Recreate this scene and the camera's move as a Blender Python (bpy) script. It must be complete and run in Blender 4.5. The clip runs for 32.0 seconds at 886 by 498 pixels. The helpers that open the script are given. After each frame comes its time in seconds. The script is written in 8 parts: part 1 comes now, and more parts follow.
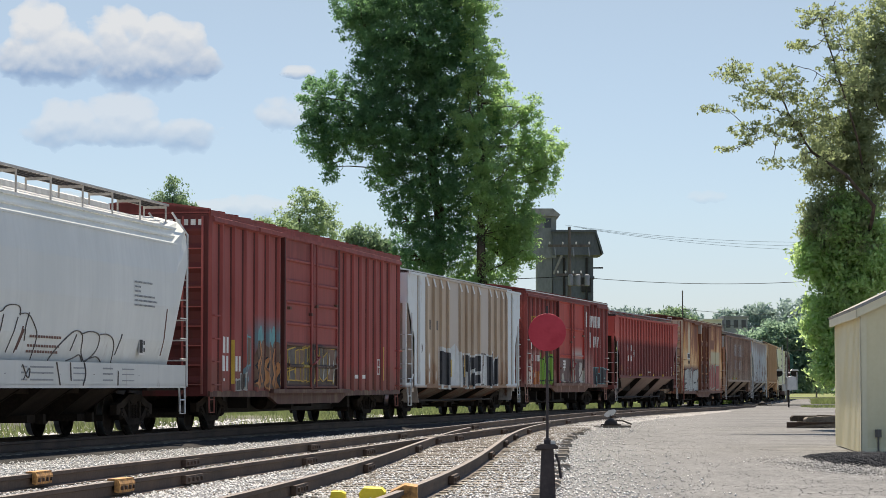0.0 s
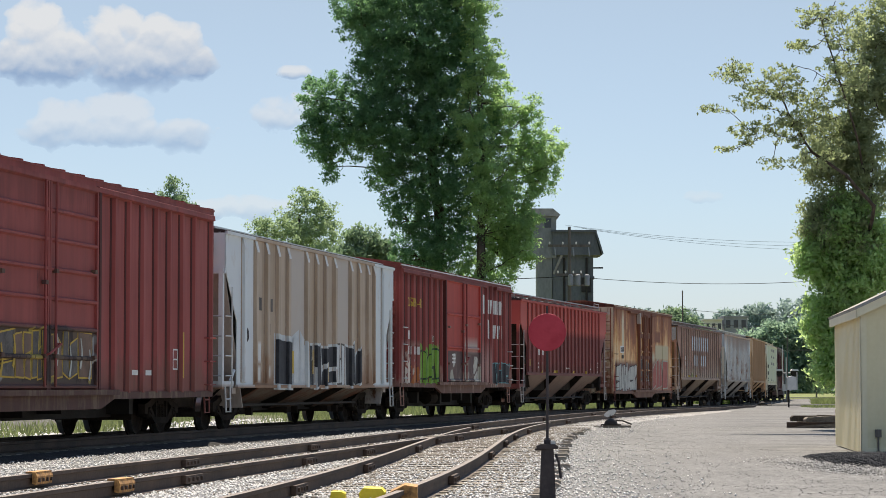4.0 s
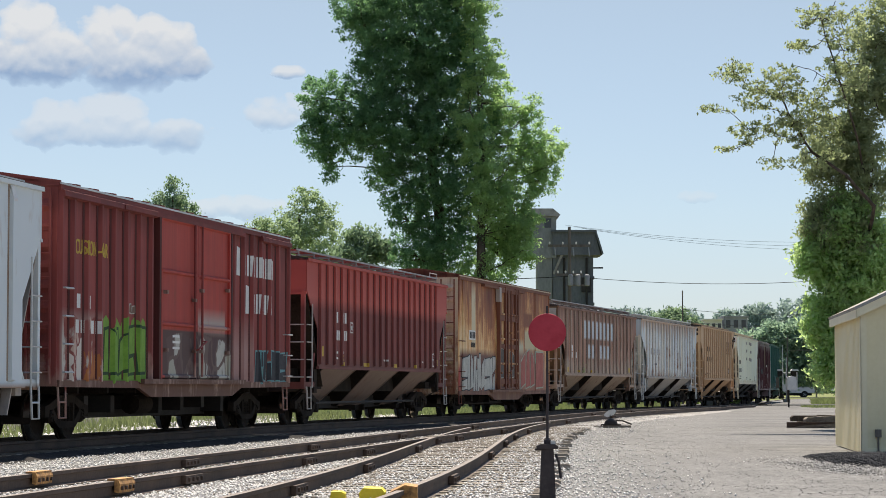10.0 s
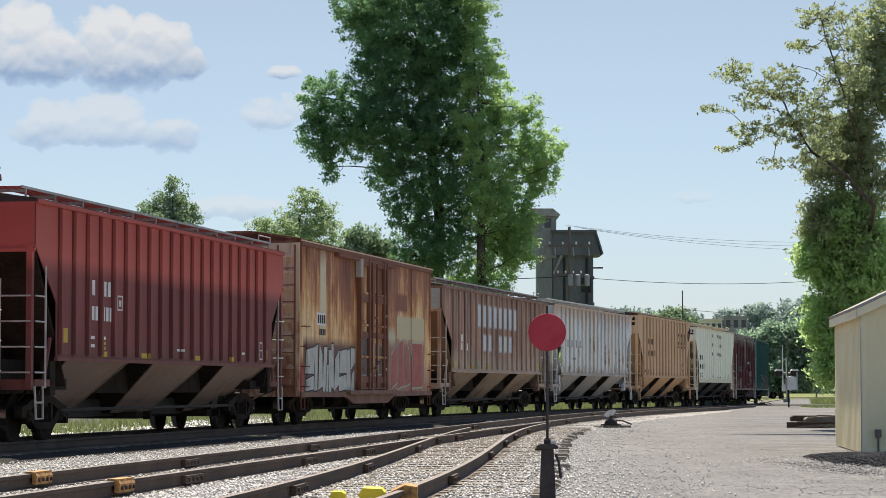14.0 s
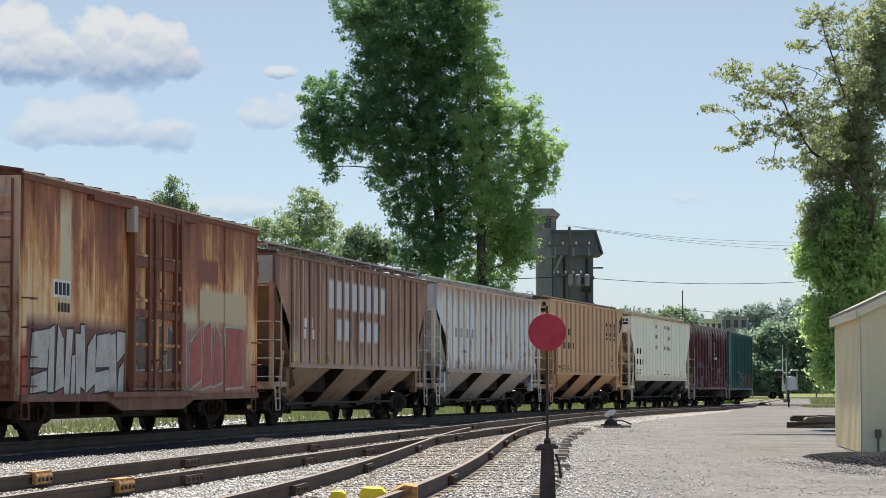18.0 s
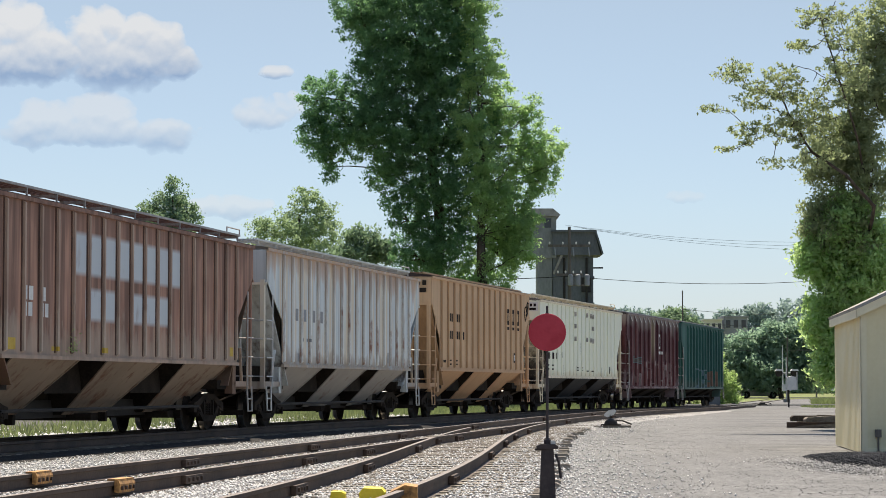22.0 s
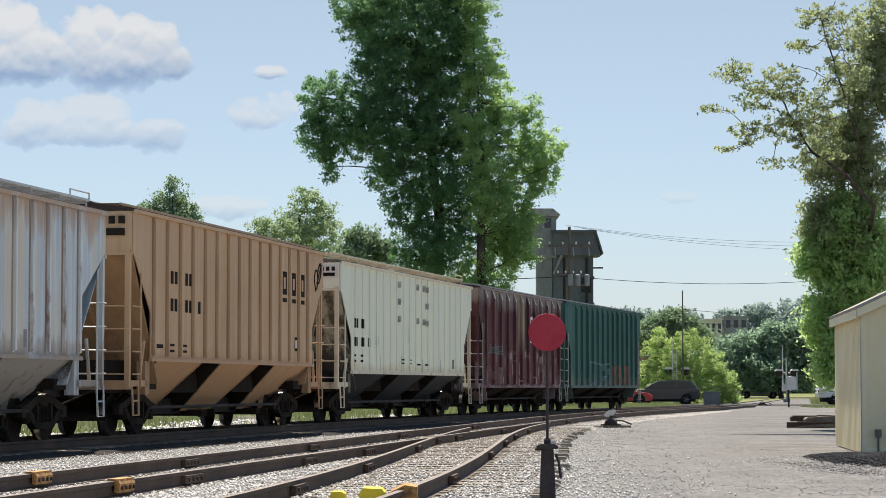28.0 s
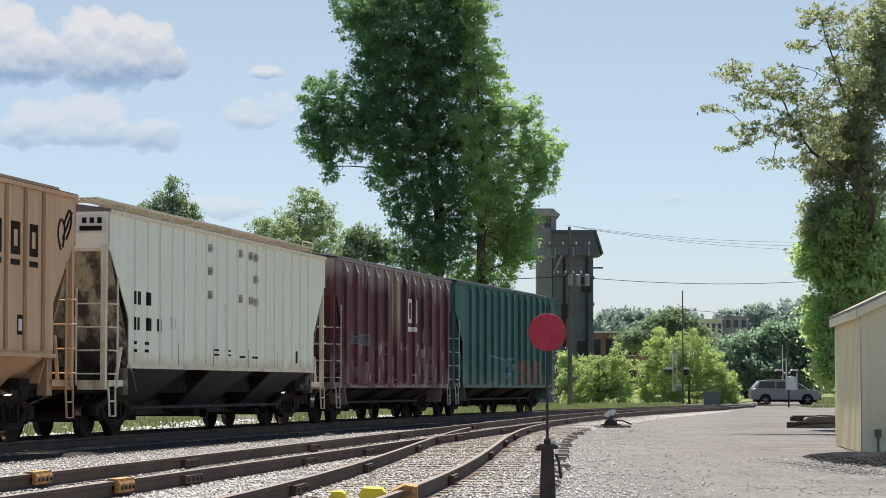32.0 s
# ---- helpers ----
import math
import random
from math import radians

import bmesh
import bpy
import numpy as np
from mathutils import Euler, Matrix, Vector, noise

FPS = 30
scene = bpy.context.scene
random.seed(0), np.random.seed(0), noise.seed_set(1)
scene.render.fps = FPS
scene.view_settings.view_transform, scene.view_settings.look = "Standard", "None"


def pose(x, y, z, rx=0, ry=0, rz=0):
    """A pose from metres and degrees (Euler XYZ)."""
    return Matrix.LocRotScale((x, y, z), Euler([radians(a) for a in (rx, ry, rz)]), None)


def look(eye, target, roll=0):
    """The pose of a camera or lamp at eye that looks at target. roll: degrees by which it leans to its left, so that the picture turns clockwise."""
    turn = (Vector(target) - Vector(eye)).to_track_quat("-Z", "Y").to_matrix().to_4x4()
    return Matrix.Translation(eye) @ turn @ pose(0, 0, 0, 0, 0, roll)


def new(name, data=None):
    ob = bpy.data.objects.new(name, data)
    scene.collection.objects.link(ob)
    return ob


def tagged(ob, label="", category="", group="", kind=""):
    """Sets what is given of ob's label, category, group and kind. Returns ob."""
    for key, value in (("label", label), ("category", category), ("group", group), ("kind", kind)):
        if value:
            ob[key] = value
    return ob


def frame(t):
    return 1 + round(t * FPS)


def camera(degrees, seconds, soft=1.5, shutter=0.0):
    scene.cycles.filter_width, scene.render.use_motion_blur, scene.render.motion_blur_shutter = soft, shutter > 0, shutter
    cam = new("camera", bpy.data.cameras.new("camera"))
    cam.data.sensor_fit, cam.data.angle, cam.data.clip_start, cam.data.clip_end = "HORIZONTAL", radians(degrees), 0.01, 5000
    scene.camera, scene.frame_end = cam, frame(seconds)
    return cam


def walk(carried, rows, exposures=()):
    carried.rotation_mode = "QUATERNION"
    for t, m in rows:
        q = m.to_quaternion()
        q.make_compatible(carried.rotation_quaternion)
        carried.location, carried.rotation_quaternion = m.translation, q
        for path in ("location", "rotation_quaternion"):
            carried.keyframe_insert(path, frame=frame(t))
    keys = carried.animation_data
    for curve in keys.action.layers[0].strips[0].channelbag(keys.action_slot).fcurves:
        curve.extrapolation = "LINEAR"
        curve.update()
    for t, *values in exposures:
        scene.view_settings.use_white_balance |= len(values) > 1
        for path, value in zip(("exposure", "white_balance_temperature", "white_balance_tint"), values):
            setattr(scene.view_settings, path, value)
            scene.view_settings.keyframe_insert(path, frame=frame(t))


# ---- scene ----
cam = camera(20.21, 32.0, soft=0.75)
EYE = pose(0, 0, 0.967, 93.18, 0, 0)
walk(cam, [(0.0, EYE), (32.0, EYE)], [(0.0, 0.71, 7250, 10), (32.0, 0.71, 7250, 10)])

# ---- light ----
SUN_EL, SUN_AZ = 63.0, -3.0     # degrees: height, and turn from straight ahead (+ to the right)
world = bpy.data.worlds.new("world")
scene.world = world
world.use_nodes = True
wn = world.node_tree.nodes
sky = wn.new("ShaderNodeTexSky")
sky.sky_type, sky.sun_disc = "NISHITA", False
sky.sun_elevation, sky.sun_rotation = radians(SUN_EL), radians(SUN_AZ)
sky.altitude, sky.air_density, sky.dust_density, sky.ozone_density = 50, 1.0, 0.1, 2.6
wn["Background"].inputs[1].default_value = 0.105
# thin blue haze that dims the lowest part of the sky
_geo = wn.new("ShaderNodeTexCoord")
_sep = wn.new("ShaderNodeSeparateXYZ")
_ramp = wn.new("ShaderNodeValToRGB")
_mul = wn.new("ShaderNodeMix")
_mul.data_type, _mul.blend_type = "RGBA", "MULTIPLY"
_mul.inputs["Factor"].default_value = 1.0
_ramp.color_ramp.elements[0].position, _ramp.color_ramp.elements[0].color = 0.0, (0.41, 0.48, 0.71, 1)
_ramp.color_ramp.elements[1].position, _ramp.color_ramp.elements[1].color = 0.45, (1, 1, 1, 1)
for _p, _c in ((0.07, (0.555, 0.58, 0.695)), (0.2, (0.76, 0.65, 0.585))):
    _ramp.color_ramp.elements.new(_p).color = (*_c, 1)
world.node_tree.links.new(_geo.outputs["Generated"], _sep.inputs[0])
world.node_tree.links.new(_sep.outputs[2], _ramp.inputs[0])
world.node_tree.links.new(sky.outputs[0], _mul.inputs[6])
world.node_tree.links.new(_ramp.outputs[0], _mul.inputs[7])
world.node_tree.links.new(_mul.outputs[2], wn["Background"].inputs[0])
sun = new("sun", bpy.data.lights.new("sun", "SUN"))
sun.data.energy, sun.data.angle, sun.data.color = 5.0, radians(0.5), (1.0, 0.95, 0.87)
_e, _a = radians(SUN_EL), radians(SUN_AZ)
sun.matrix_world = look((math.sin(_a) * math.cos(_e) * 90, math.cos(_a) * math.cos(_e) * 90, math.sin(_e) * 90), (0, 0, 0))


# ---- materials ----
class Nodes:
    """Short hand for a node material."""

    def __init__(self, name):
        self.mat = bpy.data.materials.new(name)
        self.mat.use_nodes = True
        self.tree = self.mat.node_tree
        self.bsdf = self.tree.nodes["Principled BSDF"]
        self.coord = self.tree.nodes.new("ShaderNodeTexCoord").outputs["Object"]

    def add(self, kind, **sockets):
        node = self.tree.nodes.new(kind)
        for key, value in sockets.items():
            self.put(value, node.inputs[key.replace("_", " ")])
        return node

    def put(self, value, socket):
        if isinstance(value, bpy.types.NodeSocket):
            self.tree.links.new(value, socket)
        elif socket.type == "RGBA":
            socket.default_value = (*value[:3], 1)
        else:
            socket.default_value = value

    def scaled(self, sx, sy, sz, off=(0, 0, 0)):
        node = self.add("ShaderNodeMapping", Vector=self.coord)
        node.inputs["Scale"].default_value = (sx, sy, sz)
        node.inputs["Location"].default_value = off
        return node.outputs[0]

    def noise(self, vector, scale=1.0, detail=4.0, rough=0.6, distort=0.0):
        return self.add("ShaderNodeTexNoise", Vector=vector, Scale=scale, Detail=detail, Roughness=rough, Distortion=distort).outputs["Fac"]

    def ramp(self, fac, *stops, hard=False):
        node = self.add("ShaderNodeValToRGB", Fac=fac)
        r = node.color_ramp
        if hard:
            r.interpolation = "CONSTANT"
        while len(r.elements) < len(stops):
            r.elements.new(0.5)
        for e, (p, c) in zip(r.elements, stops):
            e.position = p
            e.color = (c, c, c, 1) if isinstance(c, (int, float)) else (*c, 1)
        return node.outputs[0]

    def math(self, op, a, b=0.0):
        node = self.tree.nodes.new("ShaderNodeMath")
        node.operation = op
        self.put(a, node.inputs[0])
        self.put(b, node.inputs[1])
        return node.outputs[0]

    def mix(self, fac, a, b, blend="MIX"):
        node = self.tree.nodes.new("ShaderNodeMix")
        node.data_type, node.blend_type = "RGBA", blend
        self.put(fac, node.inputs["Factor"])
        self.put(a, node.inputs[6])
        self.put(b, node.inputs[7])
        return node.outputs[2]

    def axes(self):
        return self.add("ShaderNodeSeparateXYZ", Vector=self.coord).outputs

    def between(self, value, a, b, soft=0.05):
        up = self.add("ShaderNodeMapRange", Value=value, From_Min=a - soft, From_Max=a + soft).outputs[0]
        down = self.add("ShaderNodeMapRange", Value=value, From_Min=b - soft, From_Max=b + soft, To_Min=1.0, To_Max=0.0).outputs[0]
        return self.math("MULTIPLY", up, down)

    def done(self, color, rough=0.8, metal=0.0, bump=None, strength=0.3, distance=0.02):
        self.put(color, self.bsdf.inputs["Base Color"])
        self.put(rough, self.bsdf.inputs["Roughness"])
        self.put(metal, self.bsdf.inputs["Metallic"])
        if bump is not None:
            node = self.add("ShaderNodeBump", Height=bump, Strength=strength, Distance=distance)
            self.put(node.outputs[0], self.bsdf.inputs["Normal"])
        return self.mat


def surface(name, c1, c2, scale=1.0, fine=25.0, rough=0.8, metal=0.0, strength=0.3, distance=0.01, stretch=(1, 1, 1)):
    n = Nodes(name)
    v = n.scaled(*stretch)
    big, small = n.noise(v, scale, 5), n.noise(v, fine, 4)
    both = n.math("ADD", n.math("MULTIPLY", big, 0.65), n.math("MULTIPLY", small, 0.35))
    col = n.ramp(both, (0.36, c1), (0.64, c2))
    if rough >= 0.9:
        n.bsdf.inputs["Specular IOR Level"].default_value = 0.12
    return n.done(col, rough, metal, small, strength, distance)


def car_paint(name, base, fade, rust=0.3, rust_color=(0.10, 0.045, 0.025), art=(), blocks=(), rough=0.7, streak=1.0, panels=None, top=None, foot=None, flake=None):
    """Weathered paint in the car's own space: faded areas, upright streaks, rust, and sprayed art in boxes x0, x1, z0, z1."""
    n = Nodes(name)
    ax = n.axes()
    blot = n.noise(n.coord, 0.45, 5)
    col = n.mix(n.ramp(blot, (0.35, 0.0), (0.7, 1.0)), base, fade)
    run = n.noise(n.scaled(5.0, 5.0, 0.22), 1.0, 5, 0.65)
    if flake:
        # bare rust in ragged sheets, thickest under the eaves
        z_low, z_high, *tones = flake
        ragged = n.noise(n.scaled(0.8, 0.8, 0.30, (2.2, 0, 0.7)), 1.0, 9, 0.72, 0.4)
        drip = n.noise(n.scaled(4.5, 4.5, 0.13, (1, 2, 3)), 1.0, 6, 0.7)
        up = n.add("ShaderNodeMapRange", Value=ax[2], From_Min=z_low, From_Max=z_high, To_Max=0.16).outputs[0]
        amount = n.math("ADD", n.math("ADD", n.math("MULTIPLY", ragged, 0.62), n.math("MULTIPLY", drip, 0.38)), up)
        col = n.ramp(amount, (0.44, tones[0]), (0.50, tones[1]), (0.545, tones[2]), (0.60, tones[3]), (0.72, tones[4]))
    low = n.add("ShaderNodeMapRange", Value=ax[2], From_Min=0.8, From_Max=4.4, To_Min=0.12, To_Max=-0.04).outputs[0]
    col = n.mix(n.math("MULTIPLY", n.ramp(run, (0.42, 0.0), (0.75, 1.0)), 0.55 * streak), col, tuple(0.45 * c + 0.02 for c in base))
    spots = n.noise(n.scaled(2.2, 2.2, 0.9, (7, 3, 1)), 1.0, 8, 0.7)
    worn = n.math("ADD", n.math("ADD", n.math("MULTIPLY", spots, 0.7), n.math("MULTIPLY", run, 0.3)), low)
    col = n.mix(n.ramp(worn, (0.74 - 0.4 * rust, 0.0), (0.84 - 0.4 * rust, 1.0)), col, n.mix(spots, rust_color, tuple(2.1 * c for c in rust_color)))
    if panels:
        # sheets between the ribs that have aged differently
        color, share, pitch = panels
        tint = n.noise(n.scaled(1.0 / pitch, 0, 0.16, (3.3, 0, 0)), 1.0, 3, 0.7)
        col = n.mix(n.math("MULTIPLY", n.ramp(tint, (0.46, 0.0), (0.62, 1.0)), share), col, color)
    for k, span in enumerate((top, foot)):
        # rust that runs down from the eaves, grime splashed up from the sill
        if span:
            color, z_from, z_to, share = span
            near = n.add("ShaderNodeMapRange", Value=ax[2], From_Min=z_to, From_Max=z_from).outputs[0]
            run2 = n.noise(n.scaled(*((3.4, 3.4, 0.16), (2.2, 2.2, 0.9))[k], (k * 4.0, 1, 2)), 1.0, 6, 0.68)
            wash = n.math("ADD", n.math("MULTIPLY", near, 0.5), n.math("MULTIPLY", run2, 0.7))
            col = n.mix(n.math("MULTIPLY", n.ramp(wash, (0.60, 0.0), (0.66, 0.55), (0.78, 1.0)), share), col, n.mix(run2, color, tuple(1.7 * c for c in color)))
    for x0, x1, z0, z1, color, *soft in blocks:
        m = n.math("MULTIPLY", n.between(ax[0], x0, x1, 0.03), n.between(ax[2], z0, z1, soft[0] if soft else 0.05))
        edge = n.ramp(n.noise(n.scaled(3, 3, 1.2, (x0, 0, 0)), 1.0, 6), (0.22, 0.4), (0.40, 1.0))
        col = n.mix(n.math("MULTIPLY", m, edge), col, color)
    for i, (x0, x1, z0, z1, wide, inks, *tall) in enumerate(art):
        squeeze = tall[0] if tall else 0.5
        wob = n.noise(n.scaled(1.1, 1.1, 1.1, (i * 5.1, x0, 0)), 1.0, 3)
        m = n.math("MULTIPLY", n.between(n.math("ADD", ax[0], n.math("MULTIPLY", wob, 0.5)), x0 + 0.25, x1 + 0.25, 0.02),
                   n.between(n.math("ADD", ax[2], n.math("MULTIPLY", wob, 0.6)), z0 + 0.3, z1 + 0.3, 0.02))
        bent = n.add("ShaderNodeTexNoise", Vector=n.scaled(1, 0, 1, (i * 2.7, 0, 0)), Scale=0.9 / wide, Detail=2.0).outputs["Color"]
        warp = n.tree.nodes.new("ShaderNodeVectorMath")
        warp.operation = "MULTIPLY_ADD"
        n.put(bent, warp.inputs[0])
        warp.inputs[1].default_value = (0.9 * wide, 0, 0.9 * wide)
        n.put(n.scaled(1, 0, squeeze, (i * 3.3, 0, i)), warp.inputs[2])
        cell = n.add("ShaderNodeTexVoronoi", Vector=warp.outputs[0], Scale=1.0 / wide, Randomness=0.8).outputs["Color"]
        rim = n.tree.nodes.new("ShaderNodeTexVoronoi")
        rim.feature = "DISTANCE_TO_EDGE"
        n.put(warp.outputs[0], rim.inputs["Vector"])
        n.put(1.0 / wide, rim.inputs["Scale"])
        n.put(0.8, rim.inputs["Randomness"])
        k = len(inks) - 1
        ink = n.ramp(n.add("ShaderNodeSeparateColor", Color=cell).outputs[0], *[(j / k * 0.95, c) for j, c in enumerate(inks[1:])], hard=True)
        ink = n.mix(n.ramp(rim.outputs["Distance"], (0.05, 1.0), (0.075, 0.0)), ink, inks[0])
        gone = n.ramp(n.noise(n.scaled(4, 4, 2, (i, 0, 0)), 1.0, 6), (0.32, 0.0), (0.42, 1.0))
        col = n.mix(n.math("MULTIPLY", m, gone), col, ink)
    n.bsdf.inputs["Specular IOR Level"].default_value = 0.22
    return n.done(col, rough, 0.0, n.noise(n.coord, 6.0, 5), 0.15, 0.01)


def leaf_material(name, c1, c2, through_color, share=0.42, patch=0.25):
    n = Nodes(name)
    rnd = n.tree.nodes.new("ShaderNodeNewGeometry").outputs["Random Per Island"]
    blot = n.ramp(n.noise(n.coord, patch, 3), (0.3, 0.0), (0.7, 1.0))
    col = n.mix(n.math("ADD", n.math("MULTIPLY", rnd, 0.5), n.math("MULTIPLY", blot, 0.5)), c1, c2)
    n.done(col, 0.65)
    n.bsdf.inputs["Specular IOR Level"].default_value = 0.15
    tr = n.add("ShaderNodeBsdfTranslucent", Color=through_color)
    mx = n.tree.nodes.new("ShaderNodeMixShader")
    mx.inputs[0].default_value = share
    n.tree.links.new(n.bsdf.outputs[0], mx.inputs[1])
    n.tree.links.new(tr.outputs[0], mx.inputs[2])
    n.tree.links.new(mx.outputs[0], n.tree.nodes["Material Output"].inputs[0])
    return n.mat


M = {}
M["iron"] = surface("dark_iron", (0.014, 0.012, 0.011), (0.036, 0.03, 0.026), 2, 30, 0.8)
# dirt brown, near-black because the shade under the cars is in it
M["grime_shade"] = surface("brown_grime_and_shade", (0.014, 0.011, 0.009), (0.042, 0.032, 0.025), 1.5, 20, 0.95)
M["iron_rail"] = surface("worn_grab_iron", (0.34, 0.31, 0.28), (0.55, 0.52, 0.48), 3, 25, 0.7)
M["tread"] = surface("polished_tread", (0.5, 0.49, 0.48), (0.65, 0.65, 0.64), 4, 40, 0.3, 1.0, 0.05)
M["galv"] = surface("galvanised_steel", (0.45, 0.46, 0.46), (0.62, 0.62, 0.61), 2, 30, 0.45, 0.6)
M["rail"] = surface("rusty_rail", (0.035, 0.023, 0.018), (0.095, 0.06, 0.042), 1.2, 22, 0.8)
M["rail_top"] = surface("worn_rail_head", (0.11, 0.085, 0.07), (0.21, 0.17, 0.145), 1.5, 30, 0.6, 0.25, 0.1)
M["tie"] = surface("weathered_tie", (0.13, 0.11, 0.09), (0.36, 0.32, 0.27), 3, 30, 0.95, 0, 0.6, 0.02, (0.5, 3, 1))
M["white"] = surface("white_marking", (0.60, 0.59, 0.56), (0.78, 0.77, 0.73), 3, 30, 0.7)
M["glass"] = surface("dark_window_glass", (0.02, 0.024, 0.028), (0.03, 0.035, 0.04), 1, 10, 0.06)
M["can"] = surface("transformer_grey", (0.20, 0.21, 0.22), (0.30, 0.31, 0.32), 2, 20, 0.6)
M["tyre"] = surface("tyre_rubber", (0.015, 0.015, 0.015), (0.03, 0.03, 0.03), 3, 30, 0.9)
M["shed"] = surface("cream_siding", (0.80, 0.70, 0.43), (0.88, 0.78, 0.51), 0.8, 12, 0.7, 0, 0.1)
M["shed_trim"] = surface("cream_trim", (0.80, 0.71, 0.47), (0.88, 0.79, 0.55), 0.8, 14, 0.65)
M["shingle"] = surface("pale_shingle", (0.26, 0.25, 0.23), (0.42, 0.40, 0.37), 2, 24, 0.95)
M["concrete"] = surface("old_concrete", (0.20, 0.19, 0.175), (0.36, 0.345, 0.32), 0.5, 6, 0.95, 0, 0.4)
M["slate"] = surface("grey_tin_siding", (0.085, 0.095, 0.10), (0.17, 0.18, 0.185), 0.5, 7, 0.85, 0, 0.3, 0.02, (1, 1, 0.4))
M["tower"] = surface("stained_tower_concrete", (0.17, 0.18, 0.175), (0.32, 0.33, 0.315), 0.5, 6, 0.95, 0, 0.4, 0.02, (1, 1, 0.4))
M["wood"] = surface("grey_pole_wood", (0.10, 0.085, 0.07), (0.2, 0.175, 0.15), 1.5, 20, 0.95, 0, 0.4, 0.01, (3, 3, 0.3))
M["bark"] = surface("tree_bark", (0.05, 0.04, 0.032), (0.13, 0.105, 0.085), 2, 18, 0.95, 0, 0.7, 0.03, (2, 2, 0.5))
M["red"] = surface("faded_red_target", (0.38, 0.012, 0.028), (0.55, 0.045, 0.07), 2.5, 9, 0.6)
M["yellow"] = surface("yellow_paint", (0.72, 0.55, 0.02), (0.85, 0.68, 0.05), 3, 25, 0.55)
M["amber"] = surface("amber_marking", (0.45, 0.28, 0.03), (0.62, 0.42, 0.06), 3, 25, 0.7)
M["orange"] = surface("rusty_orange_paint", (0.10, 0.05, 0.025), (0.70, 0.36, 0.11), 9, 30, 0.8)
M["rail_stand"] = surface("stand_iron", (0.028, 0.02, 0.02), (0.06, 0.045, 0.043), 3, 25, 0.7)
M["brick"] = surface("far_brick", (0.16, 0.095, 0.08), (0.26, 0.16, 0.13), 0.2, 2, 0.95)
M["pale_wall"] = surface("far_pale_wall", (0.5, 0.48, 0.43), (0.62, 0.6, 0.55), 0.1, 1, 0.9)
M["grey_wall"] = surface("far_grey_wall", (0.22, 0.23, 0.25), (0.32, 0.33, 0.35), 0.1, 1, 0.9)
M["asphalt"] = surface("asphalt", (0.045, 0.045, 0.047), (0.085, 0.085, 0.085), 0.7, 14, 0.9)
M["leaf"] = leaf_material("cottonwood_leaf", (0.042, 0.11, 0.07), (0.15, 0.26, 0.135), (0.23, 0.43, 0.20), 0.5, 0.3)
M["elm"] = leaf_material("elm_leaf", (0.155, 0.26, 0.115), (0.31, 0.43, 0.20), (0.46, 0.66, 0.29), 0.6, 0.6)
M["ash"] = leaf_material("ash_leaf", (0.18, 0.26, 0.15), (0.30, 0.38, 0.23), (0.38, 0.50, 0.27), 0.5, 0.6)
M["locust"] = leaf_material("locust_leaf", (0.165, 0.195, 0.11), (0.30, 0.335, 0.185), (0.40, 0.47, 0.24), 0.55, 1.3)
M["maple"] = leaf_material("bright_leaf", (0.20, 0.29, 0.12), (0.36, 0.46, 0.20), (0.50, 0.66, 0.26), 0.58, 0.8)
# far leaf colours are paled and blued: distance haze painted in
M["far_leaf"] = leaf_material("far_leaf", (0.13, 0.20, 0.14), (0.22, 0.295, 0.195), (0.28, 0.40, 0.23), 0.45)
M["hill_leaf"] = leaf_material("haze_tinted_hill_leaf", (0.21, 0.29, 0.275), (0.28, 0.36, 0.33), (0.33, 0.43, 0.38), 0.5)
M["grass"] = leaf_material("grass_blade", (0.10, 0.145, 0.06), (0.21, 0.235, 0.12), (0.24, 0.29, 0.12))
M["fresh"] = leaf_material("fresh_leaf", (0.14, 0.24, 0.10), (0.38, 0.50, 0.23), (0.58, 0.78, 0.33), 0.6, 1.0)
# wood beyond the crossing, also lifted in colour for haze
M["wood_leaf"] = leaf_material("haze_tinted_wood_leaf", (0.16, 0.25, 0.19), (0.25, 0.345, 0.255), (0.32, 0.46, 0.32), 0.55)


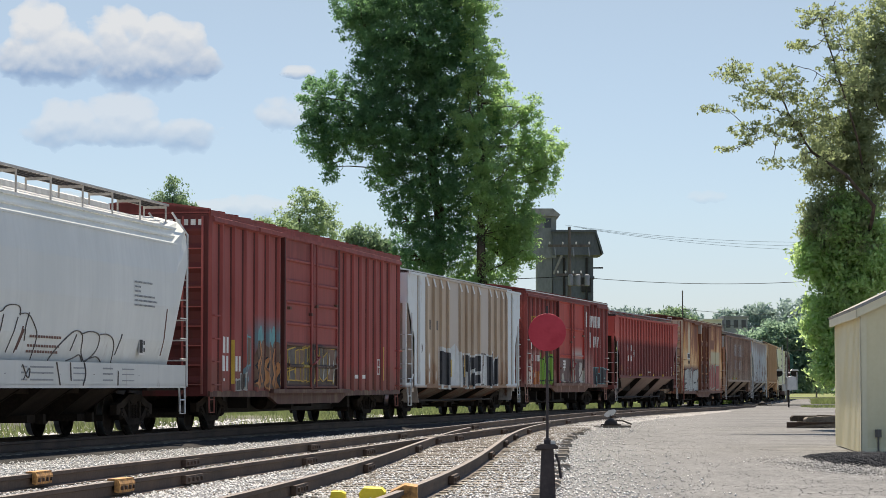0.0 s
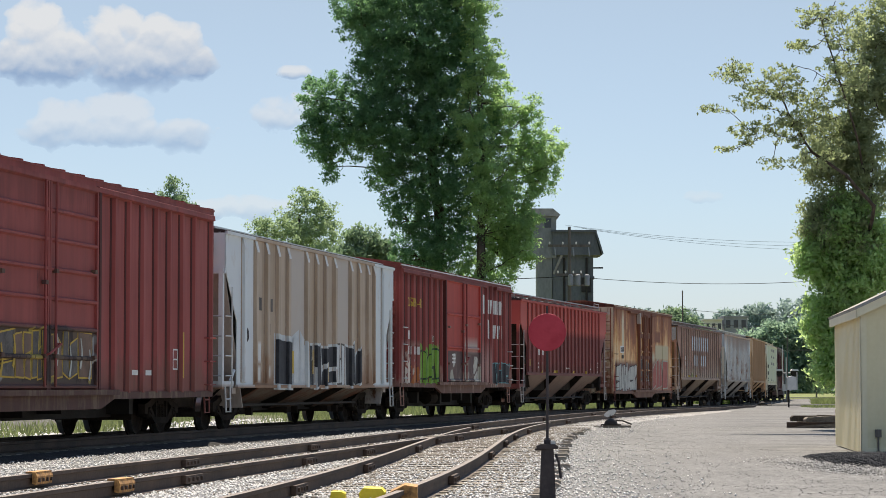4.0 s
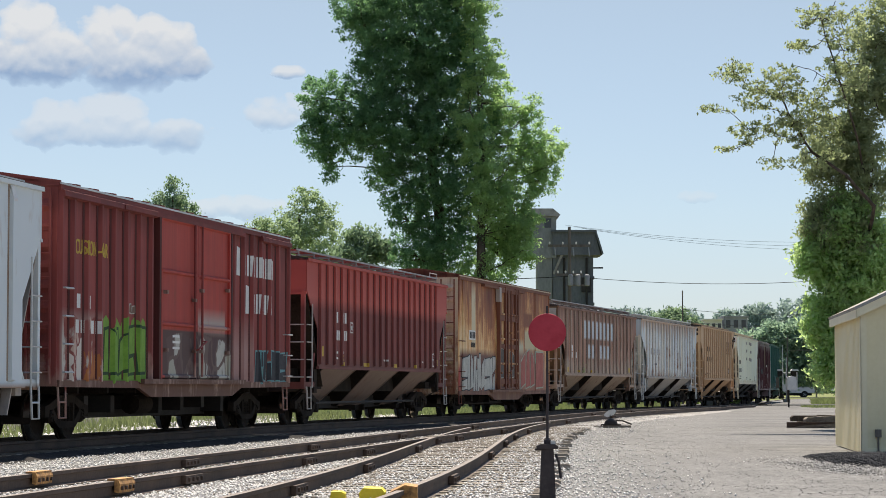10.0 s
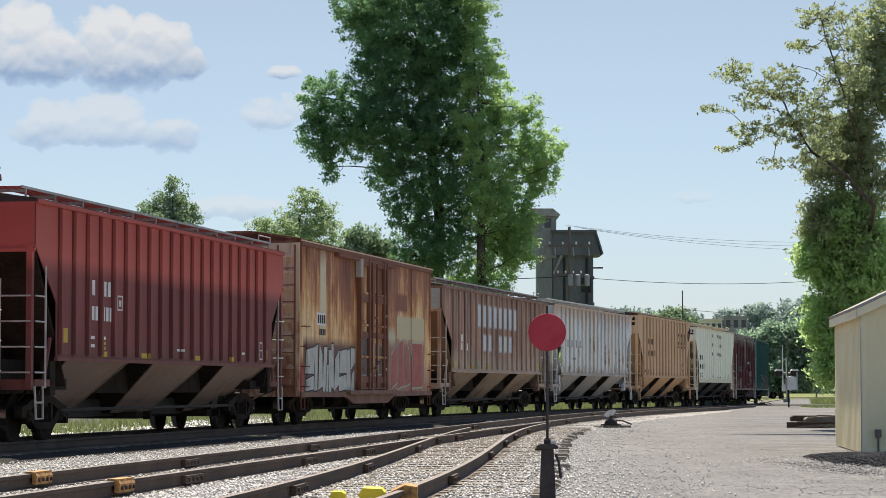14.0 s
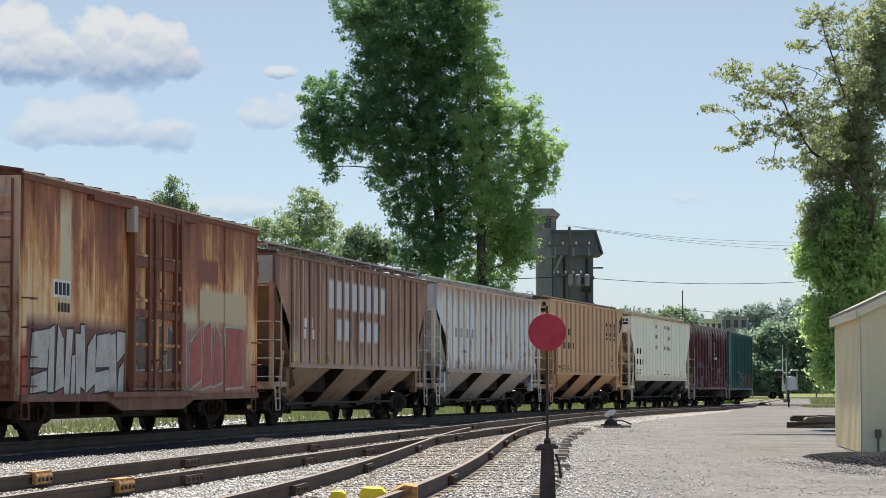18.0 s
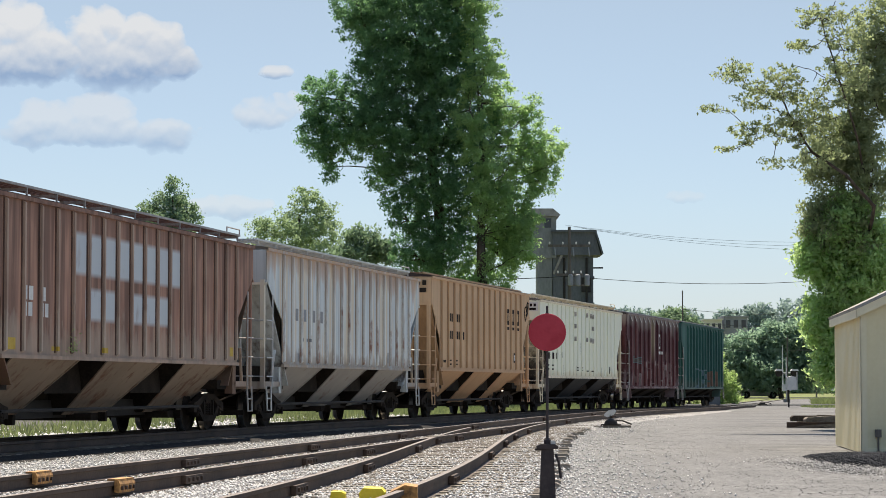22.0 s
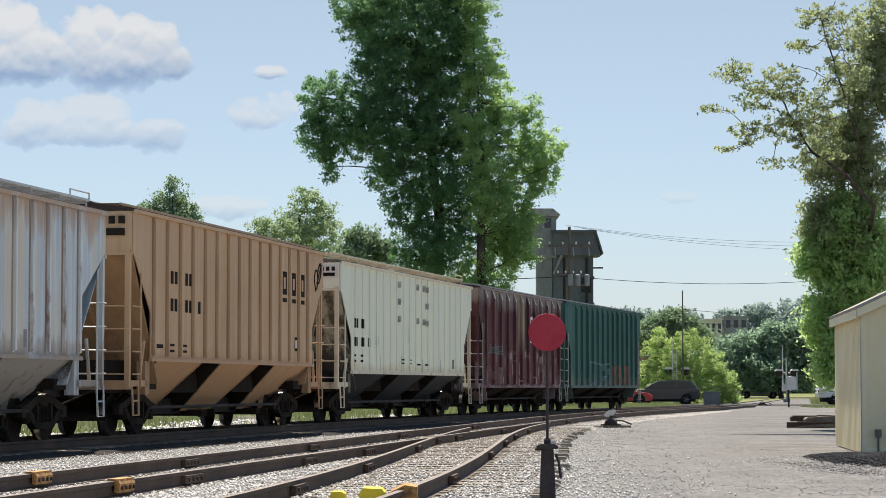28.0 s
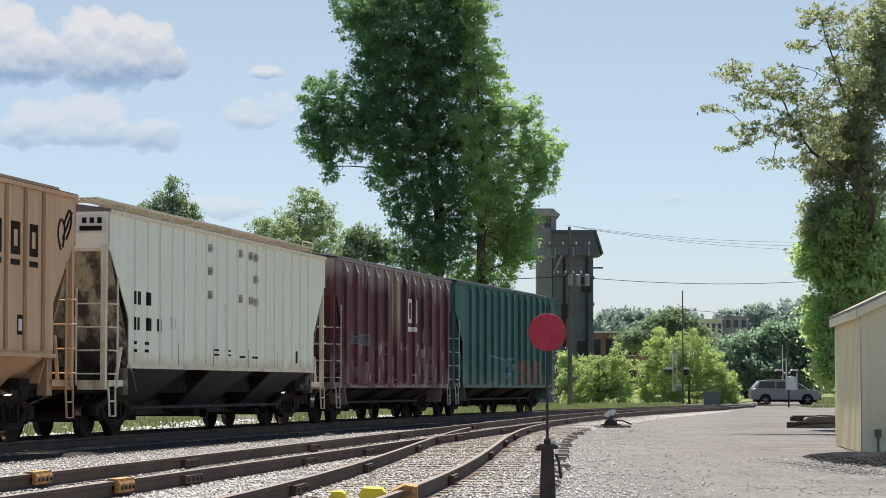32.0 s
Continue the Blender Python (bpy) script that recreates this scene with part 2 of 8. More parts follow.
# ---- mesh helpers ----
class Build:
    """Collects vertices and faces of one mesh."""

    def __init__(self):
        self.v, self.f, self.k = [], [], []

    def add(self, verts, faces, k=0):
        o = len(self.v)
        self.v.extend(tuple(p) for p in verts)
        self.f.extend(tuple(i + o for i in f) for f in faces)
        self.k.extend([k] * len(faces))
        return self

    def box(self, x0, x1, y0, y1, z0, z1, k=0):
        vs = [(x, y, z) for z in (z0, z1) for y in (y0, y1) for x in (x0, x1)]
        return self.add(vs, [(0, 2, 3, 1), (4, 5, 7, 6), (0, 1, 5, 4), (1, 3, 7, 5), (3, 2, 6, 7), (2, 0, 4, 6)], k)

    def prism(self, poly, a, b, axis="y", k=0):
        """A polygon extruded from a to b. axis y: poly in x, z; axis x: in y, z; axis z: in x, y."""
        put = {"y": lambda u, w, c: (u, c, w), "x": lambda u, w, c: (c, u, w), "z": lambda u, w, c: (u, w, c)}[axis]
        n = len(poly)
        vs = [put(u, w, a) for u, w in poly] + [put(u, w, b) for u, w in poly]
        fs = [tuple(range(n)), tuple(range(2 * n - 1, n - 1, -1))] + [(i, i + n, (i + 1) % n + n, (i + 1) % n) for i in range(n)]
        return self.add(vs, fs, k)

    def rod(self, p, q, r, sides=6, r2=None, k=0):
        p, q = Vector(p), Vector(q)
        d = (q - p).normalized()
        u = d.orthogonal().normalized()
        w = d.cross(u)
        vs = []
        for c, rr in ((p, r), (q, r if r2 is None else r2)):
            vs += [c + (u * math.cos(2 * math.pi * i / sides) + w * math.sin(2 * math.pi * i / sides)) * rr for i in range(sides)]
        fs = [(i, (i + 1) % sides, (i + 1) % sides + sides, i + sides) for i in range(sides)]
        return self.add(vs, fs + [tuple(range(sides))[::-1], tuple(range(sides, 2 * sides))], k)

    def pipe(self, pts, r, sides=5, k=0):
        pts = [Vector(p) for p in pts]
        u = None
        vs, fs = [], []
        for i, p in enumerate(pts):
            d = (pts[min(i + 1, len(pts) - 1)] - pts[max(i - 1, 0)]).normalized()
            u = d.orthogonal().normalized() if u is None else (u - d * u.dot(d)).normalized()
            w = d.cross(u)
            vs += [p + (u * math.cos(2 * math.pi * j / sides) + w * math.sin(2 * math.pi * j / sides)) * r for j in range(sides)]
            if i:
                o = (i - 1) * sides
                fs += [(o + j, o + (j + 1) % sides, o + sides + (j + 1) % sides, o + sides + j) for j in range(sides)]
        fs += [tuple(range(sides))[::-1], tuple(range(len(vs) - sides, len(vs)))]
        return self.add(vs, fs, k)

    def lathe(self, profile, sides=20, axis="z", at=(0, 0, 0), k=0):
        """Turns (radius, height) pairs round an axis."""
        vs = []
        for r, h in profile:
            for i in range(sides):
                c, s = r * math.cos(2 * math.pi * i / sides), r * math.sin(2 * math.pi * i / sides)
                p = {"z": (c, s, h), "y": (c, h, s), "x": (h, c, s)}[axis]
                vs.append((p[0] + at[0], p[1] + at[1], p[2] + at[2]))
        m = len(profile)
        fs = [(j * sides + i, j * sides + (i + 1) % sides, (j + 1) * sides + (i + 1) % sides, (j + 1) * sides + i) for j in range(m - 1) for i in range(sides)]
        fs += [tuple(range(sides))[::-1], tuple(range((m - 1) * sides, m * sides))]
        return self.add(vs, fs, k)

    def mesh(self, name, *mats, smooth=False, fix=True):
        me = bpy.data.meshes.new(name)
        me.from_pydata(self.v, [], self.f)
        for m in mats:
            me.materials.append(m)
        if any(self.k):
            me.polygons.foreach_set("material_index", self.k)
        if fix and len(self.v) < 4000:
            bm = bmesh.new()
            bm.from_mesh(me)
            bmesh.ops.recalc_face_normals(bm, faces=bm.faces)
            bm.to_mesh(me)
            bm.free()
        if smooth:
            me.shade_smooth()
        return me


def part(name, b, material, parent, label="", smooth=False, at=None):
    mats = material if isinstance(material, (list, tuple)) else [material]
    ob = new(name, b if isinstance(b, bpy.types.Mesh) else b.mesh(name, *mats, smooth=smooth))
    ob.parent = parent
    if at is not None:
        ob.matrix_basis = at
    if label:
        tagged(ob, label=label)
    return ob


def thing(name, label, category, group="", kind="", at=None):
    ob = tagged(new(name), label, category, group, kind)
    if at is not None:
        ob.matrix_basis = at
    return ob


# ---- the main track's line ----
BEND_AT = [-41.85, -13.95, 13.95, 41.85, 69.75, 97.65, 125.55, 153.45]
BEND = [-0.195, -1.711, -1.161, 0.792, 1.948, 0.359, 0.335, 0.336]
_s = np.arange(-240.0, 330.0, 0.25)
_k = np.interp(_s, BEND_AT, BEND) / 1000
_k[_s < -60] = 0
_i0 = int(np.searchsorted(_s, 0))
_h = np.cumsum(_k) * 0.25
_h += 1.3447 - _h[_i0]
_x, _y = np.cumsum(np.cos(_h)) * 0.25, np.cumsum(np.sin(_h)) * 0.25
_x, _y = _x - _x[_i0], _y - _y[_i0] + 86.15


def level(y):
    """Height of the rail heads at that distance: the line falls a little towards the crossing."""
    return -0.2 * min(1.0, max(0.0, (y - 100) / 70.0)) ** 1.2


def line_at(s):
    x, y, h = float(np.interp(s, _s, _x)), float(np.interp(s, _s, _y)), float(np.interp(s, _s, _h))
    return x, y, h


def rolled(t):
    """How far the train has come at t seconds."""
    return 4.8756 * t + 0.00938 * t * t - 0.0002016 * t ** 3


GROUND = -0.25


def fast_mesh(name, verts, faces, material, smooth=False):
    """A mesh from arrays: verts (n, 3), faces (m, k)."""
    me = bpy.data.meshes.new(name)
    m, k = faces.shape
    me.vertices.add(len(verts))
    me.vertices.foreach_set("co", verts.astype(np.float32).ravel())
    me.loops.add(m * k)
    me.loops.foreach_set("vertex_index", faces.astype(np.int32).ravel())
    me.polygons.add(m)
    me.polygons.foreach_set("loop_start", np.arange(0, m * k, k, dtype=np.int32))
    me.materials.append(material)
    me.update(calc_edges=True)
    me.validate()
    if smooth:
        me.shade_smooth()
    return me


# ---- ground ----
def ground_material():
    n = Nodes("gravel_ground")
    ax = n.axes()
    big = n.noise(n.scaled(0.6, 0.22, 1), 0.5, 5, 0.6)
    mid = n.noise(n.scaled(2.2, 0.9, 1), 1.0, 7, 0.75)
    stones = n.add("ShaderNodeTexVoronoi", Vector=n.coord, Scale=15.0)
    fine = n.noise(n.coord, 38.0, 4, 0.65)
    col = n.ramp(n.math("ADD", n.math("MULTIPLY", big, 0.45), n.math("MULTIPLY", mid, 0.55)), (0.36, (0.062, 0.06, 0.057)), (0.5, (0.128, 0.124, 0.12)), (0.66, (0.215, 0.21, 0.202)))
    col = n.mix(0.42, col, n.ramp(stones.outputs["Color"], (0.1, (0.09, 0.087, 0.084)), (0.6, (0.19, 0.185, 0.18)), (0.95, (0.34, 0.332, 0.324))))
    col = n.mix(0.25, col, n.ramp(fine, (0.35, 0.09), (0.65, 0.36)))
    # wheel ruts across the yard
    rut = n.noise(n.scaled(0.16, 0.42, 1, (3, 0, 0)), 1.0, 6, 0.62, 0.5)
    right = n.add("ShaderNodeMapRange", Value=n.math("SUBTRACT", ax[0], n.math("MULTIPLY", ax[1], 0.09)), From_Min=0.5, From_Max=3.0).outputs[0]
    col = n.mix(n.math("MULTIPLY", n.math("MULTIPLY", n.ramp(rut, (0.46, 0.0), (0.60, 1.0)), right), 0.55), col, (0.085, 0.082, 0.08))
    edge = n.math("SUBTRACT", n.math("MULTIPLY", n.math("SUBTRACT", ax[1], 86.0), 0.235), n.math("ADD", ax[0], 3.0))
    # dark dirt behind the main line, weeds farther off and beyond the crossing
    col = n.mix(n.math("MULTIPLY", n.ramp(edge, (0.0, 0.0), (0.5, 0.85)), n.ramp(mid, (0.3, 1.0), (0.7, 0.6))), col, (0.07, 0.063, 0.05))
    near = n.add("ShaderNodeMapRange", Value=ax[1], From_Min=96.0, From_Max=118.0).outputs[0]
    beyond = n.math("MAXIMUM", n.math("MULTIPLY", near, n.ramp(edge, (0.0, 0.0), (0.8, 1.0))), n.math("MULTIPLY", n.ramp(n.math("SUBTRACT", ax[1], 176.0), (0.0, 0.0), (1.0, 1.0)), n.ramp(n.math("SUBTRACT", ax[0], n.math("MULTIPLY", ax[1], 0.147)), (0.0, 0.0), (1.0, 1.0))))
    green = n.math("MULTIPLY", n.ramp(n.noise(n.coord, 0.35, 6, 0.7), (0.35, 0.3), (0.55, 1.0)), beyond)
    col = n.mix(green, col, n.ramp(mid, (0.3, (0.12, 0.15, 0.05)), (0.7, (0.24, 0.26, 0.09))))
    h = n.math("ADD", n.math("MULTIPLY", stones.outputs["Distance"], 0.6), n.math("MULTIPLY", fine, 0.4))
    n.bsdf.inputs["Specular IOR Level"].default_value = 0.15
    return n.done(col, 0.95, 0.0, h, 0.45, 0.03)


def ground_height(x, y):
    return GROUND + 0.03 * noise.noise((x * 0.15, y * 0.06, 0)) + 0.02 * noise.noise((x * 0.9, y * 0.4, 3))


def build_ground():
    xs = sorted(set([-2500, -900, -300, -120, -60, -35] + [round(-25 + 0.5 * i, 2) for i in range(111)] + [45, 70, 120, 300, 900, 2500]))
    ys = sorted(set([-400, -60, 0, 12] + [20 + 1.0 * i for i in range(131)] + [160, 180, 210, 260, 340, 500, 900, 1600, 4800]))
    vs = np.array([(x, y, ground_height(x, y) if -25 <= x <= 30 and 20 <= y <= 150 else GROUND) for y in ys for x in xs], float)
    w = len(xs)
    fs = np.array([(j * w + i, j * w + i + 1, (j + 1) * w + i + 1, (j + 1) * w + i) for j in range(len(ys) - 1) for i in range(w - 1)])
    return tagged(new("ground", fast_mesh("ground", vs, fs, ground_material(), True)), "grey gravel yard with dust and weeds", "ground", kind="structure")


build_ground()


def stone_material():
    n = Nodes("ballast_stones")
    rnd = n.tree.nodes.new("ShaderNodeNewGeometry").outputs["Random Per Island"]
    col = n.ramp(rnd, (0.0, (0.36, 0.347, 0.33)), (0.3, (0.58, 0.56, 0.535)), (0.75, (0.72, 0.70, 0.67)), (1.0, (0.84, 0.82, 0.79)))
    col = n.mix(0.2, col, n.ramp(n.noise(n.coord, 30, 4), (0.3, 0.2), (0.7, 0.6)))
    return n.done(col, 0.95)


STONE = stone_material()


def grit_material():
    n = Nodes("yard_grit")
    rnd = n.tree.nodes.new("ShaderNodeNewGeometry").outputs["Random Per Island"]
    return n.done(n.ramp(rnd, (0.0, (0.13, 0.127, 0.122)), (0.5, (0.20, 0.195, 0.188)), (0.85, (0.26, 0.253, 0.246)), (1.0, (0.36, 0.352, 0.344))), 0.95)


GRIT = grit_material()


def stones(name, places, sizes, seed, label, material=None):
    """Many small angular stones in one mesh."""
    r = np.random.RandomState(seed)
    n = len(places)
    base = np.array([(1, 0, 0), (-1, 0, 0), (0, 1, 0), (0, -1, 0), (0, 0, 1), (0, 0, -1)], float)
    tri = np.array([(0, 2, 4), (2, 1, 4), (1, 3, 4), (3, 0, 4), (2, 0, 5), (1, 2, 5), (3, 1, 5), (0, 3, 5)])
    v = base[None] * (1 + 0.7 * (r.rand(n, 6, 1) - 0.5)) + 0.28 * (r.rand(n, 6, 3) - 0.5)
    a = r.rand(n) * 6.283
    c, s = np.cos(a)[:, None], np.sin(a)[:, None]
    x, y = v[:, :, 0] * c - v[:, :, 1] * s, v[:, :, 0] * s + v[:, :, 1] * c
    v = np.stack([x, y, v[:, :, 2] * 0.7], 2) * np.array(sizes)[:, None, None] + np.array(places)[:, None]
    f = (tri[None] + 6 * np.arange(n)[:, None, None]).reshape(-1, 3)
    ob = new(name, fast_mesh(name, v.reshape(-1, 3), f, material or STONE))
    return tagged(ob, label, "ballast", kind="stuff")


# ---- tracks ----
def smooth_line(pts, step=1.0):
    """A smooth curve through plan points (x, y), y rising."""
    ys = np.array([p[1] for p in pts])
    xs = np.array([p[0] for p in pts])
    d = np.gradient(xs, ys)
    out = []
    for i in range(len(pts) - 1):
        n = max(1, int(round((ys[i + 1] - ys[i]) / step)))
        for j in range(n):
            u = j / n
            h = ys[i + 1] - ys[i]
            x = (2 * u ** 3 - 3 * u * u + 1) * xs[i] + (u ** 3 - 2 * u * u + u) * h * d[i] + (3 * u * u - 2 * u ** 3) * xs[i + 1] + (u ** 3 - u * u) * h * d[i + 1]
            out.append((x, ys[i] + u * h))
    return out + [pts[-1]]


RAIL = [(-0.036, 0.0), (0.036, 0.0), (0.036, -0.04), (0.01, -0.05), (0.01, -0.15), (0.07, -0.165), (0.07, -0.175),
        (-0.07, -0.175), (-0.07, -0.165), (-0.01, -0.15), (-0.01, -0.05), (-0.036, -0.04)]


def sweep_rail(line, offset, lift=0.0):
    b = Build()
    n = len(RAIL)
    for i, (x, y) in enumerate(line):
        x0, y0 = line[max(0, i - 1)]
        x1, y1 = line[min(len(line) - 1, i + 1)]
        h = math.hypot(x1 - x0, y1 - y0)
        nx, ny = (y1 - y0) / h, -(x1 - x0) / h
        z = level(y) + lift
        b.v += [(x + nx * (offset + u), y + ny * (offset + u), z + w) for u, w in RAIL]
        if i:
            o = (i - 1) * n
            for k in range(n):
                b.f.append((o + k, o + (k + 1) % n, o + n + (k + 1) % n, o + n + k))
                b.k.append(1 if k == 0 else 0)
    b.add([b.v[k] for k in range(n)] + [b.v[-n + k] for k in range(n)], [tuple(range(n)), tuple(range(2 * n - 1, n - 1, -1))])
    return b


def cut(line, a, b):
    return [p for p in line if a <= p[1] <= b]


MAIN = [(float(x), float(y)) for x, y in zip(_x[::6], _y[::6])]
LINE_A = smooth_line([(-6.37, 10), (-4.96, 20), (-3.55, 30), (-2.14, 40), (-0.73, 50), (0.68, 60), (2.15, 70), (3.95, 82), (6.7, 97), (10.0, 113), (13.1, 127), (15.9, 140), (18.2, 151)])
LINE_B = smooth_line([(4.065e-05 * y ** 3 - 5.2035e-03 * y * y + 0.27486 * y - 5.198, float(y)) for y in range(10, 75, 4)])


def build_track(name, line, label, rails, spacing, tie_range, depth=0.0, wide=0.0):
    """Two rails on wooden ties."""
    t = thing(name, label, "railway track", kind="structure")
    for off, a, b in rails:
        part("rail", sweep_rail(cut(line, a, b), off), [M["rail"], M["rail_top"]], t, "rust-brown steel rail with a worn head")
    r = random.Random(len(name) * 7 + len(line))
    alike = []
    for k in range(4):
        b = Build()
        w, l = 0.115 + 0.012 * r.random(), 1.27 + wide + (0.12 + wide) * r.random()
        b.prism([(-l, -0.16), (l, -0.16), (l + 0.01, -0.02), (l - 0.02, 0.0), (-l + 0.02, 0.0), (-l, -0.03)], -w, w, "y")
        alike.append(b.mesh("tie", M["tie"]))
    a, bb = tie_range
    count, pos = 0, 0.0
    for p, q in zip(line, line[1:]):
        seg = math.hypot(q[0] - p[0], q[1] - p[1])
        while pos < seg:
            u = pos / seg
            x, y = p[0] + u * (q[0] - p[0]), p[1] + u * (q[1] - p[1])
            if a <= y <= bb and count < 300:
                count += 1
                turn = math.degrees(math.atan2(-(q[0] - p[0]), q[1] - p[1])) + r.uniform(-1.5, 1.5)
                part("tie", alike[r.randrange(4)], None, t, at=pose(x + 0.6 * wide + r.uniform(-0.06, 0.06), y, level(y) - 0.172 - depth + r.uniform(-0.008, 0.008), 0, 0, turn))
            pos += spacing
        pos -= seg
    return t


G = 0.7535      # half the gauge and half a rail head
build_track("main_track", MAIN, "main railway track under the passing train", [(-G, -60, 320), (G, -60, 320)], 0.55, (28, 175), 0.01)
build_track("siding_track", LINE_A, "straight siding track with dark rusty rails", [(-G, 10, 151), (G, 10, 151)], 0.55, (18, 120), 0.01)
turnout = build_track("turnout_track", LINE_B, "curved turnout track with weathered ties", [(0.06 - G, 10, 60), (G - 0.06, 10, 68)], 0.55, (22, 70), -0.012, 0.22)

# joint bars and plates on the rail sides
JOINT = Build().box(-0.03, 0.03, -0.42, 0.42, -0.14, -0.045)
for _q in (-0.3, -0.1, 0.1, 0.3):
    JOINT.box(0.03, 0.055, _q - 0.025, _q + 0.025, -0.115, -0.07)
JOINT = JOINT.mesh("joint_bar", M["rail"])


def joint(line, off, y):
    i = min(range(len(line) - 1), key=lambda k: abs(line[k][1] - y))
    (x0, y0), (x1, y1) = line[i], line[i + 1]
    h = math.hypot(x1 - x0, y1 - y0)
    nx, ny = (y1 - y0) / h, -(x1 - x0) / h
    return pose(x0 + nx * off, y0 + ny * off, level(y0), 0, 0, math.degrees(math.atan2(-(x1 - x0), y1 - y0)))


for _t, _l, _o, _ys in (("siding_track", LINE_A, -G + 0.045, (34.6, 44.5, 54, 66, 83, 96, 108)), ("siding_track", LINE_A, G + 0.045, (29.2, 36.5, 41, 52, 60, 76, 90)),
                        ("turnout_track", LINE_B, 0.105 - G, (25.6, 33.2, 43, 49.5)), ("turnout_track", LINE_B, G - 0.015, (29.2, 39, 47, 53, 60))):
    for _yy in _ys:
        part("joint_bar", JOINT, None, bpy.data.objects[_t], at=joint(_l, _o, _yy))


def bed(name, line, half, top, label, material=None):
    """A low bank of ballast under a track."""
    b = Build()
    prof = [(-half - 0.5, -0.12), (-half, top), (half, top), (half + 0.5, -0.12)]
    for i, (x, y) in enumerate(line):
        x0, y0 = line[max(0, i - 1)]
        x1, y1 = line[min(len(line) - 1, i + 1)]
        h = math.hypot(x1 - x0, y1 - y0)
        nx, ny = (y1 - y0) / h, -(x1 - x0) / h
        b.v += [(x + nx * u, y + ny * u, (level(y) - 0.17 + w if w == top else GROUND - 0.03)) for u, w in prof]
        if i:
            o = (i - 1) * 4
            b.f += [(o + k, o + k + 1, o + 5 + k, o + 4 + k) for k in range(3)]
            b.k += [0] * 3
    return tagged(new(name, b.mesh(name, material or BALLAST, smooth=True)), label, "ballast", kind="structure")


def ballast_material():
    n = Nodes("ballast_bed")
    cell = n.add("ShaderNodeTexVoronoi", Vector=n.coord, Scale=14.0)
    big = n.noise(n.coord, 0.5, 4)
    col = n.ramp(cell.outputs["Color"], (0.05, (0.17, 0.163, 0.155)), (0.5, (0.33, 0.32, 0.31)), (0.95, (0.50, 0.485, 0.47)))
    col = n.mix(n.ramp(big, (0.4, 0.0), (0.7, 0.6)), col, (0.16, 0.13, 0.11))
    return n.done(col, 0.95, 0.0, cell.outputs["Distance"], 1.0, 0.05)


BALLAST = ballast_material()
# oily stone colour, darkened further to hold the train's shade
OILY_SHADED = surface("oily_shaded_ballast", (0.016, 0.015, 0.015), (0.05, 0.047, 0.045), 3, 18, 0.95, 0, 0.8, 0.04)
bed("main_ballast", cut(MAIN, -60, 300), 1.95, -0.02, "oily crushed stone under the main track, train shade in its colour", OILY_SHADED)
bed("siding_ballast", cut(LINE_A, 10, 151), 1.6, -0.012, "light grey crushed stone round the siding")


def scatter_stones():
    r = np.random.RandomState(5)
    pts, size = [], []
    ax, ay = np.array([p[0] for p in LINE_A]), np.array([p[1] for p in LINE_A])
    bx, by = np.array([p[0] for p in LINE_B]), np.array([p[1] for p in LINE_B])
    n = 150000
    y = 23 + 75 * r.rand(n) ** 1.6
    half = y * 0.183
    x = -half + (r.rand(n) * 2) * half * 1.0
    ca = np.interp(y, ay, ax)
    cb = np.interp(y, by, bx)
    main = np.interp(y, np.array([p[1] for p in MAIN]), np.array([p[0] for p in MAIN]))
    right = np.where(y < 72, cb + 1.9, ca + 1.9)
    keep = (np.abs(x - main) > 1.9 + 0.25 * r.randn(n)) & (x > main - 4.5) & (x < right + 0.9 * r.randn(n))
    clear = np.ones(n, bool)
    for c, lim in ((ca, 200), (cb, 72), (main, 200)):
        for o in (-G, G):
            clear &= (np.abs(x - c - o) > 0.10) | (y > lim)
    inside_b = (np.abs(x - cb) < 1.35) & (y < 66)
    keep &= (np.abs(x - ca) > 0.62) | (r.rand(n) < 0.45)
    keep &= clear & (~inside_b | (r.rand(n) < 0.6))
    x, y = x[keep], y[keep]
    near = np.minimum(np.abs(x - np.interp(y, ay, ax)), np.abs(x - np.interp(y, by, bx)))
    low = np.array([ground_height(a, b) for a, b in zip(x, y)])
    z = np.where(near < 1.6, -0.172, np.maximum(low + 0.004, -0.172 - (near - 1.6) * 0.16))
    off_b = np.abs(x - np.interp(y, by, bx))
    z = np.where((y < 68) & (off_b < 1.75), np.where(off_b > 0.85, -0.158, -0.166), z)
    s = 0.011 + 0.015 * r.rand(len(x)) ** 1.5
    stones("ballast_stones", np.stack([x, y, z + 0.008 * r.randn(len(x))], 1), s, 6, "loose light grey crushed ballast stones")
    n = 16000
    y = 24 + 55 * r.rand(n) ** 1.6
    x = np.interp(y, by, bx) + 1.6 + (y * 0.185 - np.interp(y, by, bx)) * r.rand(n)
    s = 0.004 + 0.010 * r.rand(n) ** 3
    stones("loose_gravel", np.stack([x, y, np.array([ground_height(a, b) for a, b in zip(x, y)]) + 0.002], 1), s, 7, "small loose stones on the dusty yard", GRIT)
    n = 8000
    y = 36 + 80 * r.rand(n)
    x = np.interp(y, np.array([p[1] for p in MAIN]), np.array([p[0] for p in MAIN])) - 2.6 - 6 * r.rand(n) ** 1.5
    s = 0.03 + 0.07 * r.rand(n) ** 2
    stones("bank_stones", np.stack([x, y, np.array([ground_height(a, b) for a, b in zip(x, y)]) + 0.01], 1), s, 9, "rough grey stones on the bank beyond the main track")


scatter_stones()

# ---- train cars: x along the train, -y the side towards the yard, z from the rail head ----
SIDE = 1.56
WHEELSETS = []


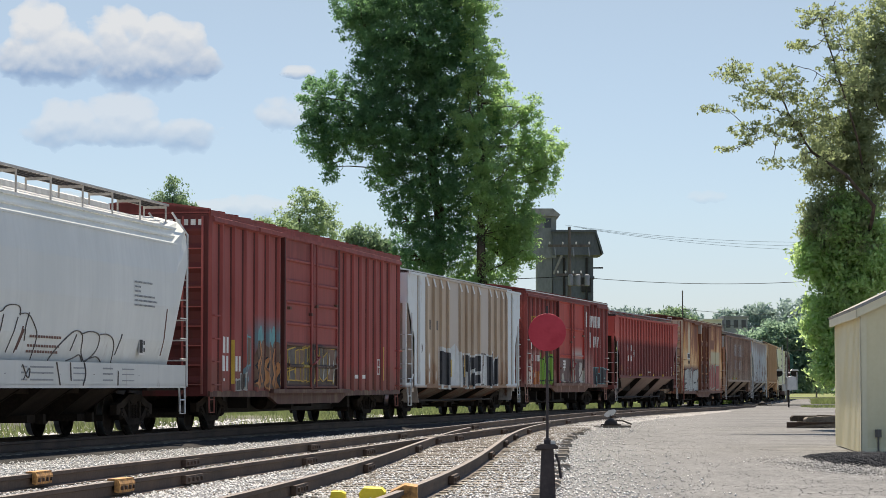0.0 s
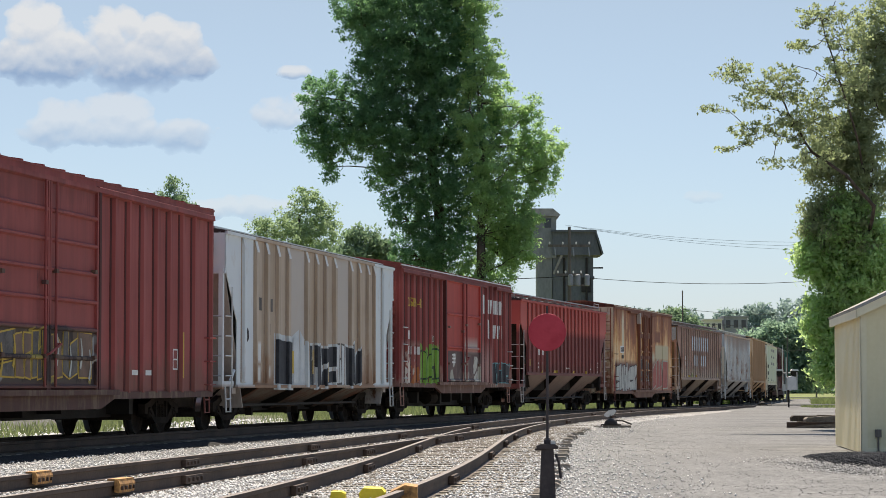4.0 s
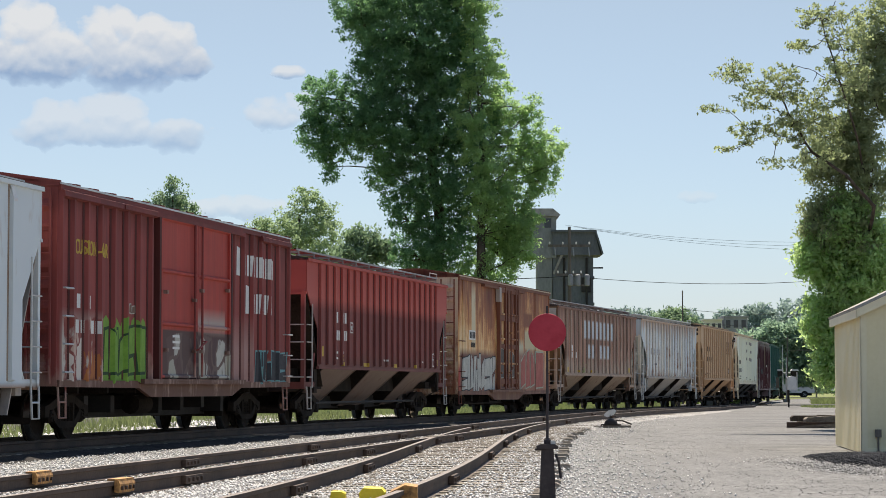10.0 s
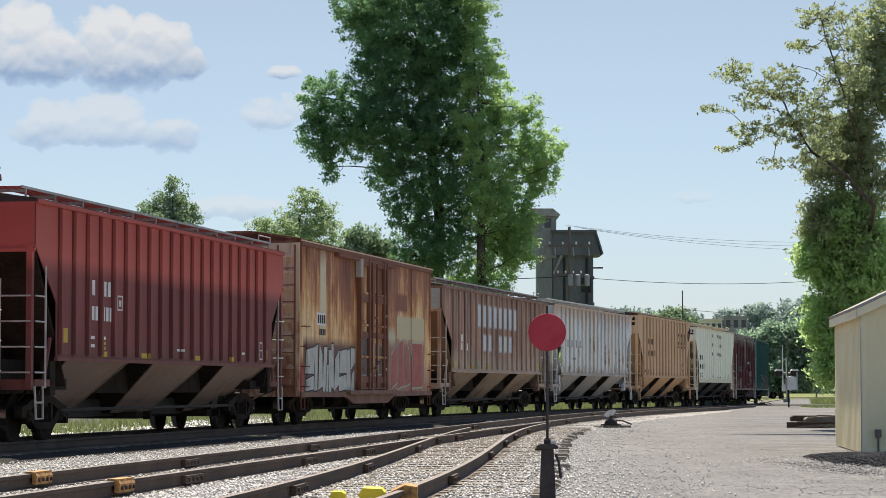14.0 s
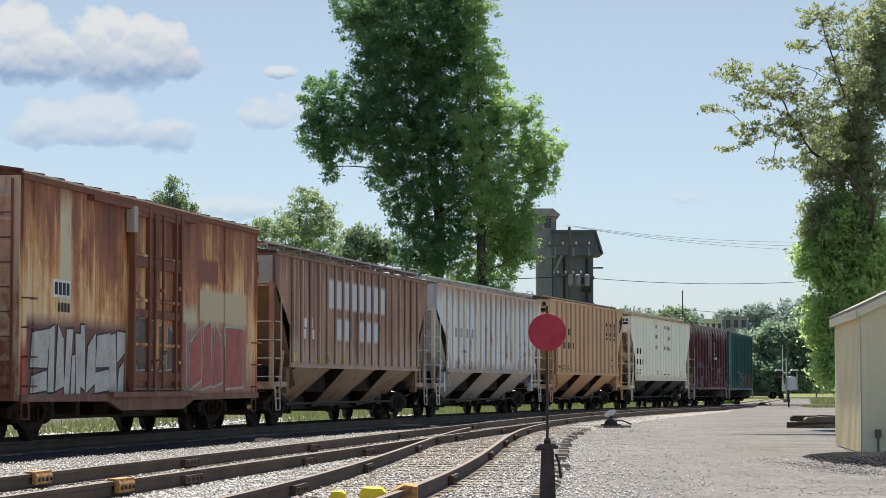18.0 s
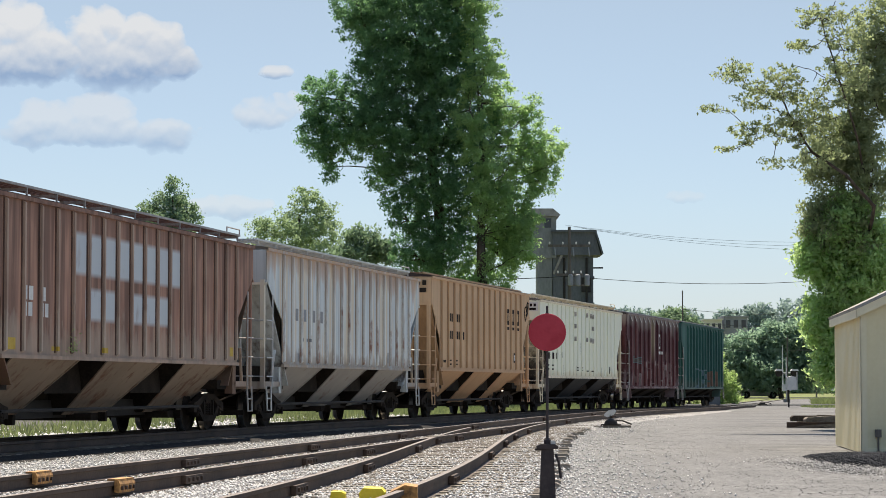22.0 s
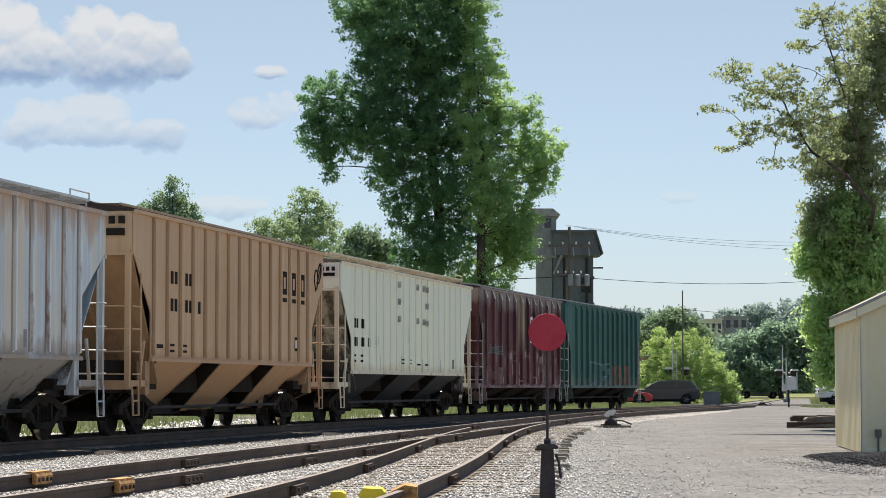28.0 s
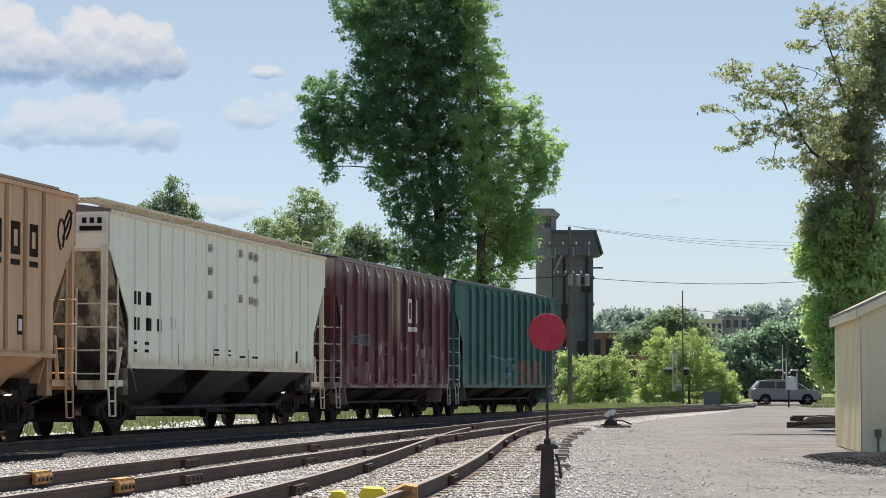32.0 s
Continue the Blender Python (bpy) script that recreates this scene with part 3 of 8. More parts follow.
def wheelset_mesh():
    b = Build()
    for sgn in (-1, 1):
        y = sgn * 0.74
        prof = [(0.10, -0.07), (0.30, -0.035), (0.36, -0.06), (0.42, -0.06), (0.425, 0.06), (0.455, 0.07), (0.455, 0.10), (0.37, 0.095), (0.29, 0.04), (0.11, 0.09)]
        prof = [(r, -sgn * h + y) for r, h in prof]
        n0 = len(b.f)
        b.lathe(prof, 40, "y")
        for i in range(n0 + 40 * 3, n0 + 40 * 4):
            b.k[i] = 1
    b.lathe([(0.075, -1.02), (0.085, -0.6), (0.08, 0.6), (0.075, 1.02)], 10, "y")
    for sgn in (-1, 1):
        b.lathe([(0.11, sgn * 0.93), (0.115, sgn * 1.04), (0.08, sgn * 1.09)], 12, "y")
        for i in range(3):
            a = i * 2.094
            b.box(0.05 * math.cos(a) - 0.018, 0.05 * math.cos(a) + 0.018, sgn * 1.06 - 0.05, sgn * 1.06 + 0.05, 0.05 * math.sin(a) - 0.018, 0.05 * math.sin(a) + 0.018)
    return b.mesh("wheelset", M["grime_shade"], M["tread"], smooth=False)


WHEELSET = wheelset_mesh()


def sideframe_mesh(sgn):
    b = Build()
    y0, y1 = (0.93, 1.07) if sgn > 0 else (-1.07, -0.93)
    b.prism([(-1.2, 0.42), (-1.2, 0.62), (-0.95, 0.66), (-0.4, 0.82), (0.4, 0.82), (0.95, 0.66), (1.2, 0.62), (1.2, 0.42), (1.0, 0.42), (0.95, 0.55), (0.72, 0.56), (0.4, 0.68),
             (-0.4, 0.68), (-0.72, 0.56), (-0.95, 0.55), (-1.0, 0.42)], y0, y1)
    b.prism([(-0.72, 0.56), (-0.95, 0.5), (-0.45, 0.22), (0.45, 0.22), (0.95, 0.5), (0.72, 0.56), (0.42, 0.34), (-0.42, 0.34)], y0, y1)
    b.box(-0.42, -0.33, y0, y1, 0.3, 0.72)
    b.box(0.33, 0.42, y0, y1, 0.3, 0.72)
    return b.mesh("side_frame", M["grime_shade"])


def spring_mesh(sgn):
    prof = [(0.075 if j % 2 else 0.055, 0.34 + j * 0.02) for j in range(16)]
    return Build().lathe(prof, 8, "z", (0, sgn * 1.0, 0)).mesh("spring", M["grime_shade"])


FRAMES = {s: sideframe_mesh(s) for s in (-1, 1)}
SPRINGS = {s: spring_mesh(s) for s in (-1, 1)}
BOLSTER = Build().prism([(-1.05, 0.62), (-0.5, 0.5), (0.5, 0.5), (1.05, 0.62), (1.05, 0.76), (0.4, 0.88), (-0.4, 0.88), (-1.05, 0.76)], -0.2, 0.2, "x").mesh("truck", M["grime_shade"])


BEAM = Build().prism([(-0.05, 0.3), (0.05, 0.3), (0.03, 0.42), (-0.03, 0.42)], -0.85, 0.85).mesh("brake_beam", M["grime_shade"])


def add_truck(car, x):
    t = part("truck", BOLSTER, None, car, "grimy cast steel freight truck", at=pose(x, 0, 0))
    for s in (-1, 1):
        part("side_frame", FRAMES[s], None, t)
        for i in (-1, 0, 1):
            part("spring", SPRINGS[s], None, t, at=pose(0.2 * i, 0, 0))
        WHEELSETS.append(part("wheelset", WHEELSET, None, t, at=pose(s * 0.86, 0, 0.425)))
    for s in (-1, 1):
        part("brake_beam", BEAM, None, t, at=pose(s * 1.36, 0, 0))


COUPLER = Build()
COUPLER.box(-0.1, 0.62, -0.1, 0.1, 0.78, 0.98).prism([(0.6, -0.17), (0.95, -0.2), (1.0, -0.05), (0.86, 0.0), (0.9, 0.14), (0.62, 0.17)], 0.72, 1.02, "z")
COUPLER.pipe([(0.2, -0.35, 0.72), (0.6, -0.4, 0.5), (0.98, -0.3, 0.36)], 0.03, 6)
COUPLER = COUPLER.mesh("coupler", M["iron"])


def add_ends(car, x0, x1):
    part("coupler", COUPLER, None, car, at=pose(x1 - 0.1, 0, 0))
    part("coupler", COUPLER, None, car, at=pose(x0 + 0.1, 0, 0, 0, 0, 180))


def stirrup(car, x, mat, w=0.42, z0=0.42, z1=0.98):
    b = Build()
    b.pipe([(x, -1.55, z1), (x + 0.03, -1.57, z0), (x + w - 0.03, -1.57, z0), (x + w, -1.55, z1)], 0.022, 5)
    b.rod((x + 0.02, -1.56, (z0 + z1) / 2), (x + w - 0.02, -1.56, (z0 + z1) / 2), 0.018, 5)
    part("step", b, mat, car)


def roof_profile(zt, rise):
    return [(-SIDE - 0.03, zt - 0.03), (-SIDE - 0.03, zt + 0.03), (-0.9, zt + 0.6 * rise), (-0.3, zt + rise), (0.3, zt + rise), (0.9, zt + 0.6 * rise), (SIDE + 0.03, zt + 0.03), (SIDE + 0.03, zt - 0.03)]


def running_board(car, x0, x1, z, mat, rail_mat, y=-0.78, width=0.5, legs=12, high=0.34, far=True):
    """A grating walk on legs along the roof, on both sides of the hatches."""
    for s in ((1, -1) if far else (1,)):
        b = Build()
        ya, yb = sorted((s * y, s * (y - width)))
        n = int((x1 - x0) / 0.25)
        for i in range(n + 1):
            xx = x0 + (x1 - x0 - 0.03) * i / n
            b.box(xx, xx + 0.03, ya + 0.03, yb - 0.03, z + high - 0.04, z + high - 0.01)
        for i in range(4):
            yy = ya + 0.06 + i * (width - 0.12) / 3
            b.box(x0, x1, yy - 0.02, yy + 0.02, z + high - 0.05, z + high - 0.012)
        part("running_board", b, mat, car)
        for yy in (ya, yb - 0.03):
            part("board_edge", Build().box(x0, x1, yy, yy + 0.03, z + high - 0.045, z + high), rail_mat, car)
        for i in range(legs):
            xx = x0 + 0.2 + (x1 - x0 - 0.4) * i / (legs - 1)
            b = Build().prism([(ya, z - 0.25), (ya + 0.03, z - 0.25), (ya + 0.03, z + high - 0.1), (yb - 0.03, z + high - 0.1), (yb - 0.03, z - 0.25), (yb, z - 0.25), (yb, z + high - 0.045), (ya, z + high - 0.045)], xx - 0.016, xx + 0.016, "x")
            part("board_bracket", b, rail_mat, car)


def roof_hoop(car, x, s, z, mat, high=0.15):
    """A bent handrail over the end of the running board."""
    part("hand_rail", Build().pipe([(x, -1.26, z), (x, -1.26, z + high), (x - s * 1.1, -1.26, z + high), (x - s * 1.1, -1.26, z)], 0.016, 6), mat, car)


def hatches(car, x0, x1, z, mat, n=8):
    for i in range(n):
        xx = x0 + (x1 - x0) * (i + 0.5) / n
        l = (x1 - x0) / n * 0.42
        b = Build().prism([(-0.32, z), (-0.3, z + 0.16), (-0.2, z + 0.2), (0.2, z + 0.2), (0.3, z + 0.16), (0.32, z)], xx - l, xx + l, "x")
        part("hatch", b, mat, car)


def bay(car, xa, xb, ztop, mat, zlow=0.32):
    """One discharge hopper: four slopes down to a gate, and a dark fill block beside it."""
    b = Build()
    p, xm, yw = xb - xa, (xa + xb) / 2, SIDE - 0.02
    w, h, zl = 0.34 * p, 0.24 * p, zlow + 0.12
    top = [(xm - w, -yw, ztop), (xm + w, -yw, ztop), (xm + w, yw, ztop), (xm - w, yw, ztop)]
    mid = [(xm - h, -0.45, zl), (xm + h, -0.45, zl), (xm + h, 0.45, zl), (xm - h, 0.45, zl)]
    # cross slopes in the near-black colour: shade between bays painted on
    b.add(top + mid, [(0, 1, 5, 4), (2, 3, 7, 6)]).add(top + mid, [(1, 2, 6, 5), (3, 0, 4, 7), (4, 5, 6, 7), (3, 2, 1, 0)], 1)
    hop = part("hopper_bay", b, [mat, M["grime_shade"]], car)
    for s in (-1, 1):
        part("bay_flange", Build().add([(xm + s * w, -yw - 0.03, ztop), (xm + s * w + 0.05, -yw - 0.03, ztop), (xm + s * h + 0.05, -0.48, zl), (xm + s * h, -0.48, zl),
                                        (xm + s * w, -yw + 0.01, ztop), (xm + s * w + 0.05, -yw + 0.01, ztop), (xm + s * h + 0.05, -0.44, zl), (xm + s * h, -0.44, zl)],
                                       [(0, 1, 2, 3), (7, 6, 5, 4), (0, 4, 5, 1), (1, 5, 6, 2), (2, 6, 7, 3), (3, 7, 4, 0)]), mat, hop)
    # inner block added to keep the gap between bays dark
    part("dark_saddle_fill", Build().prism([(xa - 0.2 * p, ztop), (xa + 0.2 * p, ztop), (xa + 0.2 * p, 0.85), (xa - 0.2 * p, 0.85)], -0.95, 0.95), M["grime_shade"], hop)
    b = Build().box(xm - 0.5, xm + 0.5, -0.8, 0.8, zlow, zlow + 0.14)
    b.box(xm - 0.06, xm + 0.06, -0.95, -0.8, zlow - 0.02, zlow + 0.16)
    part("gate", b, M["grime_shade"], hop)


SIDES = {}      # for each car: the steps of its near side (x from, x to, y from, y to)


def side_steps(x0, x1, ribs):
    """The near side's outline in plan; ribs: (x, width at the sheet, width at the face, depth)."""
    out, x = [], x0 - 1.0
    for c, wide, face, deep in sorted(ribs):
        a, b, d, e = c - wide / 2, c - face / 2, c + face / 2, c + wide / 2
        out += [(x, a, 0.0, 0.0), (a, b, 0.0, deep), (b, d, deep, deep), (d, e, deep, 0.0)]
        x = e
    return [q for q in out + [(x, x1 + 1.0, 0.0, 0.0)] if q[1] - q[0] > 1e-4]


def clip_x(poly, at, keep):
    """The share of a polygon (x, z) on one side of an upright line."""
    out = []
    for p, q in zip(poly, poly[1:] + poly[:1]):
        if (p[0] - at) * keep >= 0:
            out.append(p)
        if (p[0] - at) * (q[0] - at) < 0:
            u = (at - p[0]) / (q[0] - p[0])
            out.append((at, p[1] + u * (q[1] - p[1])))
    return out


def paint_on(car, polys, mat, name="marking", lift=0.004, parent=None):
    """Paint that follows the sheets and ribs of a car's near side; polys: convex outlines (x, z)."""
    b, seen = Build(), {}
    for poly in polys:
        lo, hi = min(p[0] for p in poly), max(p[0] for p in poly)
        for xa, xb, ya, yb in SIDES[car.name]:
            if xb <= lo or xa >= hi:
                continue
            piece = clip_x(clip_x(list(poly), xa, 1), xb, -1)
            face = []
            for x, z in piece:
                p = (round(x, 4), round(-SIDE - lift - ya - (yb - ya) * (x - xa) / (xb - xa), 4), round(z, 4))
                if p not in seen:
                    seen[p] = len(b.v)
                    b.v.append(p)
                if seen[p] not in face:
                    face.append(seen[p])
            if len(face) > 2:
                b.f.append(tuple(face))
                b.k.append(0)
    return part(name, b, mat, parent or car)


def bars(car, rows, mat, name="marking", lift=0.004):
    """Painted bars in place of writing: rows of (x, z, width, height, count, gap)."""
    for x, z, w, h, n, gap in rows:
        for xx in (x + i * (w + gap) for i in range(n)):
            paint_on(car, [[(xx, z), (xx + w, z), (xx + w, z + h), (xx, z + h)]], mat, name, lift)


def words(car, text, x, z, high, wide, mat, name="lettering"):
    """Painted words on a car's side, x to x + wide."""
    cu = bpy.data.curves.new(name, "FONT")
    cu.body, cu.size = text, 1.0
    ob = new(name, cu)
    me = bpy.data.meshes.new_from_object(ob)
    xs, zs = [v.co.x for v in me.vertices], [v.co.y for v in me.vertices]
    kx, kz = wide / (max(xs) - min(xs)), high / (max(zs) - min(zs))
    polys = [[(x + (me.vertices[i].co.x - min(xs)) * kx, z + (me.vertices[i].co.y - min(zs)) * kz) for i in f.vertices] for f in me.polygons]
    bpy.data.objects.remove(ob)
    bpy.data.meshes.remove(me)
    return paint_on(car, polys + [[(u + 0.035, v + 0.004) for u, v in q] for q in polys], mat, name)


def marks(car, rows, y, mat, name="marking"):
    """Small painted bars in place of writing: rows of (x, z, width, height, count, gap)."""
    for x, z, w, h, n, gap in rows:
        for i in range(n):
            xx = x + i * (w + gap)
            part(name, Build().box(xx, xx + w, y - 0.004, y, z, z + h), mat, car)


def hopper_car(L, zt, zb, paint, label, ribs, cut_x=1.35, cut_z=3.45, kink=2.45, bays=3, roof_mat=None, trim=None, rib_w=0.09, rib_d=0.07, walk_mat=None, under=None,
               tops=None, rib_mat=None, rise=0.2, board=0.18, low_sides=False, slope=None, irons=None, end_panel=None, dark_strip=None):
    car = thing("hopper_car", label, "hopper car", "freight cars of the train")
    x0, x1 = -L / 2, L / 2
    roof_mat, trim, walk_mat, under, irons = roof_mat or P["sooty_roof"], trim or paint, walk_mat or M["galv"], under or paint, irons or M["iron_rail"]
    ribs = [float(x) for x in ribs]
    SIDES[car.name] = side_steps(x0, x1, [(x, rib_w + 0.002, rib_w, rib_d) for x in ribs])
    poly = [(x0, zt), (x1, zt), (x1, cut_z), (x1 - cut_x, kink), (x1 - cut_x, zb), (x0 + cut_x, zb), (x0 + cut_x, kink), (x0, cut_z)]
    for s in (-1, 1):
        part("side_sheet", Build().prism(poly, s * (SIDE - 0.02), s * SIDE), paint, car)
        b = Build().box(x0, x1, min(s * (SIDE + 0.05), s * (SIDE - 0.02)), max(s * (SIDE + 0.05), s * (SIDE - 0.02)), zt - 0.06, zt + 0.012)
        part("top_chord", b, trim, car)
        b = Build().box(x0 + cut_x - 0.05, x1 - cut_x + 0.05, min(s * (SIDE + 0.045), s * (SIDE - 0.02)), max(s * (SIDE + 0.045), s * (SIDE - 0.02)), zb - 0.05, zb + 0.02)
        part("side_sill", b, paint if low_sides else trim, car)
    slant = 0.3 if tops else 0.1
    for x in ribs:
        e = min(x - x0, x1 - x)
        low = zb + 0.05 if e >= cut_x else cut_z - (cut_z - kink) * e / cut_x + 0.05
        b = Build().prism([(-SIDE + 0.005, low), (-SIDE - rib_d, low + 0.04), (-SIDE - rib_d, zt - slant), (-SIDE + 0.005, zt - 0.06)], x - rib_w / 2, x + rib_w / 2, "x")
        part("rib", b, rib_mat or paint, car)
        # added dark strip stands in for the rib's shaded near face
        if dark_strip:
            part("rib_shade_strip", Build().box(x - rib_w / 2 - 0.055, x - rib_w / 2 + 0.006, -SIDE - 0.009, -SIDE + 0.004, low + 0.02, zt - 0.07), dark_strip, car)
        if tops:
            b = Build().prism([(-SIDE - rib_d - 0.004, zt - 0.34), (-SIDE - rib_d - 0.004, zt - 0.298), (-SIDE - 0.01, zt - 0.055), (-SIDE - 0.03, zt - 0.08)], x - rib_w / 2, x + rib_w / 2, "x")
            part("rib_cap", b, tops, car)
    part("roof", Build().prism(roof_profile(zt, rise), x0, x1, "x"), roof_mat, car)
    hatches(car, x0 + 1.2, x1 - 1.2, zt + rise - 0.1, roof_mat)
    running_board(car, x0 + 0.1, x1 - 0.1, zt + 0.1, walk_mat, irons, high=board)
    for s in (-1, 1):
        xe = x0 if s < 0 else x1
        if board > 0.12 and s > 0:
            roof_hoop(car, xe - s * 0.12, s, zt + 0.1 + board, irons, 0.11)
        b = Build().box(min(xe, xe - s * 0.03), max(xe, xe - s * 0.03), -SIDE, SIDE, cut_z - 0.1, zt)
        part("end_sheet", b, end_panel or paint, car)
        part("end_lip", Build().box(min(xe, xe + s * 0.05), max(xe, xe + s * 0.05), -SIDE, SIDE, cut_z - 0.12, cut_z - 0.06), trim, car)
        deep = cut_x + 0.6
        b = Build().add([(xe, -SIDE + 0.03, cut_z), (xe, SIDE - 0.03, cut_z), (xe - s * deep, SIDE - 0.03, zb - 0.5), (xe - s * deep, -SIDE + 0.03, zb - 0.5),
                         (xe - s * 0.03, -SIDE + 0.03, cut_z), (xe - s * 0.03, SIDE - 0.03, cut_z), (xe - s * (deep + 0.05), SIDE - 0.03, zb - 0.5), (xe - s * (deep + 0.05), -SIDE + 0.03, zb - 0.5)],
                        [(0, 1, 2, 3), (4, 7, 6, 5), (0, 3, 7, 4), (1, 5, 6, 2), (0, 4, 5, 1), (3, 2, 6, 7)])
        part("slope_sheet", b, slope or paint, car)
        for yy in (-0.5, 0.5):
            q = [(xe - s * 0.02, cut_z - 0.1), (xe - s * (deep - 0.02), zb - 0.45), (xe - s * (deep - 0.25), zb - 0.45), (xe - s * 0.02, cut_z - 0.35)]
            part("stiffener", Build().prism(q, yy - 0.025, yy + 0.025), slope or paint, car)
        for sy in (-1, 1):
            b = Build().box(xe - 0.06, xe + 0.06, sy * 1.47 - 0.05, sy * 1.47 + 0.05, 0.95, cut_z)
            part("corner_post", b, trim, car)
        b = Build().box(min(xe, xe - s * cut_x), max(xe, xe - s * cut_x), -1.5, -1.42, 0.98, 1.1)
        b.box(min(xe, xe - s * cut_x), max(xe, xe - s * cut_x), 1.42, 1.5, 0.98, 1.1)
        b.box(min(xe, xe - s * 0.2), max(xe, xe - s * 0.2), -1.5, 1.5, 0.92, 1.1)
        part("end_sill", b, trim, car)
        part("jacking_pad", Build().box(xe - s * cut_x - 0.14, xe - s * cut_x + 0.14, -1.5, -1.32, 0.82, zb - 0.05), slope or M["grime_shade"], car)
        b = Build().box(min(xe, xe - s * 2.6), max(xe, xe - s * 2.6), -0.3, 0.3, 0.75, 1.1)
        b.box(min(xe - s * 1.4, xe - s * 2.3), max(xe - s * 1.4, xe - s * 2.3), -1.35, 1.35, 0.92, 1.12)
        part("draft_sill", b, M["grime_shade"], car)
        # one upright and its rungs on the side, grab irons round the corner on the end
        xu = xe - s * 0.52
        b = Build().rod((xu, -1.57, 0.95), (xu, -1.57, min(kink + 0.75, cut_z - 0.35)), 0.02, 6)
        rungs = [1.22 + 0.44 * i for i in range(4)]
        for z in rungs:
            b.rod((xe, -1.57, z), (xu, -1.57, z), 0.016, 5)
        part("ladder", b, irons, car)
        for z in rungs:
            part("grab_iron", Build().pipe([(xe, -1.5, z), (xe + s * 0.07, -1.5, z), (xe + s * 0.07, -0.95, z), (xe, -0.95, z)], 0.016, 5), irons, car)
        part("end_ladder", Build().rod((xe + s * 0.07, -0.95, 1.0), (xe + s * 0.07, -0.95, rungs[-1] + 0.3), 0.02, 6), irons, car)
        stirrup(car, min(xe, xu) + 0.04, irons)
        part("brace", Build().rod((xe - s * 0.7, -1.48, 1.1), (xe - s * 0.95, -1.5, zb + 0.35), 0.035, 6), trim, car)
        part("sill_brace", Build().rod((xe - s * 0.05, -1.44, 0.95), (xe - s * 0.75, -0.9, 0.62), 0.025, 6), M["grime_shade"], car)
        part("brake_step", Build().box(min(xe, xe + s * 0.3), max(xe, xe + s * 0.3), -0.4, 0.4, 1.12, 1.15), irons, car)
        add_truck(car, xe - s * 1.95)
    part("centre_sill", Build().box(x0 + 1.5, x1 - 1.5, -0.25, 0.25, 0.72, 1.05), M["grime_shade"], car)
    # plain dark block added in place of brake gear and under-car shade
    part("rigging_block", Build().box(x0 + 2.9, x1 - 2.9, -0.3, 0.3, 0.38, 0.72), M["iron"], car)
    part("brake_pipe", Build().rod((x0 + 2.8, -1.05, 0.55), (x1 - 2.8, -1.05, 0.55), 0.035, 6), M["iron"], car)
    xa, xb = x0 + cut_x - 0.25, x1 - cut_x + 0.25
    if low_sides:
        xa, xb = xa + 1.6, xb - 1.6
    for i in range(bays):
        bay(car, xa + (xb - xa) * i / bays, xa + (xb - xa) * (i + 1) / bays, zb - 0.03, under)
    add_ends(car, x0, x1)
    return car


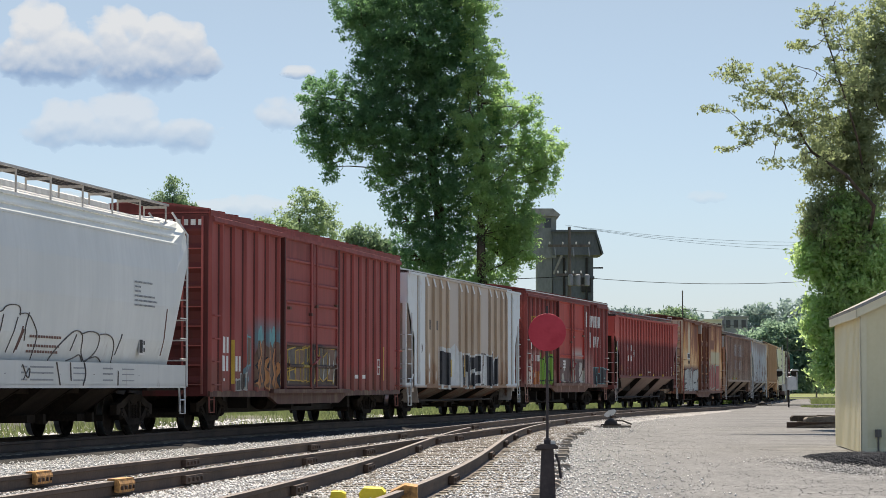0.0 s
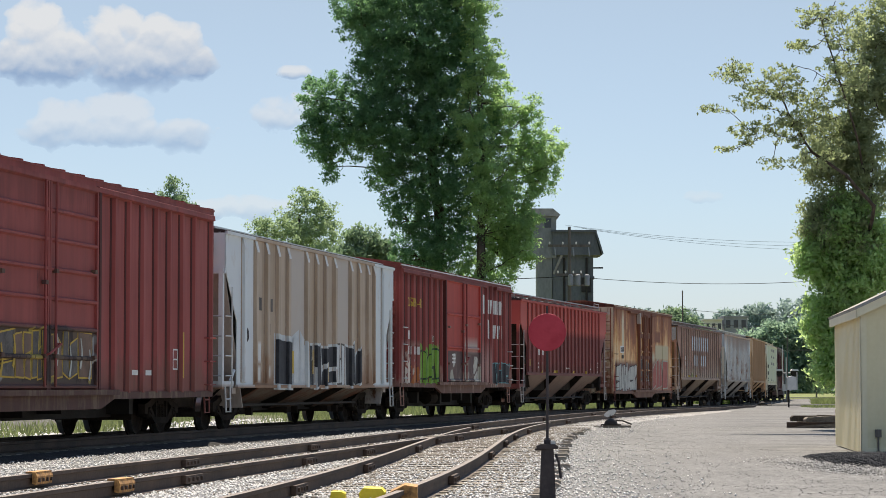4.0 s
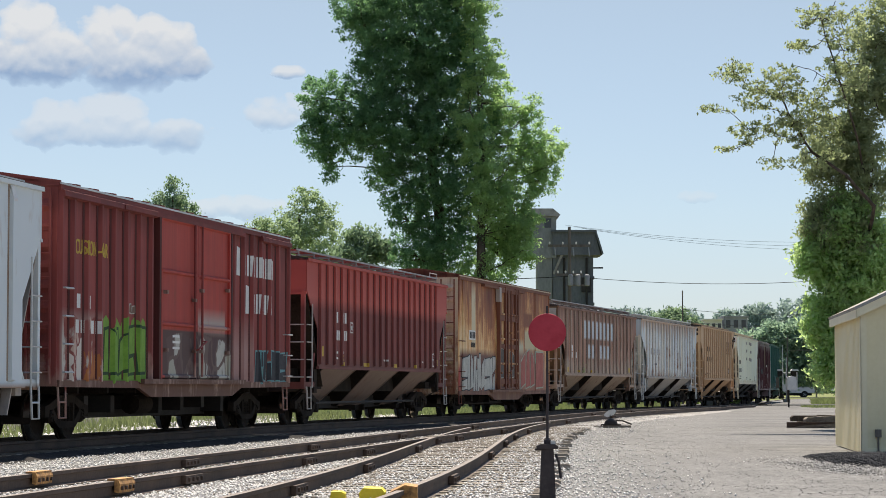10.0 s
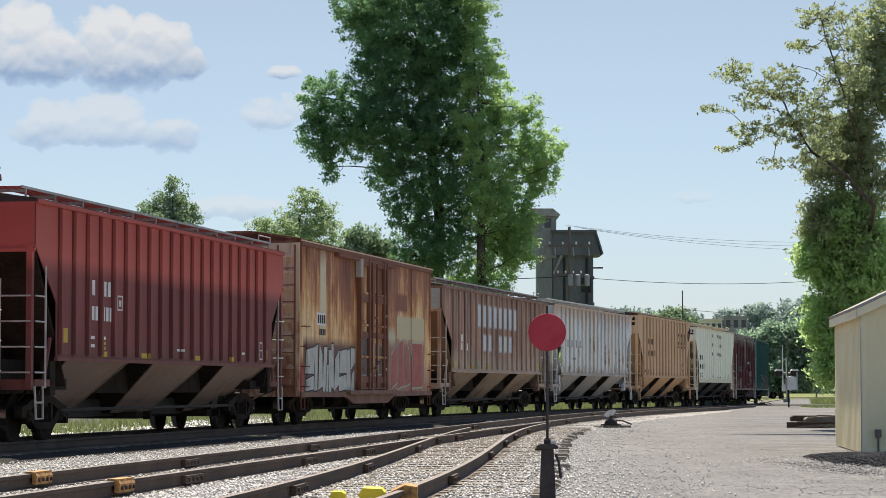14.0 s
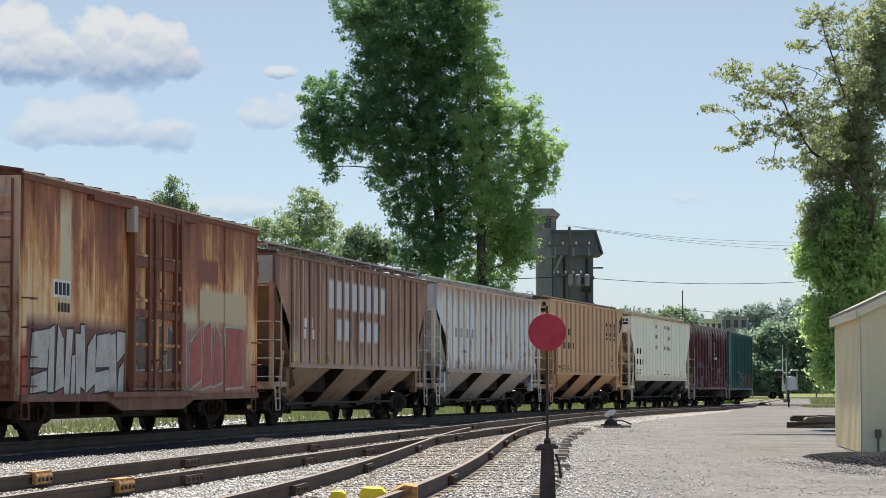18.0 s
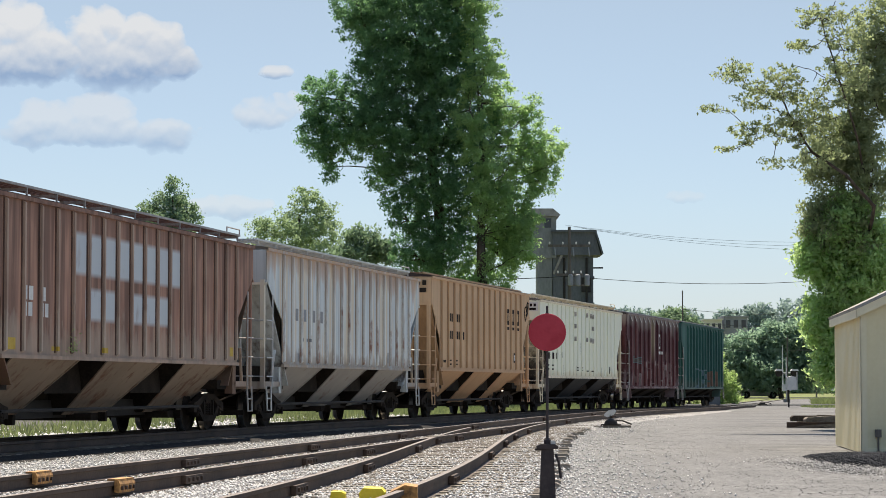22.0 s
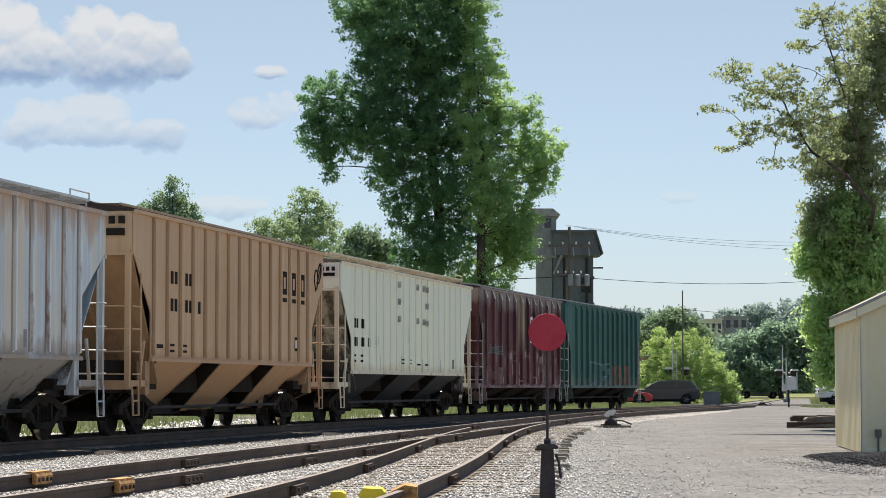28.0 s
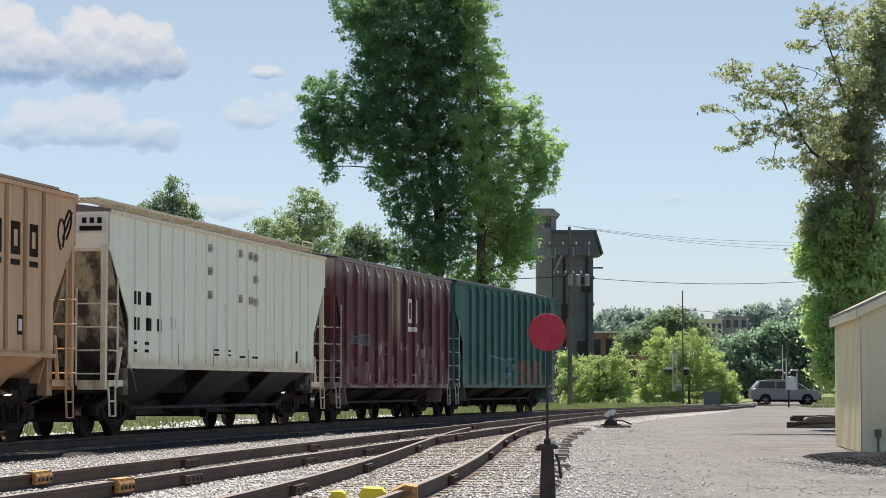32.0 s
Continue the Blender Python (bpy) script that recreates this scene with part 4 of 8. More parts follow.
def box_car(L, zt, zb, paint, label, door, ribs=(), rib=(0.20, 0.12, 0.085), eaves=(), door_mat=None, end_mat=None, roof_mat=None, trim=None, edge=None, bars=5, door_split=True, sill=None, rib_mat=None, dark_strip=None):
    car = thing("boxcar", label, "boxcar", "freight cars of the train")
    x0, x1 = -L / 2, L / 2
    trim, end_mat, roof_mat, door_mat, edge = trim or paint, end_mat or paint, roof_mat or paint, door_mat or paint, edge or paint
    da, db = door
    for s in (-1, 1):
        ya, yb = sorted((s * (SIDE - 0.04), s * SIDE))
        part("side_sheet", Build().box(x0, x1, ya, yb, zb + 0.1, zt), paint, car)
        ya, yb = sorted((s * (SIDE - 0.02), s * (SIDE + 0.06)))
        part("top_chord", Build().box(x0, x1, ya, yb, zt - 0.1, zt), trim, car)
        b = Build().prism([(x0, zb + 0.16), (x1, zb + 0.16), (x1, zb + 0.04), (db + 1.2, zb + 0.02), (db + 0.4, zb - 0.16), (da - 0.4, zb - 0.16), (da - 1.2, zb + 0.02), (x0, zb + 0.04)],
                          s * (SIDE - 0.03), s * (SIDE + 0.05))
        part("side_sill", b, sill or trim, car)
    wide, face, deep = rib
    ribs = [x0 + 0.1] + [float(x) for x in ribs] + [x1 - 0.1]
    y = -SIDE - 0.075
    SIDES[car.name] = side_steps(x0, x1, [(x, wide, face, deep) for x in ribs] + [((da + db) / 2, db - da - 0.03, db - da - 0.032, 0.075)])
    for x in ribs:
        b = Build().prism([(x - wide / 2, -SIDE + 0.004), (x - face / 2, -SIDE - deep), (x + face / 2, -SIDE - deep), (x + wide / 2, -SIDE + 0.004)], zb + 0.14, zt - 0.1, "z")
        part("rib", b, rib_mat or paint, car)
        # strip beside each rib paints in the shade of its near face
        if dark_strip and x > x0 + 0.3:
            part("rib_shade_strip", Build().box(x - wide / 2 - 0.09, x - wide / 2 + 0.008, -SIDE - 0.009, -SIDE + 0.004, zb + 0.18, zt - 0.11), dark_strip, car)
    # same dark tone on the uprights beside the door
    if dark_strip:
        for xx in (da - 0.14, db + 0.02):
            part("door_stop", Build().box(xx, xx + 0.12, -SIDE - 0.13, -SIDE + 0.004, zb + 0.2, zt - 0.14), dark_strip, car)
    for a, b_ in eaves:
        part("eave", Build().prism([(-SIDE, zt - 0.06), (-SIDE - 0.11, zt - 0.1), (-SIDE - 0.12, zt - 0.2), (-SIDE, zt - 0.23)], a, b_, "x"), trim, car)
    # sliding door with raised frames, on its tracks
    leaves = ((da, (da + db) / 2), ((da + db) / 2, db)) if door_split else ((da, db),)
    for a, b_ in leaves:
        d = part("door", Build().box(a + 0.015, b_ - 0.015, y, -SIDE - 0.004, zb + 0.2, zt - 0.16), door_mat, car)
        for i in range(bars + 1):
            z = zb + 0.2 + (zt - 0.36 - zb - 0.08) * i / bars
            fr = Build().prism([(y + 0.003, z), (y - 0.055, z + 0.03), (y - 0.055, z + 0.07), (y + 0.003, z + 0.1)], a + 0.05, b_ - 0.05, "x")
            part("door_rib", fr, door_mat, d)
        for xx in (a + 0.015, b_ - 0.1):
            part("door_frame", Build().box(xx, xx + 0.085, y - 0.05, y, zb + 0.2, zt - 0.16), door_mat, d)
    xm = (da + db) / 2
    for x in (xm - 0.28, xm + 0.28):
        part("lock_rod", Build().rod((x, y - 0.07, zb + 0.25), (x, y - 0.07, zt - 0.2), 0.025, 6), trim, car)
    for x, h in ((xm - 0.28, 0.0), (xm + 0.28, 0.22), (da + 0.3, 0.1), (db - 0.3, 0.3)):
        for z in (zb + 0.75, (zb + zt) / 2 + h):
            part("latch_bracket", Build().box(x - 0.07, x + 0.07, y - 0.1, y - 0.02, z, z + 0.07), sill or trim, car)
    part("door_handle", Build().pipe([(xm - 0.28, y - 0.1, zb + 0.8), (xm - 0.28, y - 0.15, zb + 0.82), (xm + 0.35, y - 0.15, zb + 1.0), (xm + 0.35, y - 0.08, zb + 1.0)], 0.02, 6), trim, car)
    b = Build().box(da - 1.2, db + 1.2, -SIDE - 0.16, -SIDE, zb + 0.1, zb + 0.2)
    part("door_track", b, sill or trim, car)
    b = Build().box(da - 2.4, db + 1.2, -SIDE - 0.14, -SIDE, zt - 0.2, zt - 0.12)
    part("door_track", b, trim, car)
    # roof of ribbed panels
    part("roof", Build().prism(roof_profile(zt, 0.2), x0 - 0.05, x1 + 0.05, "x"), roof_mat, car)
    n = int(L / 1.05)
    for i in range(n + 1):
        x = x0 + L * i / n
        b = Build().prism([(-SIDE - 0.04, zt + 0.0), (-SIDE - 0.04, zt + 0.07), (-0.3, zt + 0.26), (0.3, zt + 0.26), (SIDE + 0.04, zt + 0.07), (SIDE + 0.04, zt)], x - 0.05, x + 0.05, "x")
        part("roof_rib", b, roof_mat, car)
    b = Build().box(x0 - 0.03, x1 + 0.03, -SIDE - 0.07, -SIDE - 0.03, zt - 0.0, zt + 0.035)
    part("roof_edge", b, edge, car)
    # corrugated ends
    for s in (-1, 1):
        xe = x0 if s < 0 else x1
        part("end_sheet", Build().box(min(xe, xe + s * 0.03), max(xe, xe + s * 0.03), -SIDE, SIDE, zb + 0.05, zt - 0.04), end_mat, car)
        for i in range(9):
            z = zb + 0.25 + (zt - zb - 0.55) * i / 8.5
            b = Build().prism([(xe + s * 0.028, z), (xe + s * 0.10, z + 0.09), (xe + s * 0.10, z + 0.14), (xe + s * 0.028, z + 0.23)], -SIDE + 0.12, SIDE - 0.12, "y")
            part("end_corrugation", b, end_mat, car)
        lx = xe + 0.08 if s < 0 else xe - 0.5
        for i in range(4 if s < 0 else 3):
            z = zb + 0.3 + 0.5 * i
            b = Build().pipe([(lx, -SIDE, z), (lx, -SIDE - 0.12, z), (lx + 0.46, -SIDE - 0.12, z), (lx + 0.46, -SIDE, z)], 0.016, 5)
            part("grab_iron", b, M["galv"] if edge is M["galv"] else trim, car)
        b = Build()
        for yy in (-1.46, -1.02):
            b.box(min(xe + s * 0.1, xe + s * 0.14), max(xe + s * 0.1, xe + s * 0.14), yy - 0.02, yy + 0.02, zb + 0.1, zt - 0.1)
        for i in range(8):
            z = zb + 0.3 + 0.42 * i
            if z < zt - 0.2:
                b.rod((xe + s * 0.13, -1.46, z), (xe + s * 0.13, -1.02, z), 0.014, 5)
        part("end_ladder", b, trim, car)
        stirrup(car, lx, trim)
        add_truck(car, xe - s * 2.0)
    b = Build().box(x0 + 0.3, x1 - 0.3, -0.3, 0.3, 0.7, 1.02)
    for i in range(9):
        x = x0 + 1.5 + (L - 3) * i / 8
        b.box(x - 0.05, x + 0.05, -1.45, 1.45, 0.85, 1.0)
    part("underframe", b, M["grime_shade"], car)
    # dark blocks added to close the view below, standing for gear and shade
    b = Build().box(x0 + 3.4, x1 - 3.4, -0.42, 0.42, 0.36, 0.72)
    part("rigging_block", b, M["iron"], car)
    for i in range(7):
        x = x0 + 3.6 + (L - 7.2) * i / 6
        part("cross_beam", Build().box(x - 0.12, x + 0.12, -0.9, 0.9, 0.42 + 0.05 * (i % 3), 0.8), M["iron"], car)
    b = Build().lathe([(0.02, xm - 1.9), (0.2, xm - 1.85), (0.2, xm - 0.9), (0.02, xm - 0.85)], 12, "x", (0, -0.8, 0.62))
    part("air_tank", b, M["grime_shade"], car)
    add_ends(car, x0, x1)
    return car


def barrel_car(L, zt, paint, roof_mat, label):
    """A covered hopper with smooth bulging sides."""
    car = thing("hopper_car", label, "hopper car", "freight cars of the train")
    x0, x1 = -L / 2, L / 2
    sec = [(-1.40, 1.42), (-1.52, 1.9), (-1.59, 2.6), (-1.58, 3.3), (-1.50, 3.9), (-1.34, zt), (-0.9, zt + 0.22), (-0.35, zt + 0.34)]
    sec = sec + [(-y, z) for y, z in sec[::-1]]
    b = Build()
    n = len(sec)
    for x, low in ((x0, 3.0), (x0 + 0.9, 1.42), (x1 - 0.9, 1.42), (x1, 3.0)):
        for y, z in sec:
            zz = low + (z - 1.42) * (zt + 0.34 - low) / (zt + 0.34 - 1.42)
            b.v.append((x, y, zz))
    for i in range(3):
        for k in range(n):
            b.f.append((i * n + k, i * n + (k + 1) % n, (i + 1) * n + (k + 1) % n, (i + 1) * n + k))
            b.k.append(1 if 5 <= k <= 9 else 0)
    b.f += [tuple(range(n)), tuple(range(3 * n, 4 * n))]
    b.k += [0, 0]
    part("body", b, [paint, roof_mat], car)
    for z, h, out in ((zt - 0.02, 0.05, 0.02), (zt - 0.2, 0.04, 0.015), (zt - 0.36, 0.04, 0.012)):
        y = -1.34 - (zt - z) * 0.37
        part("side_seam", Build().box(x0 + 0.05, x1 - 0.05, y - out - 0.03, y + 0.1, z, z + h), paint, car)
    for s in (-1, 1):
        ya, yb = sorted((s * 1.3, s * 1.56))
        part("side_sill", Build().prism([(x0, 1.0), (x1, 1.0), (x1, 1.42), (x0, 1.42)], s * 1.5, s * 1.56), paint, car)
        part("sill_lip", Build().box(x0, x1, ya, yb, 0.95, 1.02), paint, car)
    running_board(car, x0 + 0.2, x1 - 0.1, zt + 0.24, M["iron"], M["iron_rail"], y=-0.7, legs=10, high=0.3)
    hatches(car, x0 + 1.2, x1 - 1.2, zt + 0.3, roof_mat)
    for s in (-1, 1):
        xe = x0 if s < 0 else x1
        b = Build().box(min(xe, xe - s * 2.6), max(xe, xe - s * 2.6), -1.5, 1.5, 0.9, 1.1)
        part("draft_sill", b, M["grime_shade"], car)
        lx = xe + 0.05 if s < 0 else xe - 0.3
        b = Build()
        for k in (0, 1):
            xx, yy = xe - 0.03, -1.58 + 0.5 * k
            b.pipe([(xx, yy, 0.98), (xx, yy, zt - 0.1), (xx - s * 0.3, yy + 0.25, zt + 0.35)], 0.022, 6)
        for i in range(8):
            z = 1.1 + 0.42 * i
            b.rod((xe - 0.03, -1.58, z), (xe - 0.03, -1.08, z), 0.015, 5)
        for i in range(3):
            z = 1.55 + 0.42 * i
            b.rod((xe - 0.03, -1.58, z), (xe - s * 0.5, -1.58, z), 0.015, 5)
        part("ladder", b, M["galv"], car)
        stirrup(car, lx - (0.2 if s > 0 else 0), M["galv"])
        add_truck(car, xe - s * 2.0)
    for i in range(4):
        bay(car, x0 + 2.9 + (L - 5.8) * i / 4, x0 + 2.9 + (L - 5.8) * (i + 1) / 4, 1.2, M["grime_shade"])
    add_ends(car, x0, x1)
    return car


def scrawl(car, lines, y_of, r, mat, name="scrawl"):
    """Thin sprayed lines that lie on the side; each a run of (x, z) points, rounded off."""
    for line in lines:
        pts = [Vector((x, 0, z)) for x, z in line]
        for _ in range(2):
            cut = [pts[0]]
            for p, q in zip(pts, pts[1:]):
                cut += [p * 0.75 + q * 0.25, p * 0.25 + q * 0.75]
            pts = cut + [pts[-1]]
        part(name, Build().pipe([(p.x, y_of(p.z), p.z) for p in pts], r, 4), mat, car)


# fat sprayed slabs on a unit square, each a four-sided outline
STROKES = [[[(0, 0), (0.42, 0.03), (0.36, 1), (0.04, 0.93)], [(0.5, 0), (1, 0.06), (0.88, 0.78), (0.56, 0.98)]],
           [[(0, 0.05), (0.3, 0), (0.45, 1), (0.1, 1)], [(0.42, 0), (0.7, 0.03), (0.62, 0.66), (0.42, 0.58)], [(0.75, 0), (1, 0), (0.98, 0.97), (0.68, 1)]],
           [[(0, 0), (0.95, 0.02), (0.86, 0.34), (0.06, 0.28)], [(0.02, 0.40), (0.9, 0.42), (0.98, 1), (0.08, 0.95)]],
           [[(0, 0.1), (0.36, 0), (0.3, 1), (0.03, 1)], [(0.42, 0), (1, 0.1), (0.97, 0.9), (0.5, 0.72)]],
           [[(0, 0), (0.5, 0), (0.38, 1), (0, 0.96)], [(0.52, 0.5), (0.98, 0.62), (1, 1), (0.5, 0.98)], [(0.56, 0), (1, 0), (0.92, 0.5), (0.6, 0.38)]],
           [[(0.05, 0), (0.98, 0), (1, 0.96), (0, 1)]]]


def letters(car, x0, x1, z0, z1, order, seed, fill, line, edge=0.05, lean=0.0, gap=0.02, name="sprayed_letter"):
    """A row of fat sprayed shapes with an outline."""
    rnd = random.Random(seed)
    n = len(order)
    w = (x1 - x0) / n
    for i, k in enumerate(order):
        piece = new(name)
        piece.parent = car
        a, b_, up, down = x0 + w * i + gap * w, w * (1 - 2 * gap), rnd.uniform(-0.05, 0.05), rnd.uniform(-0.02, 0.04)
        quads = [[(a + b_ * (u + rnd.uniform(-0.05, 0.05)) + lean * v, z0 + down + (z1 - z0 + up) * (v + rnd.uniform(-0.04, 0.04))) for u, v in q] for q in STROKES[k]]
        wider = []
        for q in quads:
            cx, cz = sum(p[0] for p in q) / 4, sum(p[1] for p in q) / 4
            wider.append([(x + math.copysign(edge, x - cx), z + math.copysign(edge, z - cz)) for x, z in q])
        for j, q in enumerate(wider):
            paint_on(car, [q], line, "outline", 0.005 + 0.0004 * (i % 2) + 0.0008 * j, piece)
        for j, q in enumerate(quads):
            paint_on(car, [q], fill[i % len(fill)] if isinstance(fill, list) else fill, "fill", 0.010 + 0.0004 * (i % 2) + 0.0008 * j, piece)


def cloud_patch(car, x0, x1, z0, z1, seed, mat, name="sprayed_patch", lift=0.003, bumps=5):
    """A sprayed background with a scalloped top."""
    rnd = random.Random(seed)
    n = 4 * bumps
    tops = [z1 - 0.25 * (z1 - z0) * (1 - abs(math.sin(math.pi * bumps * i / n))) * rnd.uniform(0.5, 1.0) for i in range(n + 1)]
    tops[0] = tops[-1] = z1 - 0.45 * (z1 - z0)
    xs = [x0 + (x1 - x0) * i / n for i in range(n + 1)]
    feet = [z0 + rnd.uniform(0, 0.06) for _ in xs]
    return paint_on(car, [[(xs[i], feet[i]), (xs[i + 1], feet[i + 1]), (xs[i + 1], tops[i + 1]), (xs[i], tops[i])] for i in range(n)], mat, name, lift)


def stroke(car, pts, w0, w1, mat, lift=0.006, name="sprayed_stroke"):
    """A brushed curve through three or more points (x, z), from one width to another."""
    line = smooth_line([(x, z) for x, z in pts], 0.12)
    n = len(line)
    left, right = [], []
    for i, p in enumerate(line):
        a, b_ = line[max(0, i - 1)], line[min(n - 1, i + 1)]
        dx, dz = b_[0] - a[0], b_[1] - a[1]
        k = (w0 + (w1 - w0) * i / (n - 1)) / 2 / max(1e-6, math.hypot(dx, dz))
        left.append((p[0] - dz * k, p[1] + dx * k))
        right.append((p[0] + dz * k, p[1] - dx * k))
    return paint_on(car, [[left[i], left[i + 1], right[i + 1], right[i]] for i in range(n - 1)], mat, name, lift)


# ---- the train, from its leading car to its last ----
BLACK, PALE = (0.02, 0.02, 0.025), (0.72, 0.72, 0.7)
P = {}
P["silver"] = car_paint("pale_grey_paint", (0.69, 0.705, 0.67), (0.77, 0.78, 0.74), 0.1, streak=0.25, panels=((0.64, 0.66, 0.63), 0.5, 3.0), foot=((0.34, 0.33, 0.30), 1.3, 2.2, 0.35))
P["silver_roof"] = car_paint("pale_grey_roof", (0.529, 0.529, 0.506), (0.713, 0.701, 0.667), 0.25)
P["sooty_roof"] = car_paint("sooty_roof_paint", (0.045, 0.03, 0.026), (0.07, 0.05, 0.042), 0.3)
P["pale_roof"] = car_paint("dusty_pale_roof_paint", (0.14, 0.125, 0.10), (0.20, 0.18, 0.15), 0.3)
P["oxide"] = car_paint("oxide_red_paint", (0.295, 0.0663, 0.0569), (0.391, 0.0968, 0.0845), 0.2, panels=((0.425, 0.126, 0.114), 0.4, 0.95), top=((0.0582, 0.0178, 0.0161), 4.9, 3.9, 0.35), foot=((0.133, 0.0624, 0.0455), 0.9, 2.2, 0.6),
                       blocks=[(-6.2, -4.0, 1.9, 2.35, (0.0832, 0.267, 0.303), 0.3), (-6.95, -6.35, 1.2, 2.2, (0.133, 0.151, 0.171), 0.3)])
P["oxide_door"] = car_paint("worn_oxide_door_paint", (0.295, 0.0663, 0.0569), (0.391, 0.0968, 0.0845), 0.2, (0.0499, 0.0178, 0.0141), top=((0.0416, 0.0142, 0.0121), 4.9, 3.3, 0.35), foot=((0.0416, 0.0223, 0.0161), 0.9, 2.4, 0.7),
                            blocks=[(-3.62, 1.66, 1.0, 2.02, (0.0832, 0.058, 0.0455), 0.06)],
                            art=[(-3.6, 1.7, 1.1, 1.95, 0.34, [(0.0416, 0.0249, 0.0222), (0.0582, 0.0356, 0.0303), (0.349, 0.267, 0.0707), (0.0832, 0.0535, 0.0455), (0.133, 0.0891, 0.0606), (0.333, 0.329, 0.313), (0.0499, 0.0312, 0.0303), (0.0832, 0.0535, 0.0455)], 0.4)])
P["taupe"] = car_paint("taupe_grey_paint", (0.472, 0.365, 0.269), (0.591, 0.477, 0.371), 0.16, streak=0.9, panels=((0.401, 0.292, 0.194), 0.45, 0.8), foot=((0.193, 0.0952, 0.0499), 0.9, 2.7, 0.75),
                       blocks=[(-3.2, -1.72, 1.0, 4.6, (0.522, 0.46, 0.399)), (1.62, 3.1, 1.0, 4.6, (0.522, 0.46, 0.399)), (-9.2, -6.5, 1.0, 4.6, (0.695, 0.725, 0.722)), (6.15, 9.2, 1.0, 4.6, (0.673, 0.72, 0.722)),
                               (-6.36, -5.82, 1.55, 2.0, (0.703, 0.695, 0.665)), (-6.36, -5.85, 1.1, 1.45, (0.681, 0.673, 0.621)), (-5.4, -4.95, 1.2, 1.45, (0.624, 0.583, 0.51))])
P["taupe_slope"] = car_paint("dusty_grey_slope_paint", (0.396, 0.337, 0.29), (0.502, 0.436, 0.383), 0.2)
# taupe car's bay colour, darkened for the shade they lie in
P["taupe_low"] = car_paint("shaded_hopper_bay_paint", (0.15, 0.12, 0.095), (0.22, 0.18, 0.145), 0.4, streak=0.4)
P["sp"] = car_paint("brown_red_paint", (0.267, 0.0577, 0.0506), (0.356, 0.0825, 0.0713), 0.22, streak=1.2, panels=((0.196, 0.0495, 0.0444), 0.5, 0.85), top=((0.066, 0.0185, 0.0158), 4.6, 3.4, 0.5), foot=((0.317, 0.198, 0.158), 0.9, 2.2, 0.75),
                    blocks=[(-8.4, -6.1, 1.0, 2.1, (0.528, 0.475, 0.409), 0.3), (3.15, 4.9, 1.0, 2.2, (0.396, 0.224, 0.198), 0.4)],
                    art=[(-8.2, -6.0, 0.95, 2.2, 0.3, [(0.29, 0.0924, 0.0792), (0.554, 0.396, 0.317), (0.686, 0.607, 0.528), (0.251, 0.0594, 0.0462), (0.475, 0.37, 0.211), (0.449, 0.158, 0.0528)], 0.3)])
P["sp_door"] = car_paint("red_door_paint", (0.428, 0.0597, 0.0447), (0.541, 0.0931, 0.072), 0.2, panels=((0.339, 0.062, 0.0497), 0.5, 1.6), blocks=[(-2.3, 3.2, 0.9, 2.13, (0.109, 0.062, 0.0564), 0.02), (0.1, 2.4, 2.18, 2.5, (0.437, 0.338, 0.294), 0.15)],
                         art=[(-2.0, 2.9, 1.0, 2.0, 0.55, [(0.154, 0.102, 0.0906), (0.481, 0.463, 0.406), (0.131, 0.079, 0.0733), (0.0984, 0.0564, 0.0564), (0.109, 0.0677, 0.062), (0.393, 0.372, 0.304), (0.109, 0.062, 0.0564)], 0.5)])
P["sp_sill"] = car_paint("grimy_sill_paint", (0.29, 0.172, 0.139), (0.436, 0.304, 0.251), 0.6, (0.0924, 0.0462, 0.033), streak=1.2)
# red car end, darkened for the shade between the cars
P["oxide_end"] = car_paint("shade_dark_red_end_paint", (0.10, 0.024, 0.022), (0.15, 0.038, 0.034), 0.3, (0.045, 0.018, 0.014))
P["oxide_sill"] = car_paint("grimy_beige_sill_paint", (0.118, 0.0601, 0.0416), (0.217, 0.153, 0.101), 0.5, (0.0594, 0.0277, 0.0231), streak=1.2)
P["tfx"] = car_paint("hopper_red_paint", (0.226, 0.0649, 0.0576), (0.286, 0.0842, 0.0742), 0.12, panels=((0.174, 0.0541, 0.0479), 0.5, 0.8), blocks=[(-8.9, 8.9, 3.12, 4.8, (0.531, 0.127, 0.102), 0.16), (-8.9, 8.9, 3.55, 4.8, (0.439, 0.0898, 0.0719), 0.4)], foot=((0.102, 0.0523, 0.0428), 1.4, 2.4, 0.5))
P["tfx_low"] = car_paint("dusty_red_slope_paint", (0.198, 0.139, 0.112), (0.264, 0.191, 0.158), 0.2, streak=0.2)
P["frost"] = car_paint("pale_blue_grey_paint", (0.64, 0.70, 0.71), (0.74, 0.78, 0.77), 0.2, (0.24, 0.14, 0.085), streak=1.1, panels=((0.74, 0.62, 0.44), 0.8, 0.42), top=((0.34, 0.18, 0.09), 4.4, 3.1, 0.7), foot=((0.20, 0.14, 0.10), 1.4, 2.3, 0.7))
P["frost_rib"] = car_paint("rusty_rib_paint", (0.766, 0.779, 0.752), (0.848, 0.86, 0.823), 0.4, (0.198, 0.106, 0.0726), streak=1.0, top=((0.264, 0.132, 0.0792), 4.35, 2.3, 0.5))
P["frost_end"] = car_paint("sooty_grey_end_paint", (0.528, 0.568, 0.568), (0.634, 0.66, 0.647), 0.4, (0.132, 0.112, 0.099), streak=1.0)
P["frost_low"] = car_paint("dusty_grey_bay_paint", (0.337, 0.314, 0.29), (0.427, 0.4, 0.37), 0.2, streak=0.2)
P["tan_low"] = car_paint("dusty_tan_slope_paint", (0.264, 0.165, 0.0924), (0.343, 0.218, 0.125), 0.2, streak=0.3)
